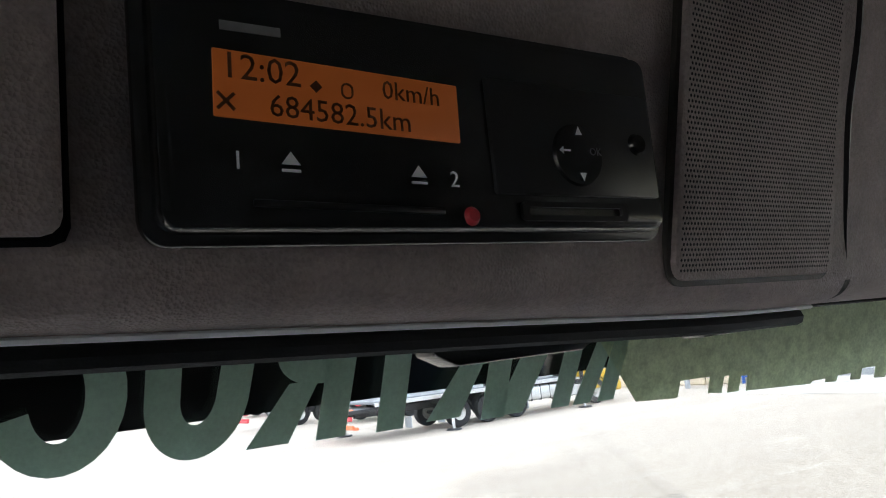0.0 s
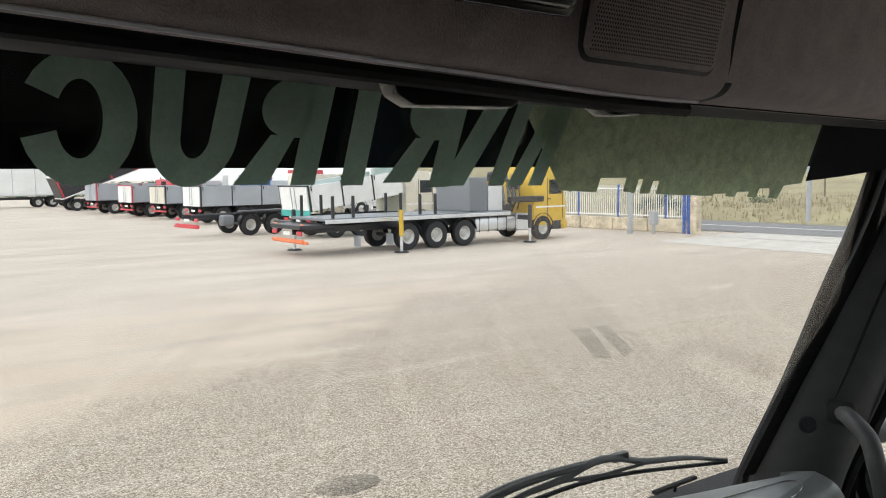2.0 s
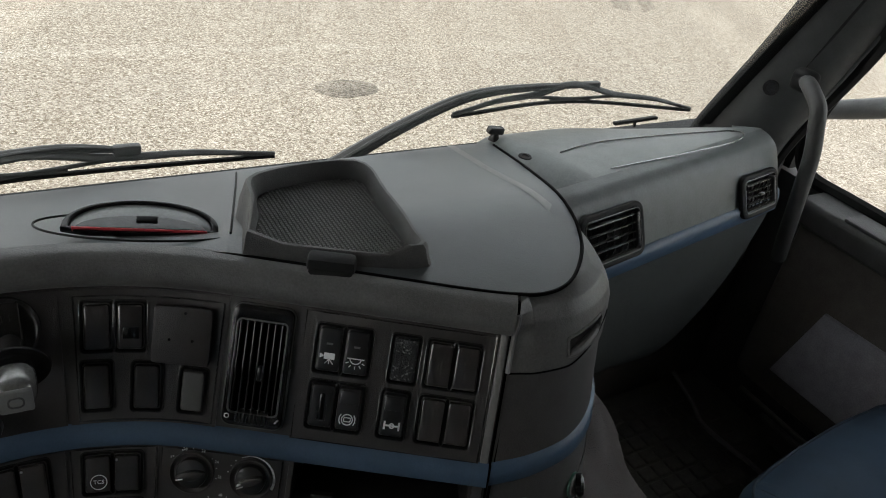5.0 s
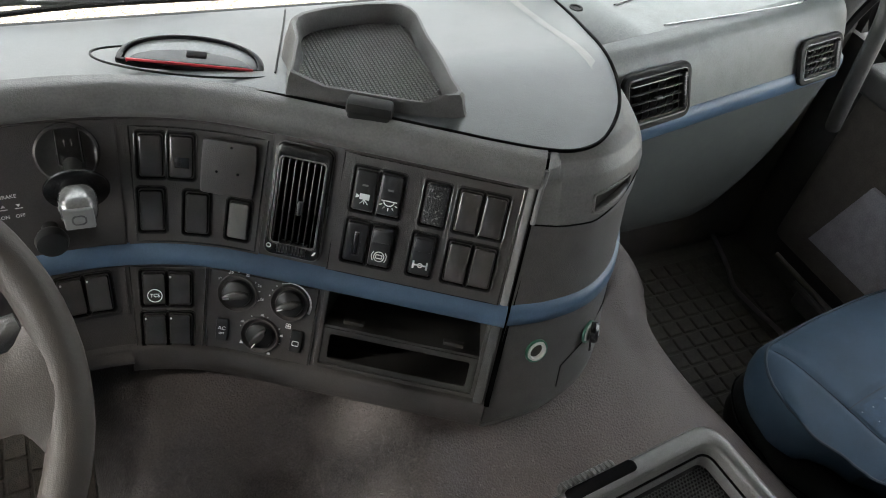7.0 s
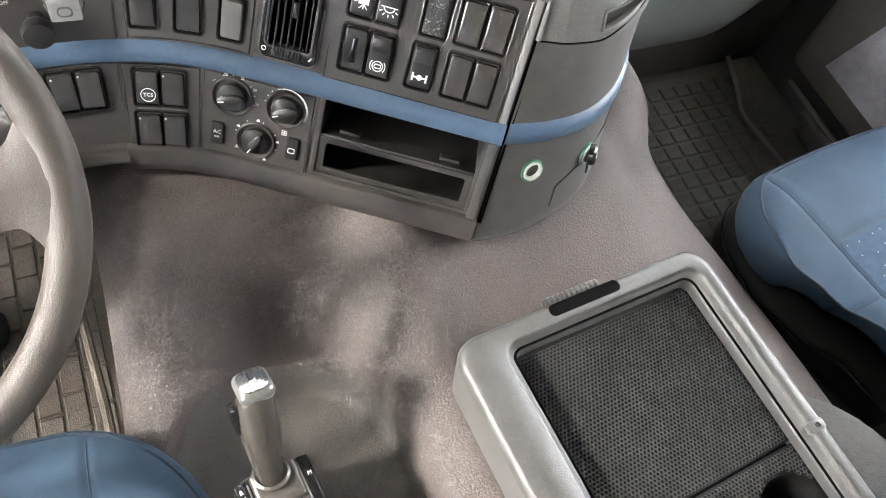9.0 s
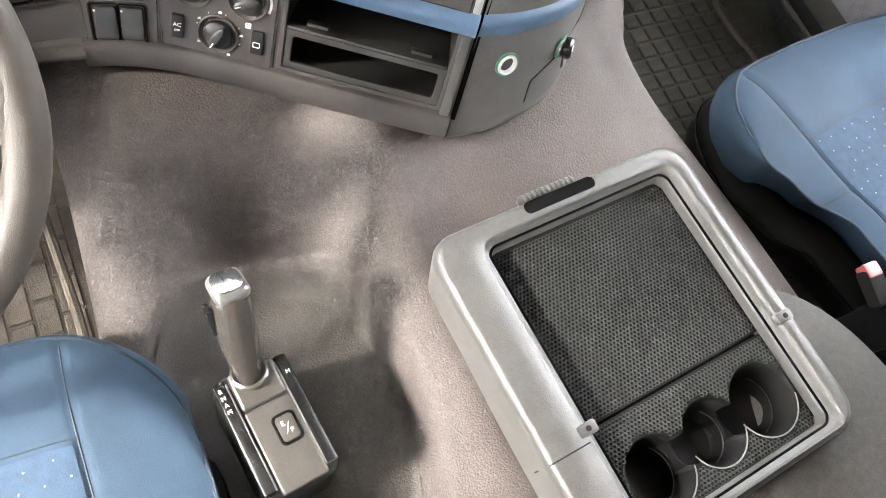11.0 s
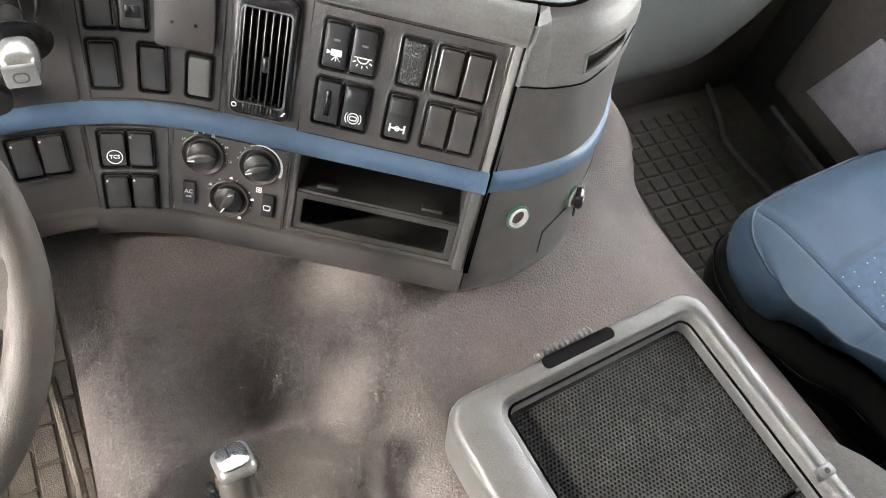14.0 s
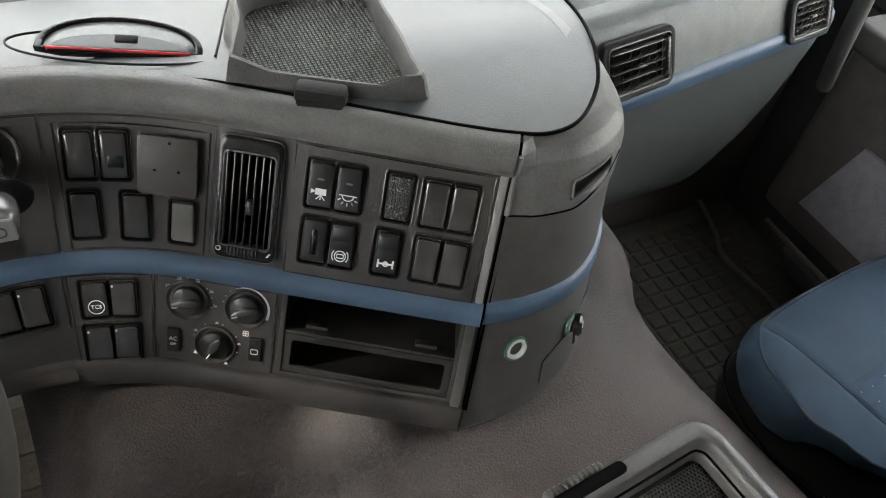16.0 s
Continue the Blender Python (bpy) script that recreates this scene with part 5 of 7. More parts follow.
part("arm", tube([(-0.10, -0.02, -0.01), (0.0, 0.0, 0.0), (0.075, 0.018, 0.012), (0.10, 0.024, 0.016)], [0.012, 0.014, 0.017, 0.014], 14), M["tray"], stalk)
part("button", rbox(0.020, 0.018, 0.012, 0.003, Matrix.Translation((0.068, 0.012, 0.024)) @ Matrix.Rotation(radians(-15), 4, "Y")), M["trim"], stalk, "pale grey button")
cowl = thing("steering_column", "dark steering column cowl", "steering column", (-0.333, 0.24, 2.09))
part("cowl", rbox(0.13, 0.17, 0.11, 0.03, Matrix.Rotation(radians(37.7), 4, "X") @ Matrix.Translation((0, 0.02, -0.06)), seg=4), M["dash"], cowl)
part("column", tube([(0, 0.03, -0.07), (0, 0.13, -0.50)], 0.05, 14), M["black"], cowl)

# ---- folding storage tray between the seats ----
tray = new("storage_console")
tagged(tray, "grey plastic storage console with honeycomb mat and cup holders", "console")
tray.matrix_basis = Matrix.Translation((0.372, -0.155, 2.0)) @ Matrix.Rotation(radians(5.5), 4, "Z")


def rr_path(w, h, r, cx=0.0, cy=0.0):
    return [(x + cx, y + cy) for x, y in rounded(w, h, r, 6)]


OW, OL, IW, IL = 0.335, 0.362, 0.243, 0.318
b = bmesh.new()
prof = [(OW - 0.012, OL - 0.006, 0.033, 0, 0, -0.085), (OW + 0.002, OL + 0.004, 0.031, 0, 0, -0.013), (OW + 0.001, OL + 0.002, 0.030, 0, 0, -0.005), (OW - 0.004, OL - 0.003, 0.029, 0, 0, 0.001), (OW - 0.012, OL - 0.010, 0.027, 0, 0, 0.003),
        (IW + 0.028, IL + 0.020, 0.020, 0.016, -0.008, 0.003), (IW + 0.021, IL + 0.015, 0.018, 0.016, -0.008, 0.000), (IW + 0.018, IL + 0.013, 0.017, 0.016, -0.008, -0.005), (IW + 0.010, IL + 0.008, 0.015, 0.016, -0.008, -0.005), (IW + 0.008, IL + 0.006, 0.014, 0.016, -0.008, -0.010), (IW + 0.002, IL + 0.002, 0.012, 0.016, -0.008, -0.011), (IW, IL, 0.012, 0.016, -0.008, -0.014), (IW - 0.004, IL - 0.004, 0.011, 0.016, -0.008, -0.026)]
rows = [[b.verts.new((x, y, z)) for x, y in rr_path(w, l, r, cx, cy)] for w, l, r, cx, cy, z in prof]
for p, q in zip(rows, rows[1:]):
    for i in range(len(p)):
        j = (i + 1) % len(p)
        b.faces.new((p[i], p[j], q[j], q[i]))
part("frame", b, M["tray"], tray, "grey rounded frame, scuffed")
# base with the cup wells cut out of it, made as a grid that dips
CUPS = [(-0.058, -0.125, 0.038), (0.020, -0.119, 0.036), (0.093, -0.117, 0.040)]


def base_z(x, y):
    z = -0.024
    for cx, cy, r in CUPS:
        d = math.hypot(x - cx, y - cy)
        z = min(z, -0.024 - 0.062 * min(1.0, max(0.0, (r - d) / 0.006)))
    if -0.058 < x < 0.093 and abs(y + 0.120) < 0.017:
        z = min(z, -0.060)
    return z


bx0, bx1, by0, by1 = 0.016 - IW / 2, 0.016 + IW / 2, -0.008 - IL / 2, -0.008 + IL / 2
ygap = -0.055
part("cup_base", sheet(lambda x, y: Vector((x, y, base_z(x, y))), span(bx0, bx1, 170), span(by0, ygap - 0.001, 90)), M["black"], tray, "black honeycomb cup holder insert")
# base is blacker than the comb, so the cells' hollows are darkened by colour
part("mat_base", rbox(IW, by1 - ygap - 0.002, 0.003, 0.0, Matrix.Translation((0.016, (by1 + ygap + 0.002) / 2, -0.0255))), M["black"], tray)
# near-black bar paints the shade in the slot between the inserts
part("gap_bar", rbox(IW, 0.010, 0.006, 0.001, Matrix.Translation((0.016, ygap, -0.036))), M["void"], tray)
M["comb"] = material("honeycomb_rubber", (0.034, 0.036, 0.034), 0.45, bump=0.1, spec=0.35)
# honeycomb: small raised hexagons
hexm = bpy.data.meshes.new("honeycomb")
vs, fs = [], []
px = 0.0047
for j in range(int((by1 - by0 - 0.006) / (px * 0.866))):
    for i in range(int((IW - 0.004) / px)):
        cx, cy = bx0 + 0.004 + px * (i + 0.5 * (j % 2)), by0 + 0.0045 + px * 0.866 * j
        if abs(cy - ygap) < 0.0045 or (cy < ygap and min(base_z(cx + ox, cy + oy) for ox, oy in ((0.003, 0), (-0.003, 0), (0, 0.003), (0, -0.003))) < -0.0242):
            continue
        k0 = len(vs)
        for r, z in ((0.0027, -0.0230), (0.0021, -0.0226), (0.0016, -0.0239)):
            vs += [(cx + r * math.cos(radians(30 + 60 * a)), cy + r * math.sin(radians(30 + 60 * a)), z) for a in range(6)]
        for o in (0, 6):
            fs += [(k0 + o + a, k0 + o + (a + 1) % 6, k0 + o + 6 + (a + 1) % 6, k0 + o + 6 + a) for a in range(6)]
hexm.from_pydata(vs, [], fs)
hexm.materials.append(M["comb"])
hx = new("honeycomb_mat", hexm)
hx.parent = tray
tagged(hx, "black rubber honeycomb mat", kind="stuff")
part("inner_gasket", ring_plate(rr_path(IW + 0.0065, IL + 0.0060, 0.014), rr_path(IW + 0.001, IL + 0.001, 0.012), 0.0012, Matrix.Translation((0.016, -0.008, -0.0098))), M["void"], tray, "black gasket line")
for cx, cy, r in CUPS:
    part("cup_rim", tube([(cx + r * math.cos(radians(a)), cy + r * math.sin(radians(a)), -0.0232) for a in range(-165, -14, 6)], 0.0008, 6), M["trim"], tray)
    part("cup_ledge", tube([(cx + 0.86 * r * math.cos(radians(a)), cy + 0.86 * r * math.sin(radians(a)), -0.062) for a in range(-80, 50, 6)], 0.0007, 6), M["dash"], tray)
# uncarved: a flat black plate carries the finger recess's shade
part("recess_shade_plate", prism(rounded(0.094, 0.014, 0.0065), 0.002, Matrix.Translation((-0.003, OL / 2 - 0.0080, 0.0014))), M["void"], tray, "flat black plate painted as the shade of a finger recess")
tab = part("handle_tab", rbox(0.074, 0.010, 0.012, 0.004, Matrix.Translation((-0.014, OL / 2 + 0.0030, -0.0010)) @ Matrix.Rotation(radians(-20), 4, "X"), seg=3), M["tray"], tray, "ribbed grey handle tab")
for k in range(11):
    part("rib", rbox(0.0028, 0.0105, 0.0022, 0.0008, Matrix.Translation((-0.046 + 0.0064 * k, OL / 2 + 0.0034, 0.0048)) @ Matrix.Rotation(radians(-20), 4, "X")), M["tray"], tab)
for x in (bx0 - 0.010, bx1 + 0.018):
    hg = part("hinge", rbox(0.022, 0.013, 0.010, 0.003, Matrix.Translation((x, ygap + 0.002, 0.000))), M["tray"], tray)
    part("hinge_pin", cyl(0.003, 0.003, 0.001, 12, Matrix.Translation((x, ygap + 0.002, 0.005))), M["black"], hg)
part("frame_joint", rbox(0.046, 0.0016, 0.05, 0.0, Matrix.Translation((-OW / 2 + 0.024, ygap - 0.010, -0.0215))), M["black"], tray)
part("body", rbox(OW - 0.01, OL - 0.01, 0.07, 0.02, Matrix.Translation((0, 0, -0.122))), M["dash"], tray)

# ---- gear selector on the seat side ----
gs = new("gear_selector")
tagged(gs, "grey gear selector box with short upright lever", "gear selector")
gs.matrix_basis = Matrix.Translation((-0.005, -0.095, 1.947)) @ Matrix.Rotation(radians(7), 4, "Z") @ Matrix.Rotation(radians(-3), 4, "X")
M["gearbox"] = material("satin_dark_grey", (0.050, 0.046, 0.041), 0.32, var=0.12, bump=0.08, coat=0.3)
part("housing", rbox(0.080, 0.132, 0.10, 0.017, Matrix.Translation((0, -0.004, -0.049)), seg=6), M["switch"], gs, "black rounded housing")
part("top_plate", rbox(0.047, 0.086, 0.008, 0.003, Matrix.Translation((0.001, -0.026, 0.0005)), seg=3), M["gearbox"], gs, "satin grey top plate")
part("saddle", rbox(0.047, 0.040, 0.011, 0.005, Matrix.Translation((0.001, 0.038, 0.0005)) @ Matrix.Rotation(radians(5), 4, "X"), seg=4), M["gearbox"], gs, "smooth grey saddle under the lever")
for sg in (-1, 1):
    part("side_strip", rbox(0.013, 0.118, 0.006, 0.0025, Matrix.Translation((sg * 0.0315, -0.003, -0.0005)) @ Matrix.Rotation(radians(sg * 16), 4, "Y"), seg=3), M["gloss"], gs)
    part("bright_edge", rbox(0.0016, 0.112, 0.002, 0.0007, Matrix.Translation((sg * 0.0252, -0.005, 0.0032))), M["satin"], gs, "thin bright edge line")
bt = part("mode_button", prism(rounded(0.0175, 0.025, 0.004), 0.004, Matrix.Translation((0.008, -0.014, 0.0035)), r=0.001), M["gearbox"], gs, "dark grey mode button")
part("button_frame", ring_plate(rounded(0.0235, 0.031, 0.006), rounded(0.018, 0.0255, 0.0045), 0.0026, Matrix.Translation((0.008, -0.014, 0.0035)), r=0.0006), M["gloss"], gs)
bl = lettering("E", 0.0072, Matrix.Translation((0.0048, -0.0095, 0.0078)), 0.0002)
bl = lettering("P", 0.0072, Matrix.Translation((0.0110, -0.0185, 0.0078)), 0.0002, bl)
bl = rbox(0.012, 0.0008, 0.0004, 0, Matrix.Translation((0.008, -0.0145, 0.0078)) @ Matrix.Rotation(radians(60), 4, "Z"), bm=bl)
part("button_print", bl, M["white"], bt, smooth=False)
ml = None
for k, ch in enumerate("RNAM"):
    ml = lettering(ch, 0.0062, Matrix.Translation((-0.0325, 0.046 - 0.0072 * k, 0.0036)) @ Matrix.Rotation(radians(-16), 4, "Y"), 0.0002, ml)
ml = lettering("M", 0.0062, Matrix.Translation((0.0325, 0.036, 0.0036)) @ Matrix.Rotation(radians(16), 4, "Y"), 0.0002, ml)
part("gear_letters", ml, M["white"], gs, "white gear letters", smooth=False)
GRIP = smooth_line([(-0.001, 0.050, 0.000), (0.000, 0.062, 0.018), (0.002, 0.080, 0.043), (0.005, 0.098, 0.068), (0.0075, 0.108, 0.082)], 4)
lv = part("lever", tube(GRIP, [0.0155, 0.0152, 0.0155, 0.0162, 0.0172, 0.0184, 0.0196, 0.0206, 0.0213, 0.0216, 0.0216, 0.0213, 0.0208, 0.0202, 0.0194, 0.0180, 0.0150], 24, flat=0.86), M["lever"], gs, "brown grey lever grip")
part("neck_ring", lathe([(0.0158, 0.0), (0.0185, 0.001), (0.0185, 0.004), (0.0160, 0.006)], 28, Matrix.Translation((-0.001, 0.050, 0.0035)) @ Matrix.Rotation(radians(-14), 4, "X")), M["gearbox"], gs)
CAP = Matrix.Translation((0.0078, 0.109, 0.0835)) @ Matrix.Rotation(radians(-20), 4, "X")
part("knob_cap", rbox(0.034, 0.036, 0.017, 0.0082, CAP, seg=4), M["satin"], lv, "silver knob cap")
part("cap_face", prism(rounded(0.027, 0.029, 0.010, 6), 0.0012, CAP @ Matrix.Translation((0, 0, 0.0080)), r=0.0005), M["chrome"], lv, "bright worn cap face")
part("trigger", rbox(0.007, 0.017, 0.030, 0.003, Matrix.Translation((-0.0165, 0.094, 0.064)) @ Matrix.Rotation(radians(-32), 4, "X")), M["gloss"], lv)
cpr = rbox(0.0013, 0.010, 0.0006, 0.0, CAP @ Matrix.Translation((-0.002, 0.005, 0.0094)))
part("cap_print", lettering("HOLD", 0.0062, CAP @ Matrix.Translation((0.003, -0.006, 0.0094)), 0.0002, cpr), M["black"], lv, "dark printed lettering", smooth=False)


# ---- seats ----
M["seatdot"] = material("patterned_seat_fabric", (0.028, 0.056, 0.096), 0.8, var=0.25, scale=90, bump=0.5, bump_scale=1600)


M["piping"] = material("dark_blue_piping", (0.012, 0.026, 0.046), 0.6)
M["pip"] = material("pale_speckle", (0.22, 0.27, 0.34), 0.9)


def seat(name, x, y, z, w, l, turn, corner, deep, flank, lift, inset, cross, label):
    """A cushion: crowned cover with stitched seams, a piped rim, a bulging side wall, a black moulded shell, a base and a backrest.
    y is its front edge, corner and deep the reach of its rounded front corners, flank how its half width changes towards the back, lift how far the corners stay up, inset the half width of the speckled panel, cross where that panel begins."""
    st = new(name)
    tagged(st, label, "seat")
    st.matrix_basis = Matrix.Translation((x, y, z)) @ Matrix.Rotation(radians(turn), 4, "Z")

    def shape(u, c):
        a = abs(u)
        i = max(n for n, (q, _) in enumerate(flank[:-1]) if q <= c)
        f = (c - flank[i][0]) / (flank[i + 1][0] - flank[i][0])
        f = f * f * (3 - 2 * f)
        xx = u * (w / 2 + (flank[i][1] * (1 - f) + flank[i + 1][1] * f) * a ** 2)
        k = max(0.0, (a - (1 - 2 * corner / w)) / (2 * corner / w))
        yf = 0.016 * (1 - a * a) - deep * (1 - math.sqrt(max(0.0, 1 - min(1.0, k) ** 2)))
        yy = yf * max(0.0, 1 - c / 0.42) - l * c
        front = max(0.0, 1 - c / 0.22)
        zz = 0.020 * (1 - a ** 4) - 0.042 * front ** 2.4 * (1 - lift * min(1.0, k)) + 0.030 * max(0.0, c - 0.35) * a ** 3 - 0.006 * math.sin(min(1.0, c) * math.pi)
        zz -= 0.0022 * math.exp(-((a * w / 2 - inset) / 0.0045) ** 2)
        if a * w / 2 < inset:
            zz -= 0.0022 * math.exp(-((c - cross) * l / 0.0045) ** 2)
        else:
            zz -= 0.0020 * math.exp(-((c - cross - 0.17) * l / 0.0045) ** 2)
        zz += 0.0018 * math.sin(9 * c + 5 * u) * math.sin(7 * u) + 0.004 * math.exp(-((c - 0.40) / 0.07) ** 2 - ((a - 0.84) / 0.10) ** 2)
        return Vector((xx, yy, zz))

    part("cushion", sheet(shape, span(-1, 1, 150), span(0, 1, 130)), M["seat"], st, "blue fabric cushion cover")
    part("centre_panel", sheet(lambda u, c: shape(u, c) + Vector((0, 0, 0.0010)), span(-inset * 2 / w + 0.02, inset * 2 / w - 0.02, 40), span(cross + 0.012, 1, 50)), M["seatdot"], st, "speckled blue centre panel")
    rim = [shape(-1, c) for c in span(1, 0.02, 40)] + [shape(u, 0) for u in span(-1, 1, 60)] + [shape(1, c) for c in span(0.02, 1, 40)]
    out = []
    for i, p in enumerate(rim):
        d = (rim[min(i + 1, len(rim) - 1)] - rim[max(i - 1, 0)]).normalized()
        out.append(Vector((d.y, -d.x, 0)) * -1)

    ui = inset * 2 / w
    lines = [[shape(sg * ui, c) for c in span(0.02, 1, 60)] for sg in (-1, 1)] + [[shape(u, cross) for u in span(-ui, ui, 40)]]
    lines += [[shape(sg * u, cross + 0.17) for u in span(ui, 1, 14)] for sg in (-1, 1)]
    for ln in lines:
        part("seam", tube([p + Vector((0, 0, 0.0002)) for p in ln], 0.0009, 5), M["piping"], st)

    def wall(prof, tuck=0.0):
        def f(i, k):
            p, back = rim[int(i)], min(1.0, max(0.0, (-rim[int(i)].y - 0.10) / 0.08))
            return p + out[int(i)] * (prof[int(k)][0] - tuck * back * min(1.0, k / 3)) + Vector((0, 0, prof[int(k)][1]))
        return sheet(f, range(len(rim)), range(len(prof)))

    part("piping", tube([p + Vector((0, 0, 0.001)) for p in rim], 0.0022, 7), M["piping"], st, "dark stitched piping")
    part("side_wall", wall([(0.0, 0.0), (0.005, -0.006), (0.010, -0.020), (0.010, -0.042), (0.005, -0.062), (-0.004, -0.078), (-0.010, -0.084)], 0.045), M["seat"], st)
    part("shell", wall([(-0.030, -0.070), (0.002, -0.076), (0.009, -0.085), (0.009, -0.096), (0.001, -0.101), (0.004, -0.108), (0.006, -0.130), (0.0, -0.150), (-0.02, -0.156)]), M["black"], st, "black moulded seat shell")
    part("shell_strip", tube([p + o * 0.0100 + Vector((0, 0, -0.090)) for p, o in zip(rim, out)], 0.0018, 6), M["gloss"], st)
    part("base", rbox(w * 0.9, l * 0.95, 0.12, 0.02, Matrix.Translation((0, -l / 2 - 0.03, -0.20))), M["black"], st)
    part("pedestal", rbox(w * 0.7, l * 0.8, 0.14, 0.02, Matrix.Translation((0, -l / 2 - 0.04, -0.30))), M["black"], st)
    part("backrest", rbox(w * 0.95, 0.14, 0.62, 0.06, Matrix.Translation((0, -l + 0.02, 0.30)) @ Matrix.Rotation(radians(14), 4, "X"), seg=5), M["seat"], st)
    # pale pips woven into the panel, in staggered rows
    rng = random.Random(4)
    vs, fs = [], []
    for j in range(26):
        for i in range(24):
            px = -inset + 0.012 + 0.0205 * (i + 0.5 * (j % 2)) + rng.uniform(-0.004, 0.004)
            c = cross + 0.03 + (0.0185 * j + rng.uniform(-0.004, 0.004)) / l
            if px > inset - 0.010 or c > 0.95 or rng.random() < 0.12:
                continue
            q = shape(px * 2 / w, c) + Vector((0, 0, 0.0012))
            a, k0 = rng.uniform(0, 3), len(vs)
            for r, h in ((0.0014, 0.0), (0.0008, 0.0006)):
                vs += [tuple(q + Vector((r * math.cos(a + 1.5708 * n), r * math.sin(a + 1.5708 * n), h))) for n in range(4)]
            fs += [(k0 + n, k0 + (n + 1) % 4, k0 + 4 + (n + 1) % 4, k0 + 4 + n) for n in range(4)] + [(k0 + 4, k0 + 5, k0 + 6, k0 + 7)]
    me = bpy.data.meshes.new("woven_speckles")
    me.from_pydata(vs, [], fs)
    me.materials.append(M["pip"])
    sp = new("woven_speckles", me)
    sp.parent = st
    tagged(sp, kind="stuff")
    return st


seat("seat", 0.937, 0.158, 1.930, 0.465, 0.52, 5, 0.080, 0.090, ((0.0, 0.006), (0.14, 0.016), (0.30, 0.0), (0.38, -0.006), (0.52, -0.042), (0.70, -0.048), (1.0, -0.05)), 0.75, 0.175, 0.25, "blue fabric passenger seat with a speckled centre panel")
seat("seat", -0.316, 0.044, 1.965, 0.485, 0.52, 0, 0.120, 0.130, ((0.0, 0.0), (0.3, 0.0), (1.0, -0.024)), 0.0, 0.150, 0.20, "blue fabric driver seat with a speckled centre panel")
bk = thing("seat_buckle", "red seat belt buckle beside the passenger seat", "buckle", (0.756, -0.197, 1.914))
part("housing", rbox(0.028, 0.050, 0.022, 0.006, Matrix.Rotation(radians(12), 4, "X")), M["black"], bk)
part("release_button", rbox(0.024, 0.020, 0.018, 0.003, Matrix.Translation((0, 0.020, 0.006))), material("red_release", (0.55, 0.14, 0.14), 0.3), bk, "pinkish red release button")
part("stem", rbox(0.026, 0.06, 0.14, 0.006, Matrix.Translation((0.010, -0.045, -0.075))), M["black"], bk)

# padded dome behind the console
dome = mesh_object("carpeted_dome", sheet(lambda a, c: Vector((0.60 + 0.135 * math.cos(a) * math.sin(c), -0.36 + 0.235 * math.sin(a) * math.sin(c), 1.80 + 0.155 * max(0.0, math.cos(c)) ** 0.55)), span(0, 2 * math.pi, 48), span(0.0, math.pi / 2, 20)), M["carpet"])
tagged(dome, "grey carpeted rounded hump beside the console", "trim cover")

# ---- floor mats ----
rm = thing("rubber_floor_mat", "black rubber mat with raised square cells", "floor mat", (0.97, 0.25, Z_FLOOR))
part("mat_sheet", rbox(0.42, 0.66, 0.006, 0.002, Matrix.Translation((0, 0, 0.004))), M["rubber"], rm)
cellm = rbox(0.0315, 0.031, 0.007, 0.0022, seg=1)
cell = part("mat_cell", cellm, M["rubber"], rm)
cell.matrix_basis = Matrix.Translation((-0.19, -0.31, 0.008))
for i in range(12):
    for j in range(18):
        if i + j == 0:
            continue
        c = new("mat_cell", cell.data)
        c.parent = rm
        c.matrix_basis = Matrix.Translation((-0.19 + 0.0355 * i, -0.31 + 0.0355 * j, 0.008))
lmat = thing("driver_floor_mat", "worn brown ribbed mat in the driver footwell", "floor mat", (-0.38, 0.26, Z_FLOOR))
part("mat_sheet", rbox(0.46, 0.66, 0.006, 0.002, Matrix.Translation((0, 0, 0.004))), M["brownmat"], lmat)
rib0 = part("mat_block", rbox(0.030, 0.052, 0.005, 0.0015, seg=1), M["brownmat"], lmat)
rib0.matrix_basis = Matrix.Translation((-0.21, -0.30, 0.008))
for i in range(13):
    for j in range(11):
        if i + j == 0:
            continue
        c = new("mat_block", rib0.data)
        c.parent = lmat
        c.matrix_basis = Matrix.Translation((-0.21 + 0.034 * i, -0.30 + 0.057 * j + (0.028 if i % 2 else 0), 0.008))
tagged(mesh_object("trim", tube(smooth_line([(-0.165, 0.02, 1.79), (-0.158, 0.10, 1.80), (-0.162, 0.20, 1.80), (-0.165, 0.26, 1.80)], 5), 0.006, 8), M["brownmat"]), "worn edge of the tunnel mat", "trim", kind="structure")

# ---- passenger door inside ----
door = tagged(new("door_1"), "dark passenger door with a blue grey card and switch panel", "door", kind="structure")
part("sill", rbox(0.085, 0.95, 0.05, 0.012, Matrix.Translation((XR - 0.045, 0.03, 2.088)), seg=3), M["dash"], door)
part("door_card", rbox(0.05, 0.80, 0.40, 0.02, Matrix.Translation((XR - 0.03, 0.10, 1.89)), seg=3), M["dark_trim"], door)
card = prism([(0.42, 1.755), (0.372, 1.93), (-0.30, 1.95), (-0.30, 1.75)], 0.010, Matrix(((0, 0, -1, XR - 0.054), (1, 0, 0, 0), (0, 1, 0, 0), (0, 0, 0, 1))), r=0.003)
part("fabric_insert", card, material("blue_grey_card", (0.33, 0.325, 0.36), 0.7, bump=0.3), door, "blue grey fabric insert")
part("door_pocket", rbox(0.035, 0.62, 0.05, 0.012, Matrix.Translation((XR - 0.065, 0.06, 1.645)), seg=3), M["dash"], door)
part("pocket_lip", tube([(XR - 0.085, 0.38, 1.672), (XR - 0.088, 0.30, 1.674), (XR - 0.088, -0.2, 1.674)], 0.006, 8), M["dash"], door)
part("lower_seam", tube([(1.155, 0.43, 1.715), (1.155, -0.25, 1.708)], 0.005, 8), M["dark_trim"], door, "raised seam along the door foot")
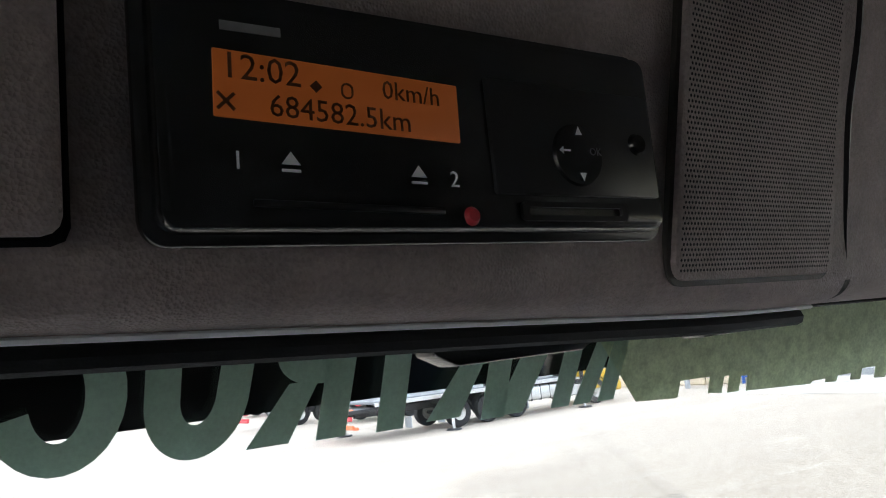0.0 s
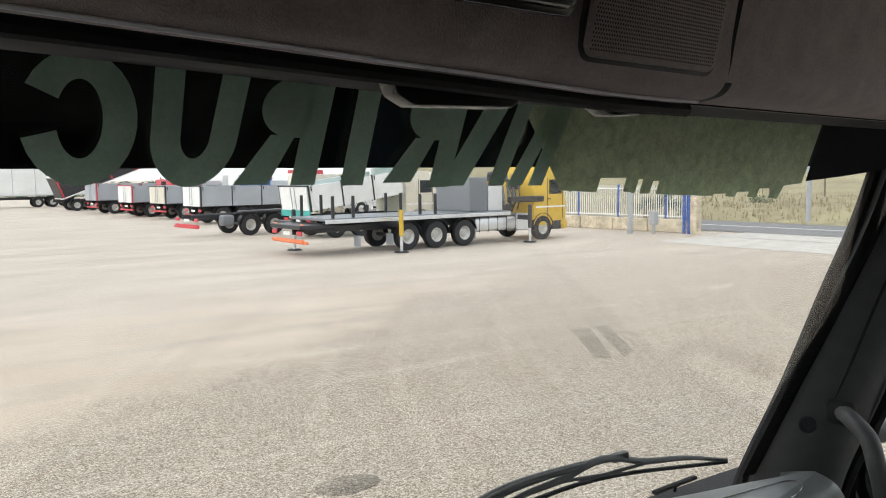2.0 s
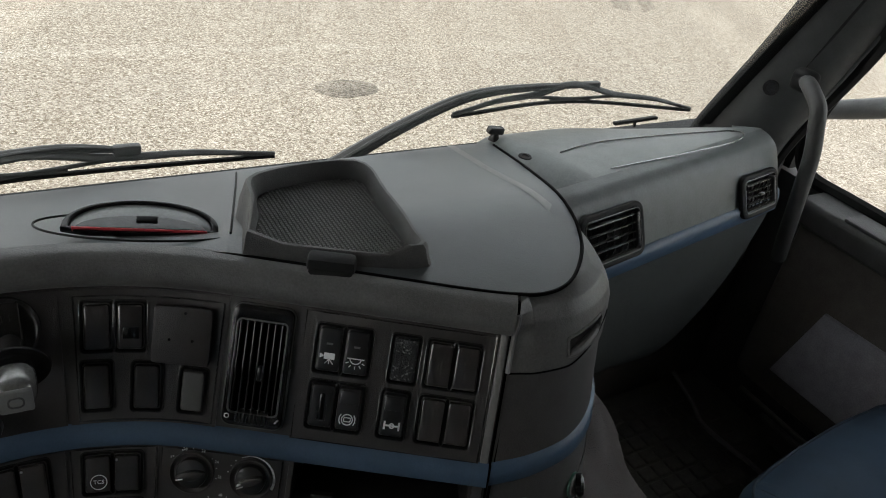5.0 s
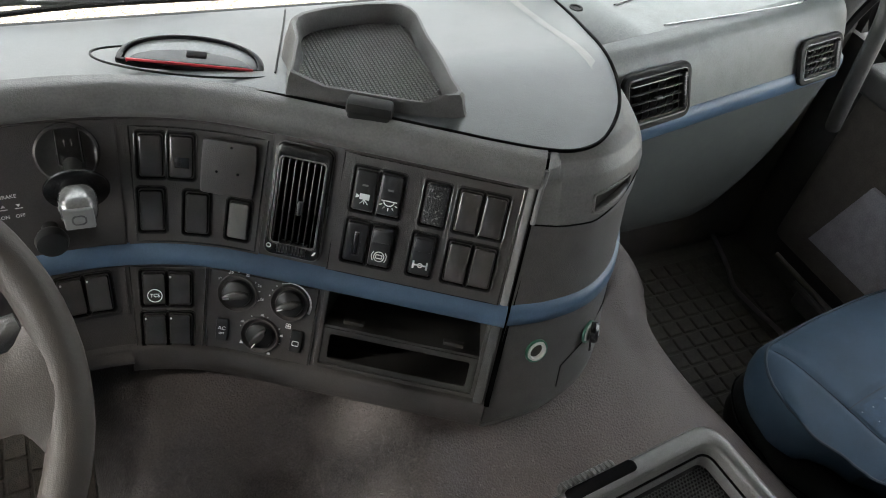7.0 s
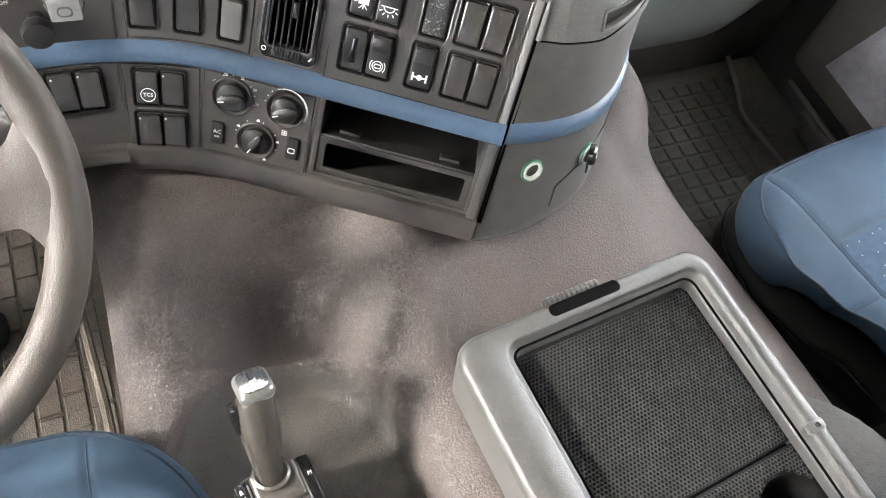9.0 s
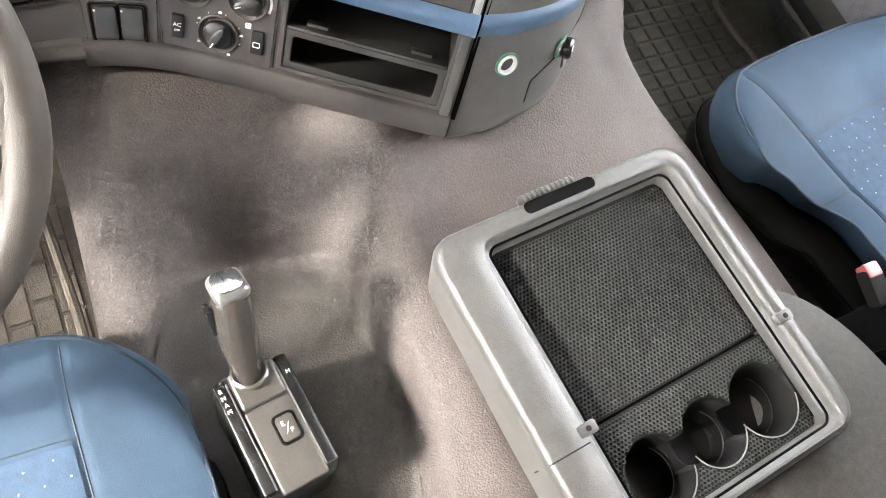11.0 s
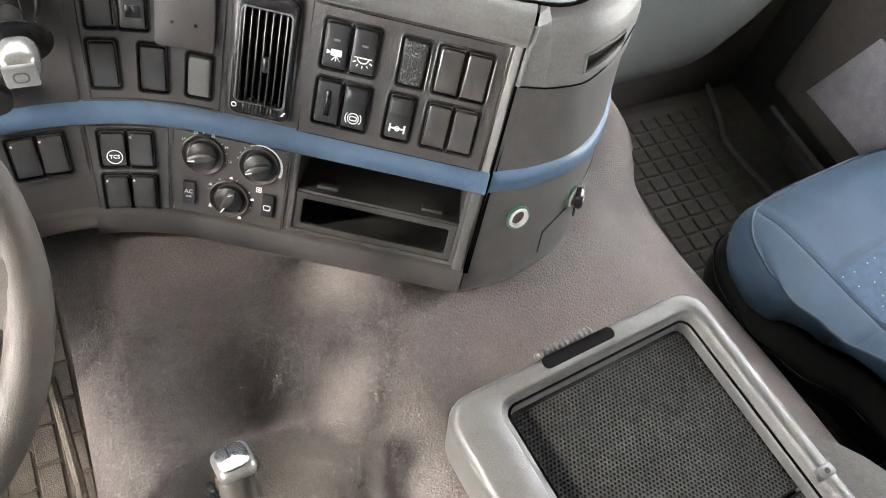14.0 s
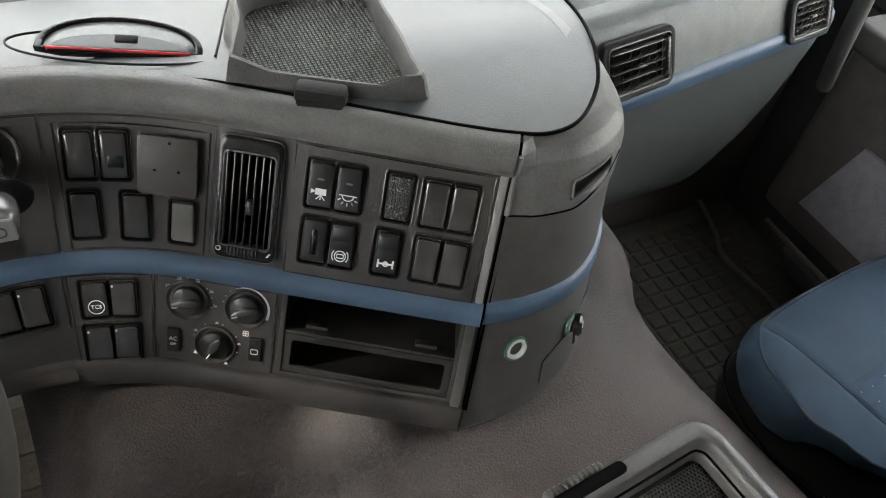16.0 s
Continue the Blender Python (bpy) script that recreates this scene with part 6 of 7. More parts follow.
part("sill_strip", tube(smooth_line([(1.183, 0.60, 1.60), (1.145, 0.505, 1.605), (1.116, 0.445, 1.607), (1.122, 0.36, 1.607), (1.13, 0.29, 1.607), (1.14, -0.2, 1.607)], 5), 0.005, 8), M["trim"], door, "dull metal sill strip")
swp = part("switch_panel", rbox(0.055, 0.16, 0.008, 0.004, Matrix.Translation((XR - 0.052, 0.33, 2.115))), M["dash"], door)
part("window_switch", rbox(0.030, 0.034, 0.008, 0.003, Matrix.Translation((XR - 0.052, 0.315, 2.121))), M["panel"], swp)
part("ash_box", rbox(0.045, 0.07, 0.012, 0.003, Matrix.Translation((XR - 0.05, 0.20, 2.115))), M["gloss"], door)
part("window_gasket", tube(smooth_line([(XR, 0.43, 2.72), (XR, 0.497, 2.50), (XR, 0.546, 2.337), (XR, 0.572, 2.254), (XR, 0.582, 2.19), (XR, 0.575, 2.145), (XR, 0.540, 2.118), (XR, 0.44, 2.116), (XR, 0.2, 2.116), (XR, -0.3, 2.116)], 5), 0.014, 8), M["black"], door)
part("gasket_fill", rbox(0.03, 0.06, 0.18, 0.0, Matrix.Translation((XR + 0.02, 0.625, 2.20))), M["black"], door)
pane2 = tagged(mesh_object("window_2", rbox(0.004, 0.90, 0.70, 0.0, Matrix.Translation((XR + 0.02, 0.13, 2.46))), M["glass"]), "passenger side window", "window", kind="structure")
pane2.visible_shadow = False
pane3 = tagged(mesh_object("window_3", rbox(0.004, 0.90, 0.70, 0.0, Matrix.Translation((XL - 0.02, 0.13, 2.46))), M["glass"]), "driver side window", "window", kind="structure")
pane3.visible_shadow = False

# ---- grab handle and pillar cap ----
gh = thing("grab_handle", "black grab handle on the windscreen pillar", "handle", (1.10, 0.46, 2.2))
part("bar", tube([Vector(p) - Vector((1.10, 0.46, 2.2)) for p in smooth_line([(1.135, 0.545, 2.318), (1.11, 0.515, 2.316), (1.095, 0.483, 2.300), (1.089, 0.468, 2.27), (1.090, 0.456, 2.225), (1.094, 0.450, 2.15), (1.102, 0.448, 2.08), (1.125, 0.455, 2.02)], 6)], 0.0135, 12), M["dash"], gh)
part("upper_foot", rbox(0.03, 0.045, 0.04, 0.012, Matrix.Translation((0.040, 0.092, 0.116)), seg=3), M["black"], gh)
cp = part("pillar_cap", lathe([(0, 0.001), (0.008, 0.001), (0.0095, 0.003), (0.0125, 0.003), (0.0135, 0.0)], 24), M["gloss"], right_pillar, "round black screw cap")
cp.matrix_basis = look((1.112, 0.590, 2.290), (-0.2, -0.3, 2.6)) @ Matrix.Rotation(math.pi, 4, "Y")

# ---- mirror arm, wipers outside ----
ma = thing("mirror_arm", "dark grey mirror arm outside the passenger window", "mirror arm", (1.45, 0.60, 2.22))
part("arm", tube([(-0.12, 0.09, -0.035), (0.0, 0.0, 0.0), (0.10, -0.10, 0.045), (0.22, -0.20, 0.10)], [0.016, 0.021, 0.024, 0.026], 12), M["dash"], ma)


def wiper(name, blade, arm):
    w = thing(name, "black windscreen wiper with a sprung blade", "wiper", blade[0], group="windscreen wipers")
    o = Vector(blade[0])
    pts = [Vector(p) - o for p in smooth_line(blade, 6)]
    part("rubber_blade", tube(pts, 0.0036, 8), M["black"], w)
    up = Vector((0, -0.004, 0.020))
    mid = len(pts) // 2
    fr = [pts[int(len(pts) * f)] + up * k for f, k in ((0.06, 0.1), (0.22, 0.8), (0.36, 0.9), (0.5, 1.7), (0.64, 0.9), (0.78, 0.8), (0.93, 0.1))]
    part("blade_frame", tube(smooth_line(fr, 4), [0.0030 + 0.0032 * math.sin(math.pi * i / 24) for i in range(25)], 8, flat=0.7), M["dash"], w)
    for f in (0.25, 0.74):
        i = int(len(pts) * f)
        part("yoke", tube(smooth_line([pts[max(0, i - 4)] + up * 0.2, pts[i] + up * 0.9, pts[min(len(pts) - 1, i + 4)] + up * 0.2], 3), 0.0030, 6), M["dash"], w)
    apts = [Vector(p) - o for p in smooth_line(arm, 5)]
    arm_r = [0.0045 + 0.0085 * i / (len(apts) - 1) for i in range(len(apts))]
    part("arm", tube(apts, arm_r, 8, flat=0.7), M["dash"], w)
    part("arm_ridge", tube([p + Vector((0, -0.55 * r, 0.45 * r)) for p, r in zip(apts, arm_r)], [0.32 * r for r in arm_r], 6), M["dash"], w)
    part("hook", rbox(0.034, 0.012, 0.014, 0.003, Matrix.Translation(apts[0])), M["dash"], w)
    return w


wiper("wiper", [(0.567, 0.745, 2.213), (0.80, 0.745, 2.222), (1.107, 0.740, 2.185)], [(0.84, 0.742, 2.250), (0.72, 0.742, 2.254), (0.591, 0.742, 2.246), (0.47, 0.745, 2.200), (0.36, 0.75, 2.140)])
wiper("wiper", [(-0.30, 0.745, 2.160), (-0.04, 0.745, 2.180), (0.275, 0.740, 2.179)], [(0.08, 0.742, 2.208), (-0.02, 0.742, 2.216), (-0.20, 0.745, 2.19), (-0.45, 0.75, 2.12)])
ts = thing("cowl_sensor", "thin black washer jet at the windscreen edge", "washer jet", (0.965, 0.735, 2.165))
part("stem", cyl(0.003, 0.003, 0.012, 8), M["black"], ts)
part("bar", rbox(0.105, 0.010, 0.006, 0.002, Matrix.Translation((0, 0, 0.012)) @ Matrix.Rotation(radians(-2), 4, "Y")), M["black"], ts)

# ---- header over the windscreen ----
hd = thing("overhead_console", "brown grey textured overhead console with compartments", "overhead console", (0.2, 0.25, 2.8))
HI = Matrix.Translation((-0.2, -0.25, -2.8))


def head_y(x):
    return 0.212 + 0.10 * x


def head_tilt(x):
    return 0.034 * max(0.0, 0.36 - max(x, -0.5))


def head_sheet(prof, x0, x1, name, mat, label=""):
    bm = sheet(lambda x, k: Vector((x, head_y(x) + prof[int(k)][0], prof[int(k)][1] + head_tilt(x))), span(x0, x1, 40), range(len(prof)))
    return part(name, bm, mat, hd, label, m=HI)


face = round_prof([(-0.05, 3.02), (-0.03, 2.92), (-0.012, 2.86), (0.0, 2.80), (0.003, 2.772), (0.010, 2.7585), (0.024, 2.7535), (0.05, 2.752)], 6)
head_sheet(face, -0.98, 0.450, "front_face", M["head"])
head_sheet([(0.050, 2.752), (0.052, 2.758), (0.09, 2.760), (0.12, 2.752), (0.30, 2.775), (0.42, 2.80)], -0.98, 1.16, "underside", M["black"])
head_sheet(round_prof([(-0.05, 3.02), (-0.03, 2.92), (-0.012, 2.86), (0.002, 2.80), (0.008, 2.772), (0.018, 2.7595), (0.034, 2.7545), (0.06, 2.753)], 6), 0.458, 1.16, "side_compartment", M["head"])
head_sheet([(d + 0.006, z + 0.001) for d, z in face] + [(0.09, 2.754), (0.3, 2.78)], 0.440, 0.468, "compartment_gap", M["black"])
# added black tube stands in for the dark gap below the edge
part("lower_gap_bar", tube([HI @ Vector((x, head_y(x) + 0.040, 2.7462 + head_tilt(x))) for x in span(-0.98, 0.448, 40)], 0.0050, 8), M["black"], hd, "black bar standing in for the dark gap under the header")
# white tube paints the daylight glint along the padded edge
part("bright_edge", tube([HI @ Vector((x, head_y(x) + 0.0290, 2.7515 + head_tilt(x))) for x in span(-0.98, 0.448, 40)], 0.0013, 6), M["white"], hd, "white line painted for the sky glint on the header edge")
# raised rib and the pocket beside it
part("upright_rib", rbox(0.010, 0.012, 0.30, 0.005, HI @ Matrix.Translation((0.0405, head_y(0.04) - 0.002, 2.92)) @ Matrix.Rotation(radians(6), 4, "X"), seg=3), M["head"], hd)
part("lid_gap", rbox(0.3635, 0.010, 0.2635, 0.006, HI @ Matrix.Translation((-0.149, head_y(-0.1) - 0.0005, 2.917)) @ Matrix.Rotation(radians(5), 4, "X"), seg=2), M["void"], hd)
part("pocket_lid", rbox(0.36, 0.012, 0.26, 0.008, HI @ Matrix.Translation((-0.149, head_y(-0.1) - 0.003, 2.917)) @ Matrix.Rotation(radians(5), 4, "X"), seg=3), M["head"], hd)
part("upper_panel", rbox(0.21, 0.010, 0.14, 0.004, HI @ Matrix.Translation((0.150, head_y(0.15) - 0.012, 2.935)) @ Matrix.Rotation(radians(12), 4, "X"), seg=2), M["head"], hd)
part("upright_rib", rbox(0.008, 0.012, 0.30, 0.004, HI @ Matrix.Translation((0.268, head_y(0.27) - 0.004, 2.92)) @ Matrix.Rotation(radians(6), 4, "X"), seg=3), M["head"], hd)
for x, w in ((0.235, 0.105), (0.385, 0.06)):
    hk = thing("visor_hook", "black sun visor catch under the header", "catch", (x, 0.312 + 0.04 * (x - 0.23), 2.75))
    part("catch", prism([(-w / 2, 0.006), (-w / 2 + 0.004, -0.004), (-w / 2 + 0.016, -0.010), (w / 2 - 0.014, -0.009), (w / 2, 0.0), (w / 2, 0.008)], 0.018, Matrix.Rotation(radians(90), 4, "X"), r=0.002), M["gloss"], hk)

# loudspeaker grille; flat black hexagons paint its dark holes
sp = new("loudspeaker_grille")
tagged(sp, "dark perforated loudspeaker grille in the overhead console", "loudspeaker")
sp.matrix_basis = Matrix.Translation((0.359, head_y(0.359) - 0.026, 2.906)) @ Matrix.Rotation(math.atan(0.1), 4, "Z") @ Matrix.Rotation(radians(103), 4, "X")
part("panel", prism(rounded(0.141, 0.280, 0.009), 0.006, r=0.002), M["head"], sp)
part("shadow_gap", ring_plate(rounded(0.147, 0.286, 0.012), rounded(0.140, 0.279, 0.009), 0.003), M["wheelskin"], sp)
vs, fs = [], []
for j in range(84):
    for i in range(53):
        cx, cy = -0.0665 + 0.0025 * (i + 0.5 * (j % 2)), -0.135 + 0.00245 * j
        k0 = len(vs)
        vs += [(cx + 0.0008 * math.cos(radians(60 * a)), cy + 0.0008 * math.sin(radians(60 * a)), 0.0061) for a in range(6)]
        fs.append(tuple(range(k0, k0 + 6)))
me = bpy.data.meshes.new("perforation")
me.from_pydata(vs, [], fs)
me.materials.append(M["black"])
pf = new("perforation", me)
pf.parent = sp
pf["kind"] = "stuff"

# ---- tachograph ----
tg = new("tachograph")
tagged(tg, "black digital tachograph with a lit amber display", "tachograph")
tg.matrix_basis = Matrix.Translation((0.1515, 0.206, 2.818)) @ Matrix.Rotation(math.atan(0.05), 4, "Z") @ Matrix.Rotation(radians(90), 4, "X")
part("bezel", prism(rounded(0.206, 0.079, 0.008), 0.003, Matrix.Translation((0, 0.005, -0.006)), r=0.001), M["gloss"], tg)
part("body", prism(rounded(0.198, 0.072, 0.006), 0.010, Matrix.Translation((0, 0.005, -0.006)), r=0.003), M["gloss"], tg)
DM = Matrix.Translation((0, -0.0040, 0)) @ Matrix.Rotation(radians(-2.0), 4, "Z")
RM = Matrix.Translation((0, -0.0037, 0)) @ Matrix.Rotation(radians(-1.6), 4, "Z")
dsp = part("display", rbox(0.084, 0.0205, 0.002, 0.0005, DM @ Matrix.Translation((-0.0410, 0.0130, 0.0036))), M["amber"], tg, "lit amber display")
tx = lettering("12:02", 0.0112, DM @ Matrix.Translation((-0.0685, 0.0180, 0.0048)), 0.0001)
tx = lettering("0km/h", 0.0088, DM @ Matrix.Translation((-0.0175, 0.0175, 0.0048)), 0.0001, tx)
tx = lettering("684582.5km", 0.0098, DM @ Matrix.Translation((-0.0425, 0.0075, 0.0048)), 0.0001, tx)
tx = prism([(-0.0535, 0.0155), (-0.0515, 0.0135), (-0.0495, 0.0155), (-0.0515, 0.0175)], 0.0003, DM @ Matrix.Translation((0, 0, 0.0047)), bm=tx)
tx = ring_plate(rounded(0.0042, 0.0052, 0.002), rounded(0.003, 0.004, 0.0014), 0.0003, DM @ Matrix.Translation((-0.041, 0.0155, 0.0047)), tx)
for a in (45, -45):
    tx = rbox(0.007, 0.001, 0.0003, 0.0, DM @ Matrix.Translation((-0.0795, 0.0075, 0.0048)) @ Matrix.Rotation(radians(a), 4, "Z"), bm=tx)
part("display_text", tx, M["ink"], dsp, "dark segment characters", smooth=False)
part("slot_number", lettering("1", 0.0078, RM @ Matrix.Translation((-0.0765, -0.0095, 0.0042)), 0.0001), M["white"], tg, "white printed mark", smooth=False)
part("slot_number", lettering("2", 0.0078, RM @ Matrix.Translation((-0.0025, -0.0105, 0.0042)), 0.0001), M["white"], tg, "white printed mark", smooth=False)
for x, y in ((-0.0605, -0.0095), (-0.0165, -0.0105)):
    mk = prism([(x - 0.003, y), (x + 0.003, y), (x, y + 0.004)], 0.0002, RM @ Matrix.Translation((0, 0, 0.0042)))
    part("eject_mark", rbox(0.006, 0.0009, 0.0002, 0.0, RM @ Matrix.Translation((x, y - 0.0018, 0.0043)), bm=mk), M["white"], tg, "white printed mark", smooth=False)
for x, y, r in ((0.053, 0.0055, 0), (0.053, -0.0115, 180)):
    part("arrow_mark", prism([(-0.0016, -0.0012), (0.0016, -0.0012), (0, 0.002)], 0.0002, Matrix.Translation((x, y, 0.0076)) @ Matrix.Rotation(radians(r), 4, "Z")), M["white"], tg, "white printed mark", smooth=False)
mk = rbox(0.005, 0.0007, 0.0002, 0.0, Matrix.Translation((0.0455, -0.002, 0.0077)))
part("back_mark", prism([(-0.001, -0.0014), (0.001, 0.0), (-0.001, 0.0014)], 0.0002, Matrix.Translation((0.0435, -0.002, 0.0076)) @ Matrix.Rotation(math.pi, 4, "Z"), bm=mk), M["white"], tg, "white printed mark", smooth=False)
part("confirm_mark", lettering("OK", 0.0042, Matrix.Translation((0.0607, -0.002, 0.0076)), 0.0001), M["trim"], tg, "grey printed mark", smooth=False)
part("maker_badge", rbox(0.0185, 0.0028, 0.0005, 0.0, Matrix.Translation((-0.0702, 0.0293, 0.0042))), M["trim"], tg, "small pale grey badge")
part("paper_slot", rbox(0.065, 0.0022, 0.002, 0.0006, RM @ Matrix.Translation((-0.040, -0.0215, 0.0042))), M["switch"], tg)
part("status_light", lathe([(0, 0.0022), (0.0022, 0.0018), (0.0034, 0.0)], 20, RM @ Matrix.Translation((0.0035, -0.0225, 0.0038))), M["red"], tg, "round red button")
part("side_block", rbox(0.082, 0.042, 0.003, 0.001, Matrix.Translation((0.0545, 0.0025, 0.0040))), M["switch"], tg)
part("printer_slot", ring_plate(rounded(0.052, 0.007, 0.002), rounded(0.046, 0.003, 0.001), 0.002, Matrix.Translation((0.050, -0.0245, 0.0035))), M["switch"], tg)
part("key_pad", lathe([(0, 0.0026), (0.006, 0.003), (0.0115, 0.0024), (0.0125, 0.0)], 32, Matrix.Translation((0.053, -0.003, 0.0044))), M["gloss"], tg)
part("round_button", lathe([(0, 0.0035), (0.0035, 0.003), (0.005, 0.0)], 24, Matrix.Translation((0.0855, 0.003, 0.0044))), M["gloss"], tg)

# ---- sun strip: plain slanted shapes on the glass, and the black visor outside ----
visor = thing("sun_visor", "black outside sun visor over the windscreen", "sun visor", (0.13, 0.72, 2.76))
part("visor_blade", sheet(lambda x, z: Vector((x - 0.13, -0.035 * ((x - 0.13) / 1.2) ** 2, z)), span(-1.1, 1.40, 30), [-0.052, 0.0, 0.16], thick=0.006), M["visor"], visor)


def strip_shape(name, loops):
    """Flat vinyl on the glass from outlines in (x, z)."""
    b = bmesh.new()
    for outer in loops:
        b.faces.new([b.verts.new((x, glass_y(x, z) - 0.012, z)) for x, z in outer])
    for x in span(0.5, 1.2, 14):
        bmesh.ops.bisect_plane(b, geom=list(b.verts) + list(b.edges) + list(b.faces), plane_co=(x, 0, 0), plane_no=(1, 0, 0))
    for v in b.verts:
        v.co.y = glass_y(v.co.x, v.co.z) - 0.012
    bmesh.ops.triangulate(b, faces=b.faces)
    bmesh.ops.recalc_face_normals(b, faces=b.faces)
    bmesh.ops.solidify(b, geom=list(b.faces), thickness=0.0006)
    return part(name, b, M["green"], scr, "green vinyl sun strip shape")


ZT = 2.80
def bar(x0, x1, zb, slant, zt=ZT):
    k = slant * (zt - zb)
    return [(x0, zb), (x1, zb), (x1 + k, zt), (x0 + k, zt)]


def band(cx, cz, rx, rz, w, a0, a1, lean=0.12, n=24, tall=1.25):
    out = [(cx + rx * math.cos(radians(a)), cz + rz * math.sin(radians(a))) for a in span(a0, a1, n)]
    inn = [(cx + (rx - w) * math.cos(radians(a)), cz + (rz - w * tall) * math.sin(radians(a))) for a in span(a1, a0, n)]
    return [(x + lean * (z - 2.70), z) for x, z in out + inn]


# a ring piece, a cup piece, and slanted bars with half discs
strip_shape("strip_shape", [band(0.049, 2.744, 0.043, 0.052, 0.026, -163, 151, 0.02, tall=0.83)])
strip_shape("strip_shape", [band(0.1355, 2.734, 0.0365, 0.044, 0.024, -180, 0, tall=1.0), bar(0.1031, 0.1271, 2.734, 0.06), bar(0.1521, 0.1761, 2.734, 0.18)])
for dx in (0.0, 0.151):
    strip_shape("strip_shape", [bar(0.227 + dx, 0.251 + dx, 2.690 - 0.03 * dx, 0.16, 2.790), [(0.173 + dx, 2.691), (0.205 + dx, 2.691), (0.229 + dx, 2.735), (0.206 + dx, 2.735)],
                                [(x + 0.10 * (z - 2.70) + dx, z) for x, z in [(0.236, 2.733), (0.240, 2.785)] + [(0.221 + 0.030 * math.cos(radians(a)), 2.759 + 0.026 * math.sin(radians(a))) for a in span(90, 270, 14)]]])
strip_shape("strip_shape", [bar(0.278, 0.302, 2.689, 0.13, 2.790)])
for x0, w, sl in ((0.392, 0.030, 0.56), (0.454, 0.021, 0.30), (0.480, 0.021, 0.50), (0.510, 0.020, 0.34)):
    strip_shape("strip_shape", [bar(x0, x0 + w, 2.689 - 0.012 * (x0 - 0.2), sl)])
cut = [(0.465, 2.80), (0.56, 2.679), (0.612, 2.676)]
teeth = []
for x0, x1, rise in ((0.618, 0.663, 0.016), (0.684, 0.693, 0.017), (0.711, 0.723, 0.016), (0.836, 0.862, 0.003), (0.883, 0.909, 0.007), (0.928, 0.954, 0.013)):
    zb = 2.676 - 0.048 * (x0 - 0.63)
    teeth += [(x0, zb), (x0 + 0.003, zb + rise), (x1 + 0.002, zb + rise), (x1, zb - 0.001)]
teeth += [(0.974, 2.659), (0.981, 2.678), (1.018, 2.681), (1.035, 2.80)]
block = strip_shape("strip_block", [cut + teeth])
block.data.materials[0] = M["block"]
block["label"] = "speckled green strip, lightened for daylight through it"
# added black sheet on the glass stands in for the visor's dark end
end_piece = strip_shape("visor_end_sheet", [[(1.026, 2.684), (1.10, 2.690), (1.19, 2.700), (1.25, 2.80), (1.038, 2.80)]])
end_piece.data.materials[0] = M["visor"]
end_piece["label"] = "black sheet standing in for the dark visor end"


# ---- the yard: trucks, fence, road and hill ----
def paint(name, col, rough=0.4):
    return material(name, col, rough, var=0.10, scale=3, wear=0.8)


P = {"white": paint("white_paint", (0.74, 0.74, 0.72)), "grey": paint("grey_panel", (0.34, 0.36, 0.38)), "red": paint("red_paint", (0.50, 0.04, 0.05)),
     "yellow": paint("yellow_paint", (0.58, 0.38, 0.04)), "blue": paint("blue_paint", (0.03, 0.10, 0.38)), "teal": paint("teal_paint", (0.05, 0.34, 0.31)),
     "black": paint("black_paint", (0.02, 0.02, 0.022)), "steel": paint("grey_steel", (0.17, 0.18, 0.19)), "orange": paint("orange_paint", (0.75, 0.20, 0.08)),
     "cream": paint("cream_paint", (0.62, 0.58, 0.48)), "alu": material("aluminium", (0.62, 0.63, 0.64), 0.35, metal=0.8, var=0.08)}
M["tyre"] = material("tyre_rubber", (0.022, 0.022, 0.023), 0.85)
M["rim"] = material("wheel_rim", (0.45, 0.44, 0.41), 0.45, metal=0.4)
M["pane"] = material("dark_window", (0.02, 0.025, 0.03), 0.1)
M["plate"] = material("number_plate", (0.75, 0.75, 0.70), 0.4)

tyre_bm = lathe([(0.27, -0.14), (0.42, -0.15), (0.49, -0.13), (0.505, -0.08), (0.505, 0.08), (0.49, 0.13), (0.42, 0.15), (0.27, 0.14)], 28)
tyre_ob = mesh_object("tyre", tyre_bm, M["tyre"])
rim_bm = lathe([(0.0, 0.06), (0.08, 0.07), (0.10, 0.05), (0.17, 0.03), (0.24, 0.10), (0.275, 0.12), (0.28, 0.0), (0.28, -0.12), (0.0, -0.12)], 24)
rim_ob = mesh_object("rim", rim_bm, M["rim"])
TYRE, RIM_ME = tyre_ob.data, rim_ob.data
bpy.data.objects.remove(tyre_ob)
bpy.data.objects.remove(rim_ob)


def add_wheel(parent, x, y, flip):
    """A road wheel: a tyre with its rim as a sub-part."""
    t = new("wheel", TYRE)
    t.parent = parent
    t.matrix_basis = Matrix.Translation((x, y, 0.505)) @ Matrix.Rotation(radians(90 if flip else -90), 4, "X")
    r = new("rim", RIM_ME)
    r.parent = t
    return t


def bx(sx, sy, sz, x, y, z, r=0.02, m=Matrix()):
    return rbox(sx, sy, sz, r, Matrix.Translation((x, y, z)) @ m, seg=1)


def truck(name, label, place, heading, category="truck"):
    t = new(name)
    tagged(t, label, category)
    t.matrix_basis = Matrix.Translation(place) @ Matrix.Rotation(radians(heading), 4, "Z")
    return t


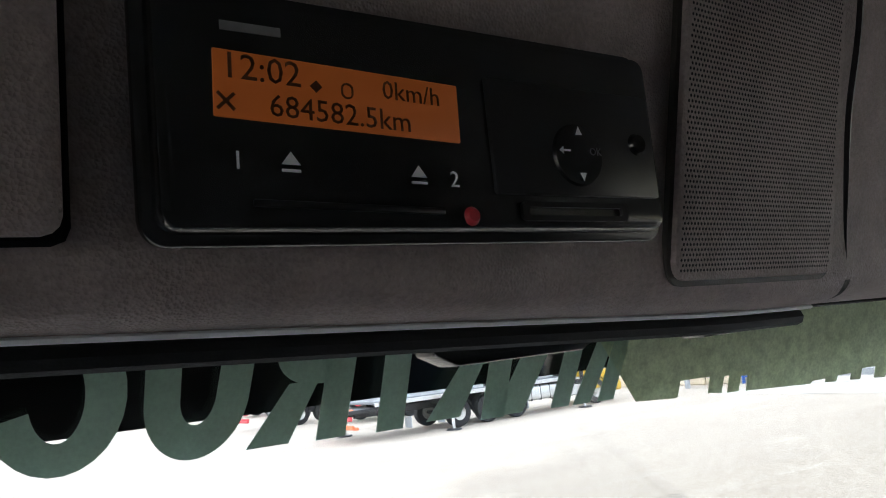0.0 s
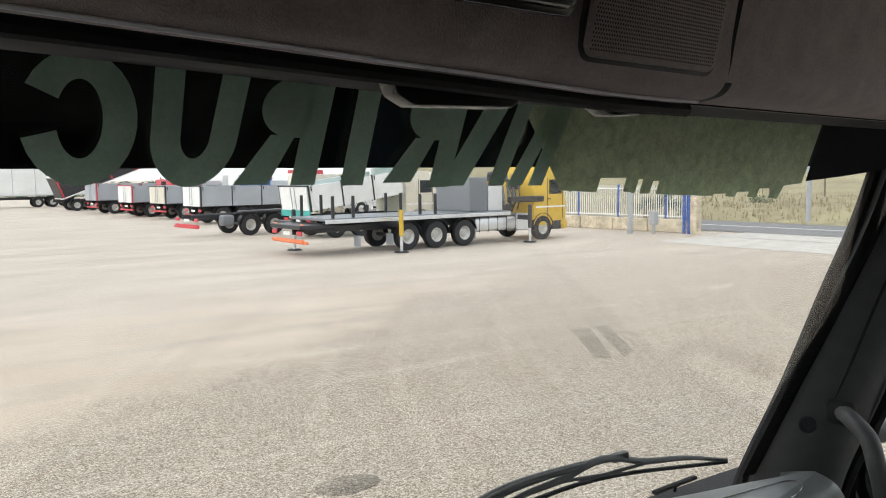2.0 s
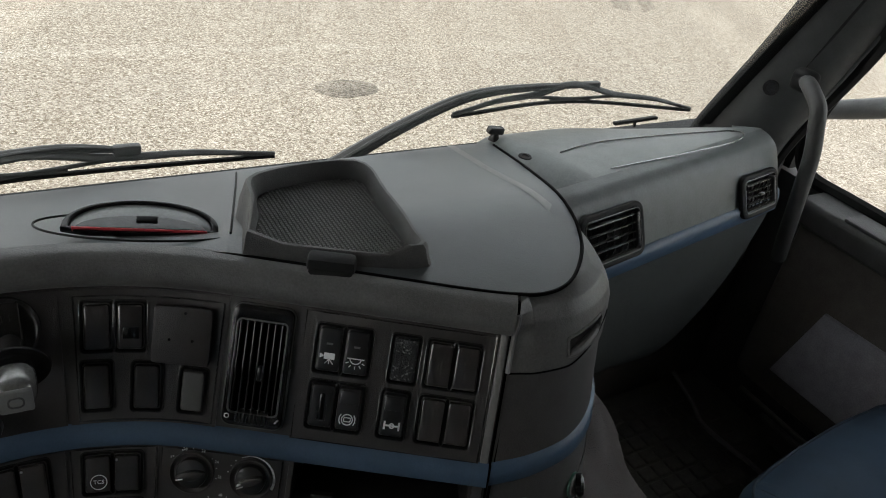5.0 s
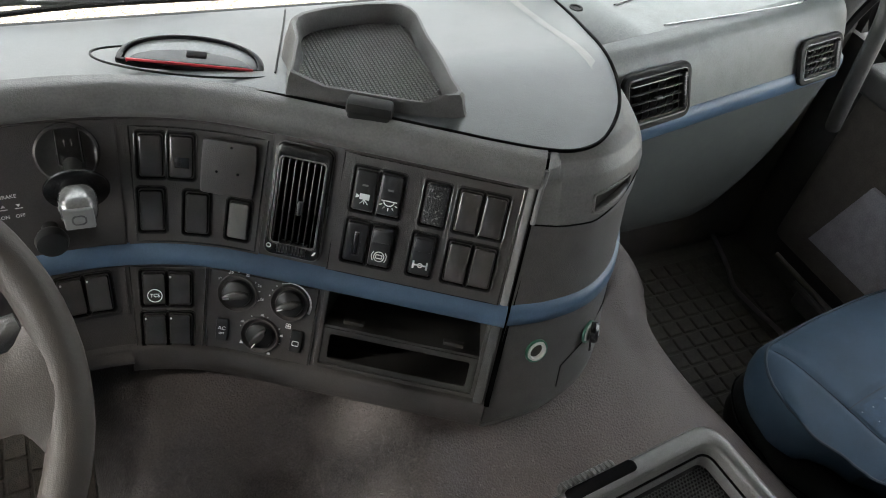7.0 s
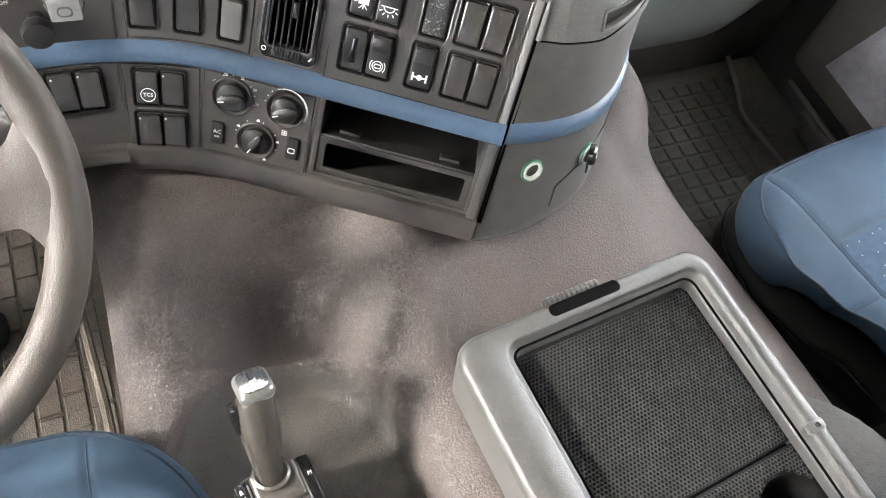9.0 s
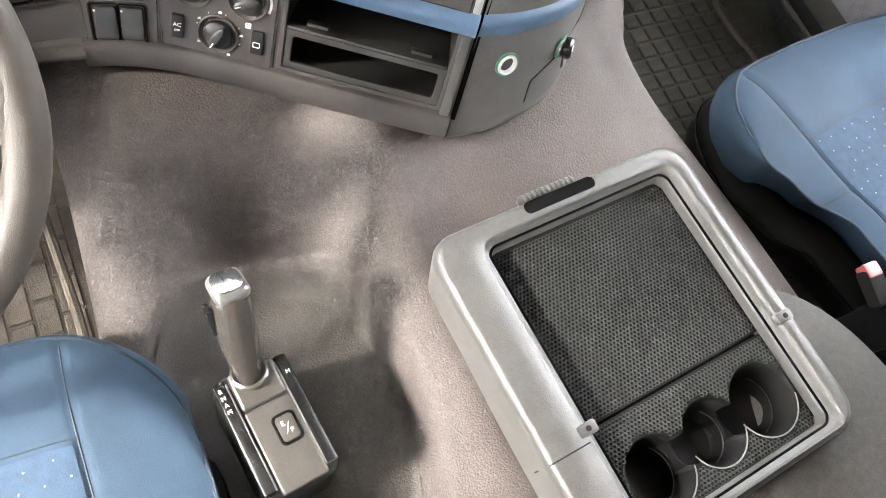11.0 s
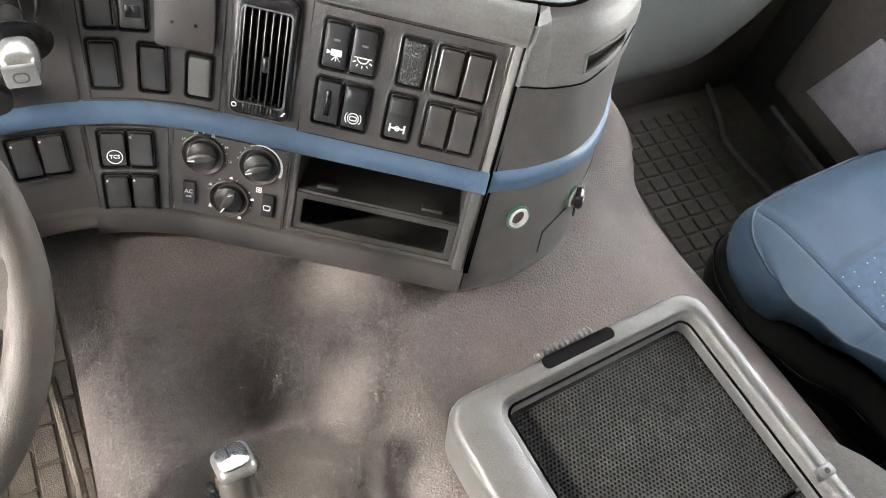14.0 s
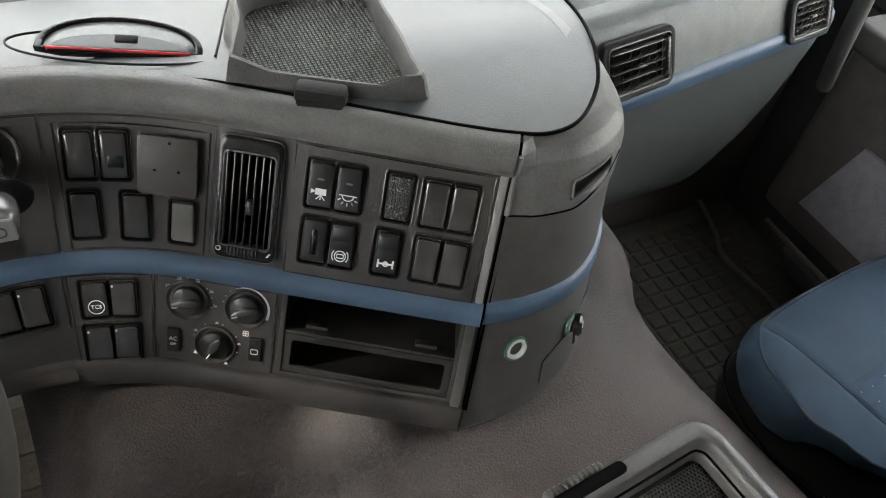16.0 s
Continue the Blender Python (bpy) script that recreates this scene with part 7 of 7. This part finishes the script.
def cab(t, x, col, h=2.0, z=0.95, w=2.4, length=1.9):
    """A forward-control cab: body with raked screen, windows, bumper, roof fairing."""
    c = part("cab", prism([(x, z - 0.35), (x + length - 0.1, z - 0.35), (x + length, z + 0.1), (x + length - 0.08, z + 0.9), (x + length - 0.45, z + h), (x + 0.05, z + h), (x, z + h - 0.1)], w,
                          Matrix.Translation((0, w + 0.05, 0)) @ Matrix.Rotation(radians(90), 4, "X"), r=0.05), col, t)
    part("side_window", bx(0.75, 0.02, 0.6, x + length - 0.65, 0.045, z + 1.25), M["pane"], c)
    part("windscreen", bx(0.03, w - 0.3, 0.8, x + length - 0.10, w / 2 + 0.05, z + 1.2, 0.01, Matrix.Rotation(radians(-18), 4, "Y")), M["pane"], c)
    part("bumper", bx(0.35, w, 0.4, x + length - 0.05, w / 2 + 0.05, z - 0.35, 0.08), col, c)
    part("mirror", bx(0.12, 0.16, 0.45, x + length + 0.02, -0.14, z + 1.25, 0.04), P["black"], c)
    part("door_line", bx(0.025, 0.012, 1.7, x + length - 1.12, 0.046, z + 0.75, 0.0), P["black"], c)
    part("door_line", bx(0.025, 0.012, 1.7, x + length - 0.22, 0.046, z + 0.75, 0.0), P["black"], c)
    part("door_handle", bx(0.16, 0.03, 0.05, x + length - 1.0, 0.035, z + 0.75, 0.01), P["black"], c)
    part("rear_window", bx(0.02, 0.7, 0.4, x - 0.005, w / 2 + 0.05, z + 1.35, 0.01), M["pane"], c)
    part("side_trim", bx(length - 0.2, 0.02, 0.06, x + length / 2, 0.042, z + 0.42, 0.0), P["white"], c)
    part("step", bx(0.5, 0.15, 0.4, x + length - 0.55, 0.12, z - 0.35, 0.03), P["black"], c)
    return c


def chassis(t, x0, x1, wheels, col=None):
    for y in (0.75, 1.65):
        part("chassis_rail", bx(x1 - x0, 0.09, 0.26, (x0 + x1) / 2, y, 0.90), col or P["black"], t)
    for x in wheels:
        add_wheel(t, x, 0.16, True)
        add_wheel(t, x, 2.24, False)
        part("mudguard", sheet(lambda a, y: Vector((x + 0.60 * math.cos(a), y, 0.52 + 0.60 * math.sin(a))), span(0.15, math.pi - 0.15, 10), [0.0, 0.32], thick=0.015), P["black"], t)
        part("axle", tube([(x, 0.2, 0.5), (x, 2.2, 0.5)], 0.07, 8), P["black"], t)


def tail(t, x, col=None):
    part("rear_bar", bx(0.10, 2.3, 0.12, x, 1.2, 0.55), col or P["red"], t)
    for y in (0.25, 2.15):
        part("tail_light", bx(0.06, 0.36, 0.15, x - 0.02, y, 0.82, 0.02), P["red"], t)
    part("number_plate", bx(0.02, 0.5, 0.12, x - 0.03, 1.2, 0.80, 0.004), M["plate"], t)


def dropside(name, label, place, heading, length, side, rear, post, cabcol, trim=None, wheels=(1.4, 2.7), h=1.15, tip=0.0, z=1.12):
    """A lorry with a dropside body: bed, hinged side panels between posts, tailboard, chassis, wheels and cab; tip raises the body's front, in degrees."""
    t = truck(name, label, place, heading)
    m = Matrix.Translation((0.2, 0, z)) @ Matrix.Rotation(radians(-tip), 4, "Y") @ Matrix.Translation((-0.2, 0, -z))
    lo = z - 0.05
    part("bed", bx(length, 2.42, 0.12, length / 2, 1.2, z), trim or P["steel"], t, m=m)
    n = max(2, round(length / 1.9))
    w = (length - 0.1) / n
    for i in range(n):
        a = 0.05 + w * i
        for y in (-0.03, 2.43):
            part("side_panel", bx(w - 0.06, 0.05, h, a + w / 2, y, lo + h / 2, 0.012), side, t, m=m)
            part("post", bx(0.08, 0.08, h + 0.06, a, y, lo + h / 2, 0.01), post, t, m=m)
        part("panel_latch", bx(0.05, 0.03, 0.22, a + 0.12, -0.065, lo + h - 0.12, 0.0), P["black"], t, m=m)
    for y in (0.62, 1.78):
        part("tail_door", bx(0.05, 1.14, h, 0.0, y, lo + h / 2, 0.012), rear, t, m=m)
        part("door_bar", bx(0.03, 0.05, h - 0.1, -0.035, y + (0.42 if y < 1 else -0.42), lo + h / 2, 0.0), P["grey"], t, m=m)
    part("tail_frame", bx(0.07, 2.5, 0.07, -0.01, 1.2, lo + h + 0.02, 0.01), post, t, m=m)
    part("headboard", bx(0.06, 2.4, h + 0.3, length, 1.2, lo + h / 2 + 0.15), side, t, m=m)
    for i in range(int(length / 0.6)):
        part("rope_hook", bx(0.05, 0.03, 0.06, 0.3 + 0.6 * i, -0.06, lo - 0.02, 0.0), P["black"], t, m=m)
    chassis(t, 0.2, length + 1.9, (*wheels, length + 1.0))
    tail(t, 0.1)
    part("side_guard", bx(length * 0.42, 0.04, 0.10, length * 0.62, 0.05, 0.72, 0.01), P["alu"], t)
    part("tool_box", bx(0.7, 0.4, 0.42, length * 0.52, 0.3, 0.72, 0.03), P["black"], t)
    if cabcol:
        cab(t, length + 0.15, cabcol)
    return t


# crane truck with outriggers
ct = truck("crane_truck", "flatbed crane truck with yellow cab, stakes and lowered outriggers", (10.4, 24.0, 0), 4)
L = 8.4
part("flatbed", bx(L, 2.5, 0.10, L / 2 + 0.6, 1.2, 1.24), P["steel"], ct)
part("bed_edge", bx(L, 0.05, 0.14, L / 2 + 0.6, -0.06, 1.18, 0.01), P["alu"], ct)
part("tail_frame", bx(1.2, 2.3, 0.14, 0.3, 1.2, 1.02), P["black"], ct)
chassis(ct, 0.2, 11.5, (4.05, 5.35, 6.7, 10.9))
for x, y in ((0.95, 0.05), (1.75, 0.05), (4.6, 0.05), (5.3, 0.05), (0.95, 2.35), (1.75, 2.35), (4.6, 2.35), (5.3, 2.35)):
    part("stake", tube([(x, y, 1.25), (x, y, 2.05)], 0.06, 8), P["black"], ct)
tail(ct, -0.2, P["orange"])
part("rear_bar", bx(0.12, 2.5, 0.10, -0.1, 1.2, 0.50), P["orange"], ct)
for y in (0.2, 2.2):
    part("warning_lamp", bx(0.10, 0.18, 0.16, -0.15, y, 1.05, 0.03), P["orange"], ct)
for x, y, col in ((3.35, -0.55, P["yellow"]), (9.55, -0.60, P["black"]), (0.9, 2.9, P["black"])):
    leg = part("outrigger", bx(0.14, 0.14, 0.95, x, y, 1.05, 0.03), col, ct, "lowered outrigger leg")
    part("ram", tube([(x, y, 0.65), (x, y, 0.06)], 0.055, 10), P["alu"], leg)
    part("foot_plate", cyl(0.28, 0.24, 0.05, 16, Matrix.Translation((x, y, 0.015))), P["black"], leg)
    part("beam", bx(0.22, 1.4, 0.18, x, y + 0.75, 1.0, 0.02), P["black"], leg)
for k in range(3):
    part("mud_flap", bx(0.03, 0.45, 0.40, 2.0 + (0, 1.35, 5.2)[k], 0.2, 0.45, 0.01), P["grey"], ct)
part("fuel_tank", rbox(2.3, 0.55, 0.55, 0.10, Matrix.Translation((8.4, 0.30, 0.78)), seg=3), P["alu"], ct, "ribbed aluminium fuel tank")
for k in range(5):
    part("tank_strap", bx(0.05, 0.58, 0.58, 7.45 + 0.47 * k, 0.30, 0.78, 0.08), P["black"], ct)
part("tool_box", bx(0.7, 0.5, 0.7, 9.75, 0.25, 0.80, 0.06), P["alu"], ct)
part("head_wall", bx(0.9, 2.2, 1.35, 7.55, 1.3, 1.96, 0.03), P["steel"], ct, "dark grey load box")
part("tin_cabinet", bx(0.75, 0.6, 1.05, 8.38, 0.45, 1.82, 0.02), P["alu"], ct)
part("crane_column", bx(0.55, 0.6, 1.7, 9.3, 1.2, 2.0, 0.08), P["black"], ct, "folded black crane")
for k in range(4):
    part("crane_boom", bx(0.16, 1.9, 0.2, 9.0 + 0.2 * k, 1.2, 2.35 + 0.08 * (k % 2), 0.03), P["yellow"] if k == 0 else P["black"], ct)
for k in range(3):
    part("crane_ram", tube([(8.95 + 0.28 * k, 0.25, 1.5), (9.05 + 0.28 * k, 0.55, 2.7)], 0.06, 8), P["steel"], ct)
    part("hose", tube(smooth_line([(9.0 + 0.25 * k, 0.1, 1.3), (9.1 + 0.2 * k, -0.05, 1.8), (9.0 + 0.3 * k, 0.15, 2.4)], 4), 0.03, 6), P["black"], ct)
part("crane_arm", bx(1.9, 0.24, 0.24, 9.9, 0.0, 1.72, 0.04), P["black"], ct, "folded black outrigger arm")
part("crane_base", bx(0.8, 1.4, 0.35, 9.3, 1.2, 1.35, 0.04), P["black"], ct)
cab(ct, 10.4, P["yellow"], 2.35, 0.95)

D = dropside
d1 = D("lorry", "lorry with a tipped white and teal dropside body", (13.6, 31.2, 0), 8, 5.2, P["white"], P["white"], P["black"], P["cream"], P["teal"], h=1.1, tip=7.5, z=1.28)
part("rolled_cover", bx(1.7, 2.3, 0.32, 4.2, 1.2, 3.0, 0.12), P["teal"], d1, "rolled teal tarpaulin", m=Matrix.Rotation(radians(-7.5), 4, "Y"))
part("tail_skirt", bx(0.06, 2.45, 0.30, 0.0, 1.2, 1.12, 0.02), P["teal"], d1, "teal tail skirt")
bare = truck("chassis_cab", "bare black lorry chassis with red tail lights", (9.9, 35.0, 0), 10)
chassis(bare, 0.0, 7.5, (2.6, 3.9, 7.0))
tail(bare, 0.0)
part("rear_bar", bx(0.12, 2.4, 0.10, -0.05, 1.2, 0.48), P["red"], bare)
part("mud_wing", bx(2.2, 0.5, 0.16, 3.2, 0.2, 1.10, 0.06), P["black"], bare)
part("tank", rbox(0.6, 0.5, 0.5, 0.12, Matrix.Translation((1.5, 0.3, 0.75)), seg=3), P["steel"], bare)
cab(bare, 6.2, P["cream"], 1.9)
D("lorry", "lorry with grey dropside panels and white tail doors", (12.9, 45.2, 0), 8, 5.9, P["grey"], P["white"], P["black"], P["white"])
D("lorry", "lorry with pale grey dropside body and cream rear", (12.7, 52.5, 0), 10, 6.6, P["grey"], P["cream"], P["black"], P["red"], h=1.1)
D("lorry", "lorry with grey dropside body and red tail frame", (11.6, 57.2, 0), 10, 6.8, P["grey"], P["white"], P["red"], P["white"], P["red"])
D("lorry", "lorry with grey dropside body and dark red posts", (10.6, 65.0, 0), 10, 6.8, P["grey"], P["grey"], P["red"], P["red"], h=1.3)
tip = truck("tipper_trailer", "black tipper trailer with raised body edged in red and white", (9.0, 73.5, 0), 8, "trailer")
chassis(tip, 0.0, 8.0, (1.5, 2.8, 4.1))
TIP = Matrix.Translation((0.4, 1.2, 1.3)) @ Matrix.Rotation(radians(-21), 4, "Y")
tb = part("tipper_body", rbox(9.0, 2.4, 1.9, 0.05, TIP @ Matrix.Translation((4.4, 0, 0.75)), seg=1), P["black"], tip)
for k in range(5):
    part("body_rib", rbox(0.12, 2.48, 1.92, 0.0, TIP @ Matrix.Translation((2.2 * k, 0, 0.75))), P["red"], tb)
for zz in (-0.22, 1.74):
    part("body_edge", rbox(9.1, 2.46, 0.10, 0.0, TIP @ Matrix.Translation((4.4, 0, zz))), P["white"], tb)
semi = truck("box_trailer", "long white box semitrailer", (-3.8, 86.0, 0), 2, "trailer")
part("box", bx(17, 2.5, 2.9, 8.4, 1.2, 2.65, 0.04), P["white"], semi)
for k in range(9):
    part("box_rib", bx(0.05, 0.03, 2.9, 0.4 + 2.0 * k, -0.06, 2.65, 0.0), P["grey"], semi)
part("box_rail", bx(17, 0.05, 0.14, 8.4, -0.07, 1.25, 0.01), P["alu"], semi)
chassis(semi, 0.0, 16.0, (12.6, 13.9, 15.2))
# cabs standing behind the row
for x, y, col, h, lab in ((18.8, 51.5, "blue", 1.7, "blue"), (23.0, 53.0, "red", 2.3, "red"), (15.2, 60.5, "red", 1.7, "red"), (17.3, 61.5, "white", 2.0, "white"), (19.6, 58.5, "red", 1.8, "red"), (19.3, 55.6, "white", 2.0, "white"), (26.0, 48.5, "white", 2.3, "white"), (23.5, 47.0, "white", 1.7, "white"), (24.8, 38.6, "cream", 2.0, "cream")):
    q = truck("tractor_unit", f"parked {lab} tractor unit behind the row", (x, y, 0), 14)
    chassis(q, -3.2, 1.6, (-2.0, 0.9))
    cab(q, 0.0, P[col], h)
    part("fifth_wheel", bx(1.0, 1.0, 0.12, -2.0, 1.2, 1.1), P["black"], q)
    part("air_tank", rbox(0.8, 0.45, 0.45, 0.15, Matrix.Translation((-0.7, 0.3, 0.75)), seg=2), P["alu"], q)

# low wall with railings and the gate pillar
M["stone"] = material("pale_stone_wall", (0.50, 0.43, 0.32), 0.9, var=0.25, scale=3, bump=0.6, bump_scale=14, wear=1.2)
wall = tagged(new("fence"), "low pale wall with white railings and blue posts", "fence")
wall.matrix_basis = Matrix.Translation((28.4, 23.2, 0)) @ Matrix.Rotation(radians(8), 4, "Z")
for k in range(9):
    part("wall_block", bx(0.28, 1.95, 0.62, 0, 1.0 + 2.0 * k, 0.31, 0.04), M["stone"], wall)
    part("post", bx(0.07, 0.07, 1.7, 0, (0.0, 1.1)[k] if k < 2 else 3.75 + 2.45 * (k - 2), 1.35, 0.0), P["blue"], wall)
for z in (0.75, 2.0):
    part("rail", bx(0.04, 18, 0.05, 0, 9, z, 0.0), P["white"], wall)
bar_me = None
for k in range(150):
    b0 = bx(0.025, 0.025, 1.5, 0, 0, 1.42, 0.0)
    o = part("railing_bar", b0, P["white"], wall) if bar_me is None else new("railing_bar", bar_me)
    bar_me = bar_me or o.data
    o.parent = wall
    o.matrix_basis = Matrix.Translation((0, 0.12 * k + 0.06, 0))
gp = tagged(new("gate_pillar"), "pale stone block gate pillar", "pillar")
gp.location = (28.25, 22.65, 0)
for k in range(7):
    part("stone_block", bx(0.36, 0.32, 0.30, 0, 0, 0.15 + 0.305 * k, 0.02), M["stone"], gp)
gt = thing("gate_leaf", "blue steel gate leaf folded back at the pillar", "gate", (28.2, 22.95, 0))
for y in (0.0, 0.28):
    part("gate_post", bx(0.10, 0.10, 2.2, 0, y, 1.1, 0.0), P["blue"], gt)
for z in (0.3, 1.2, 2.05):
    part("gate_bar", bx(0.05, 0.3, 0.05, 0, 0.14, z, 0.0), P["blue"], gt)
for x, y, h in ((26.4, 24.75, 2.7), (38.2, 23.5, 6.5)):
    pl = thing("grey_pole", "grey metal pole standing in the ground", "pole", (x, y, 0))
    part("shaft", tube([(0, 0, 0), (0, 0, h)], 0.12, 10), P["grey"], pl)
mb = thing("meter_box", "grey box on a post before the wall", "box", (27.0, 23.9, 0))
part("post", bx(0.12, 0.12, 0.6, 0, 0, 0.30), P["grey"], mb)
part("box", bx(0.28, 0.34, 0.62, 0, 0, 0.72, 0.03), P["grey"], mb)

M["leaf"] = material("yucca_leaf", (0.075, 0.11, 0.045), 0.6, var=0.35, scale=5)
M["trunk"] = material("palm_trunk", (0.14, 0.10, 0.07), 0.9)
rng = random.Random(11)


def yucca(x, y, h, n, size):
    """A small palm-like plant: a trunk and a crown of long pointed leaves."""
    t = thing("yucca", "green yucca plant behind the railings", "plant", (x, y, 0), group="plants behind the fence")
    part("trunk", tube([(0, 0, 0), (0.03, 0, h * 0.5), (0.0, 0.03, h)], [0.13, 0.11, 0.09], 8), M["trunk"], t)
    b = bmesh.new()
    for k in range(n):
        a, el = rng.uniform(0, 2 * math.pi), rng.uniform(-0.3, 1.4)
        d = Vector((math.cos(a) * math.cos(el), math.sin(a) * math.cos(el), math.sin(el)))
        s = d.cross(Vector((0, 0, 1))).normalized() * 0.035
        l = size * rng.uniform(0.7, 1.1)
        base = Vector((0, 0, h))
        p1, p2 = base + d * l * 0.55, base + d * l + Vector((0, 0, -0.15 * l))
        v = [b.verts.new(q) for q in (base - s * 0.5, base + s * 0.5, p1 + s, p2, p1 - s)]
        b.faces.new(v)
    part("crown", b, M["leaf"], t, smooth=False)


yucca(29.8, 25.6, 1.2, 70, 0.9)
yucca(29.6, 24.2, 0.9, 60, 0.9)
yucca(30.4, 27.5, 1.0, 50, 0.8)

# road beyond the gate, dry bank and far hill
RD = Vector((0.09, -0.996, 0))
RN = Vector((0.996, 0.09, 0))
R0 = Vector((30.5, 22.0, 0))


def road_strip(name, off0, off1, z0, z1, mat, label, cat, a0=-60, a1=90):
    bm = sheet(lambda a, o: R0 + RD * a + RN * o + Vector((0, 0, z0 if o == off0 else z1)), span(a0, a1, 30), [off0, off1])
    return tagged(mesh_object(name, bm, mat), label, cat, kind="structure")


M["asphalt"] = material("grey_asphalt", (0.16, 0.16, 0.16), 0.9, var=0.2, scale=4, bump=0.3, bump_scale=60)
road_strip("road", 0.0, 7.0, 0.03, 0.03, M["asphalt"], "grey asphalt road beyond the gate", "road")
road_strip("trim", 3.55, 3.75, 0.036, 0.036, P["white"], "white edge line of the road", "road marking")
road_strip("trim", -2.75, -2.66, 0.024, 0.024, M["asphalt"], "dark drain channel across the apron", "drain", 0.2, 40)
road_strip("pavement", -6.6, -0.02, 0.008, 0.025, material("pale_concrete", (0.46, 0.43, 0.385), 0.9, var=0.2, scale=2), "pale concrete apron at the gate", "pavement", 0.2, 90)
M["drygrass"] = material("dry_grass", (0.33, 0.26, 0.15), 0.95, var=0.35, scale=1.2, second=(0.40, 0.36, 0.20), bump=0.8, bump_scale=6, wear=0.12)


def hill(a, o):
    p = R0 + RD * a + RN * o
    k = max(0.0, o - 7.4)
    z = 0.02 + 0.45 * min(1.0, k / 3) + 0.035 * k + 0.06 * max(0.0, k - 60) + 0.6 * noise.noise(Vector((p.x * 0.05, p.y * 0.05, 0))) * min(1.0, k / 25)
    return Vector((p.x, p.y, z))


tagged(mesh_object("hillside", sheet(hill, span(-160, 200, 60), [7.3, 8, 9, 10.5, 13, 17, 22, 30, 42, 60, 85, 120, 170, 260, 400]), M["drygrass"]), "dry grass bank and hillside beyond the road", "hillside", kind="structure")
# tufts along the bank
vs, fs = [], []
for k in range(5200):
    a, o = rng.uniform(-40, 60), 7.3 + abs(rng.gauss(0, 9))
    q = hill(a, o)
    hgt, w, an = rng.uniform(0.15, 0.5), rng.uniform(0.03, 0.07), rng.uniform(0, 6.28)
    i0 = len(vs)
    vs += [(q.x - w * math.cos(an), q.y - w * math.sin(an), q.z - 0.05), (q.x + w * math.cos(an), q.y + w * math.sin(an), q.z - 0.05), (q.x + rng.uniform(-0.1, 0.1), q.y + rng.uniform(-0.1, 0.1), q.z + hgt)]
    fs.append((i0, i0 + 1, i0 + 2))
me = bpy.data.meshes.new("dry_tufts")
me.from_pydata(vs, [], fs)
me.materials.append(M["drygrass"])
tagged(new("dry_tufts", me), "tufts of dry grass on the bank", "grass", kind="stuff")
M["bush"] = material("bush_leaf", (0.06, 0.095, 0.04), 0.7, var=0.4, scale=3)


def bush(name, label, x, y, z, r, n, kind="", cat="bush"):
    vs, fs = [], []
    for k in range(n):
        u = Vector((rng.gauss(0, 1), rng.gauss(0, 1), rng.gauss(0, 1))).normalized() * r * rng.uniform(0.45, 1.05)
        c = Vector((x + u.x * 1.3, y + u.y * 1.3, z + abs(u.z) * 0.8))
        s = r * 0.075 * rng.uniform(0.6, 1.3)
        a, e2 = Vector((rng.gauss(0, 1), rng.gauss(0, 1), rng.gauss(0, 1))).normalized(), Vector((rng.gauss(0, 1), rng.gauss(0, 1), rng.gauss(0, 1))).normalized()
        i0 = len(vs)
        vs += [tuple(c - a * s), tuple(c + e2 * s), tuple(c + a * s), tuple(c - e2 * s)]
        fs.append((i0, i0 + 1, i0 + 2, i0 + 3))
    me = bpy.data.meshes.new(name)
    me.from_pydata(vs, [], fs)
    me.materials.append(M["bush"])
    return tagged(new(name, me), label, cat, kind=kind)


hb = hill(-8.3, 16.3)
bush("bush", "green bush on the dry bank", hb.x, hb.y, hb.z, 0.65, 380)
for k in range(16):
    q = hill(rng.uniform(-60, 110), rng.uniform(75, 240))
    bush("shrub", "dark green shrub on the far hill", q.x, q.y, q.z, rng.uniform(1.5, 3.5), 300, cat="shrub")
for k in range(60):
    bush("far_tree", "far tree behind the parked lorries", -60 + 3.2 * k, 150 + 20 * math.sin(k), 0, rng.uniform(2.2, 4.2), 380, kind="stuff", cat="trees")
for a, o in ((-7.6, 23.7), (-11.7, 23.6), (6, 18)):
    q = hill(a, o)
    fp = thing("fence_stake", "thin wooden stake on the bank", "stake", (q.x, q.y, q.z - 0.1))
    part("stake", tube([(0, 0, 0), (0, 0, 1.5)], 0.06, 6), M["trunk"], fp)

# stains and marks on the yard
M["stain"] = ground_material("oil_stained_gravel", 0.5)
for x, y, rx, ry in ((2.86, 5.9, 0.30, 0.20), (2.96, 25.9, 0.55, 0.40), (15.7, 19.9, 0.7, 0.35), (18.6, 21.2, 0.8, 0.3), (20.5, 21.5, 0.6, 0.3)):
    pts = [(x + rx * math.cos(t) * (1 + 0.18 * noise.noise(Vector((3 * math.cos(t), 3 * math.sin(t), x)))), y + ry * math.sin(t) * (1 + 0.18 * noise.noise(Vector((3 * math.cos(t), 3 * math.sin(t), y))))) for t in span(0, 2 * math.pi, 40)[:-1]]
    tagged(mesh_object("ground_stain", prism(pts, 0.004), M["stain"]), "dark oily stain on the gravel", "stain", kind="structure")
M["mark"] = ground_material("compacted_gravel", 0.72)
for pts in ([(9.19, 9.95), (9.50, 9.77), (8.21, 7.97), (8.0, 8.11)], [(9.68, 9.86), (9.91, 9.74), (8.81, 8.13), (8.38, 7.90)]):
    tagged(mesh_object("ground_stain", prism(pts, 0.004), M["mark"]), "brown tyre-wide patch on the gravel", "stain", kind="structure")
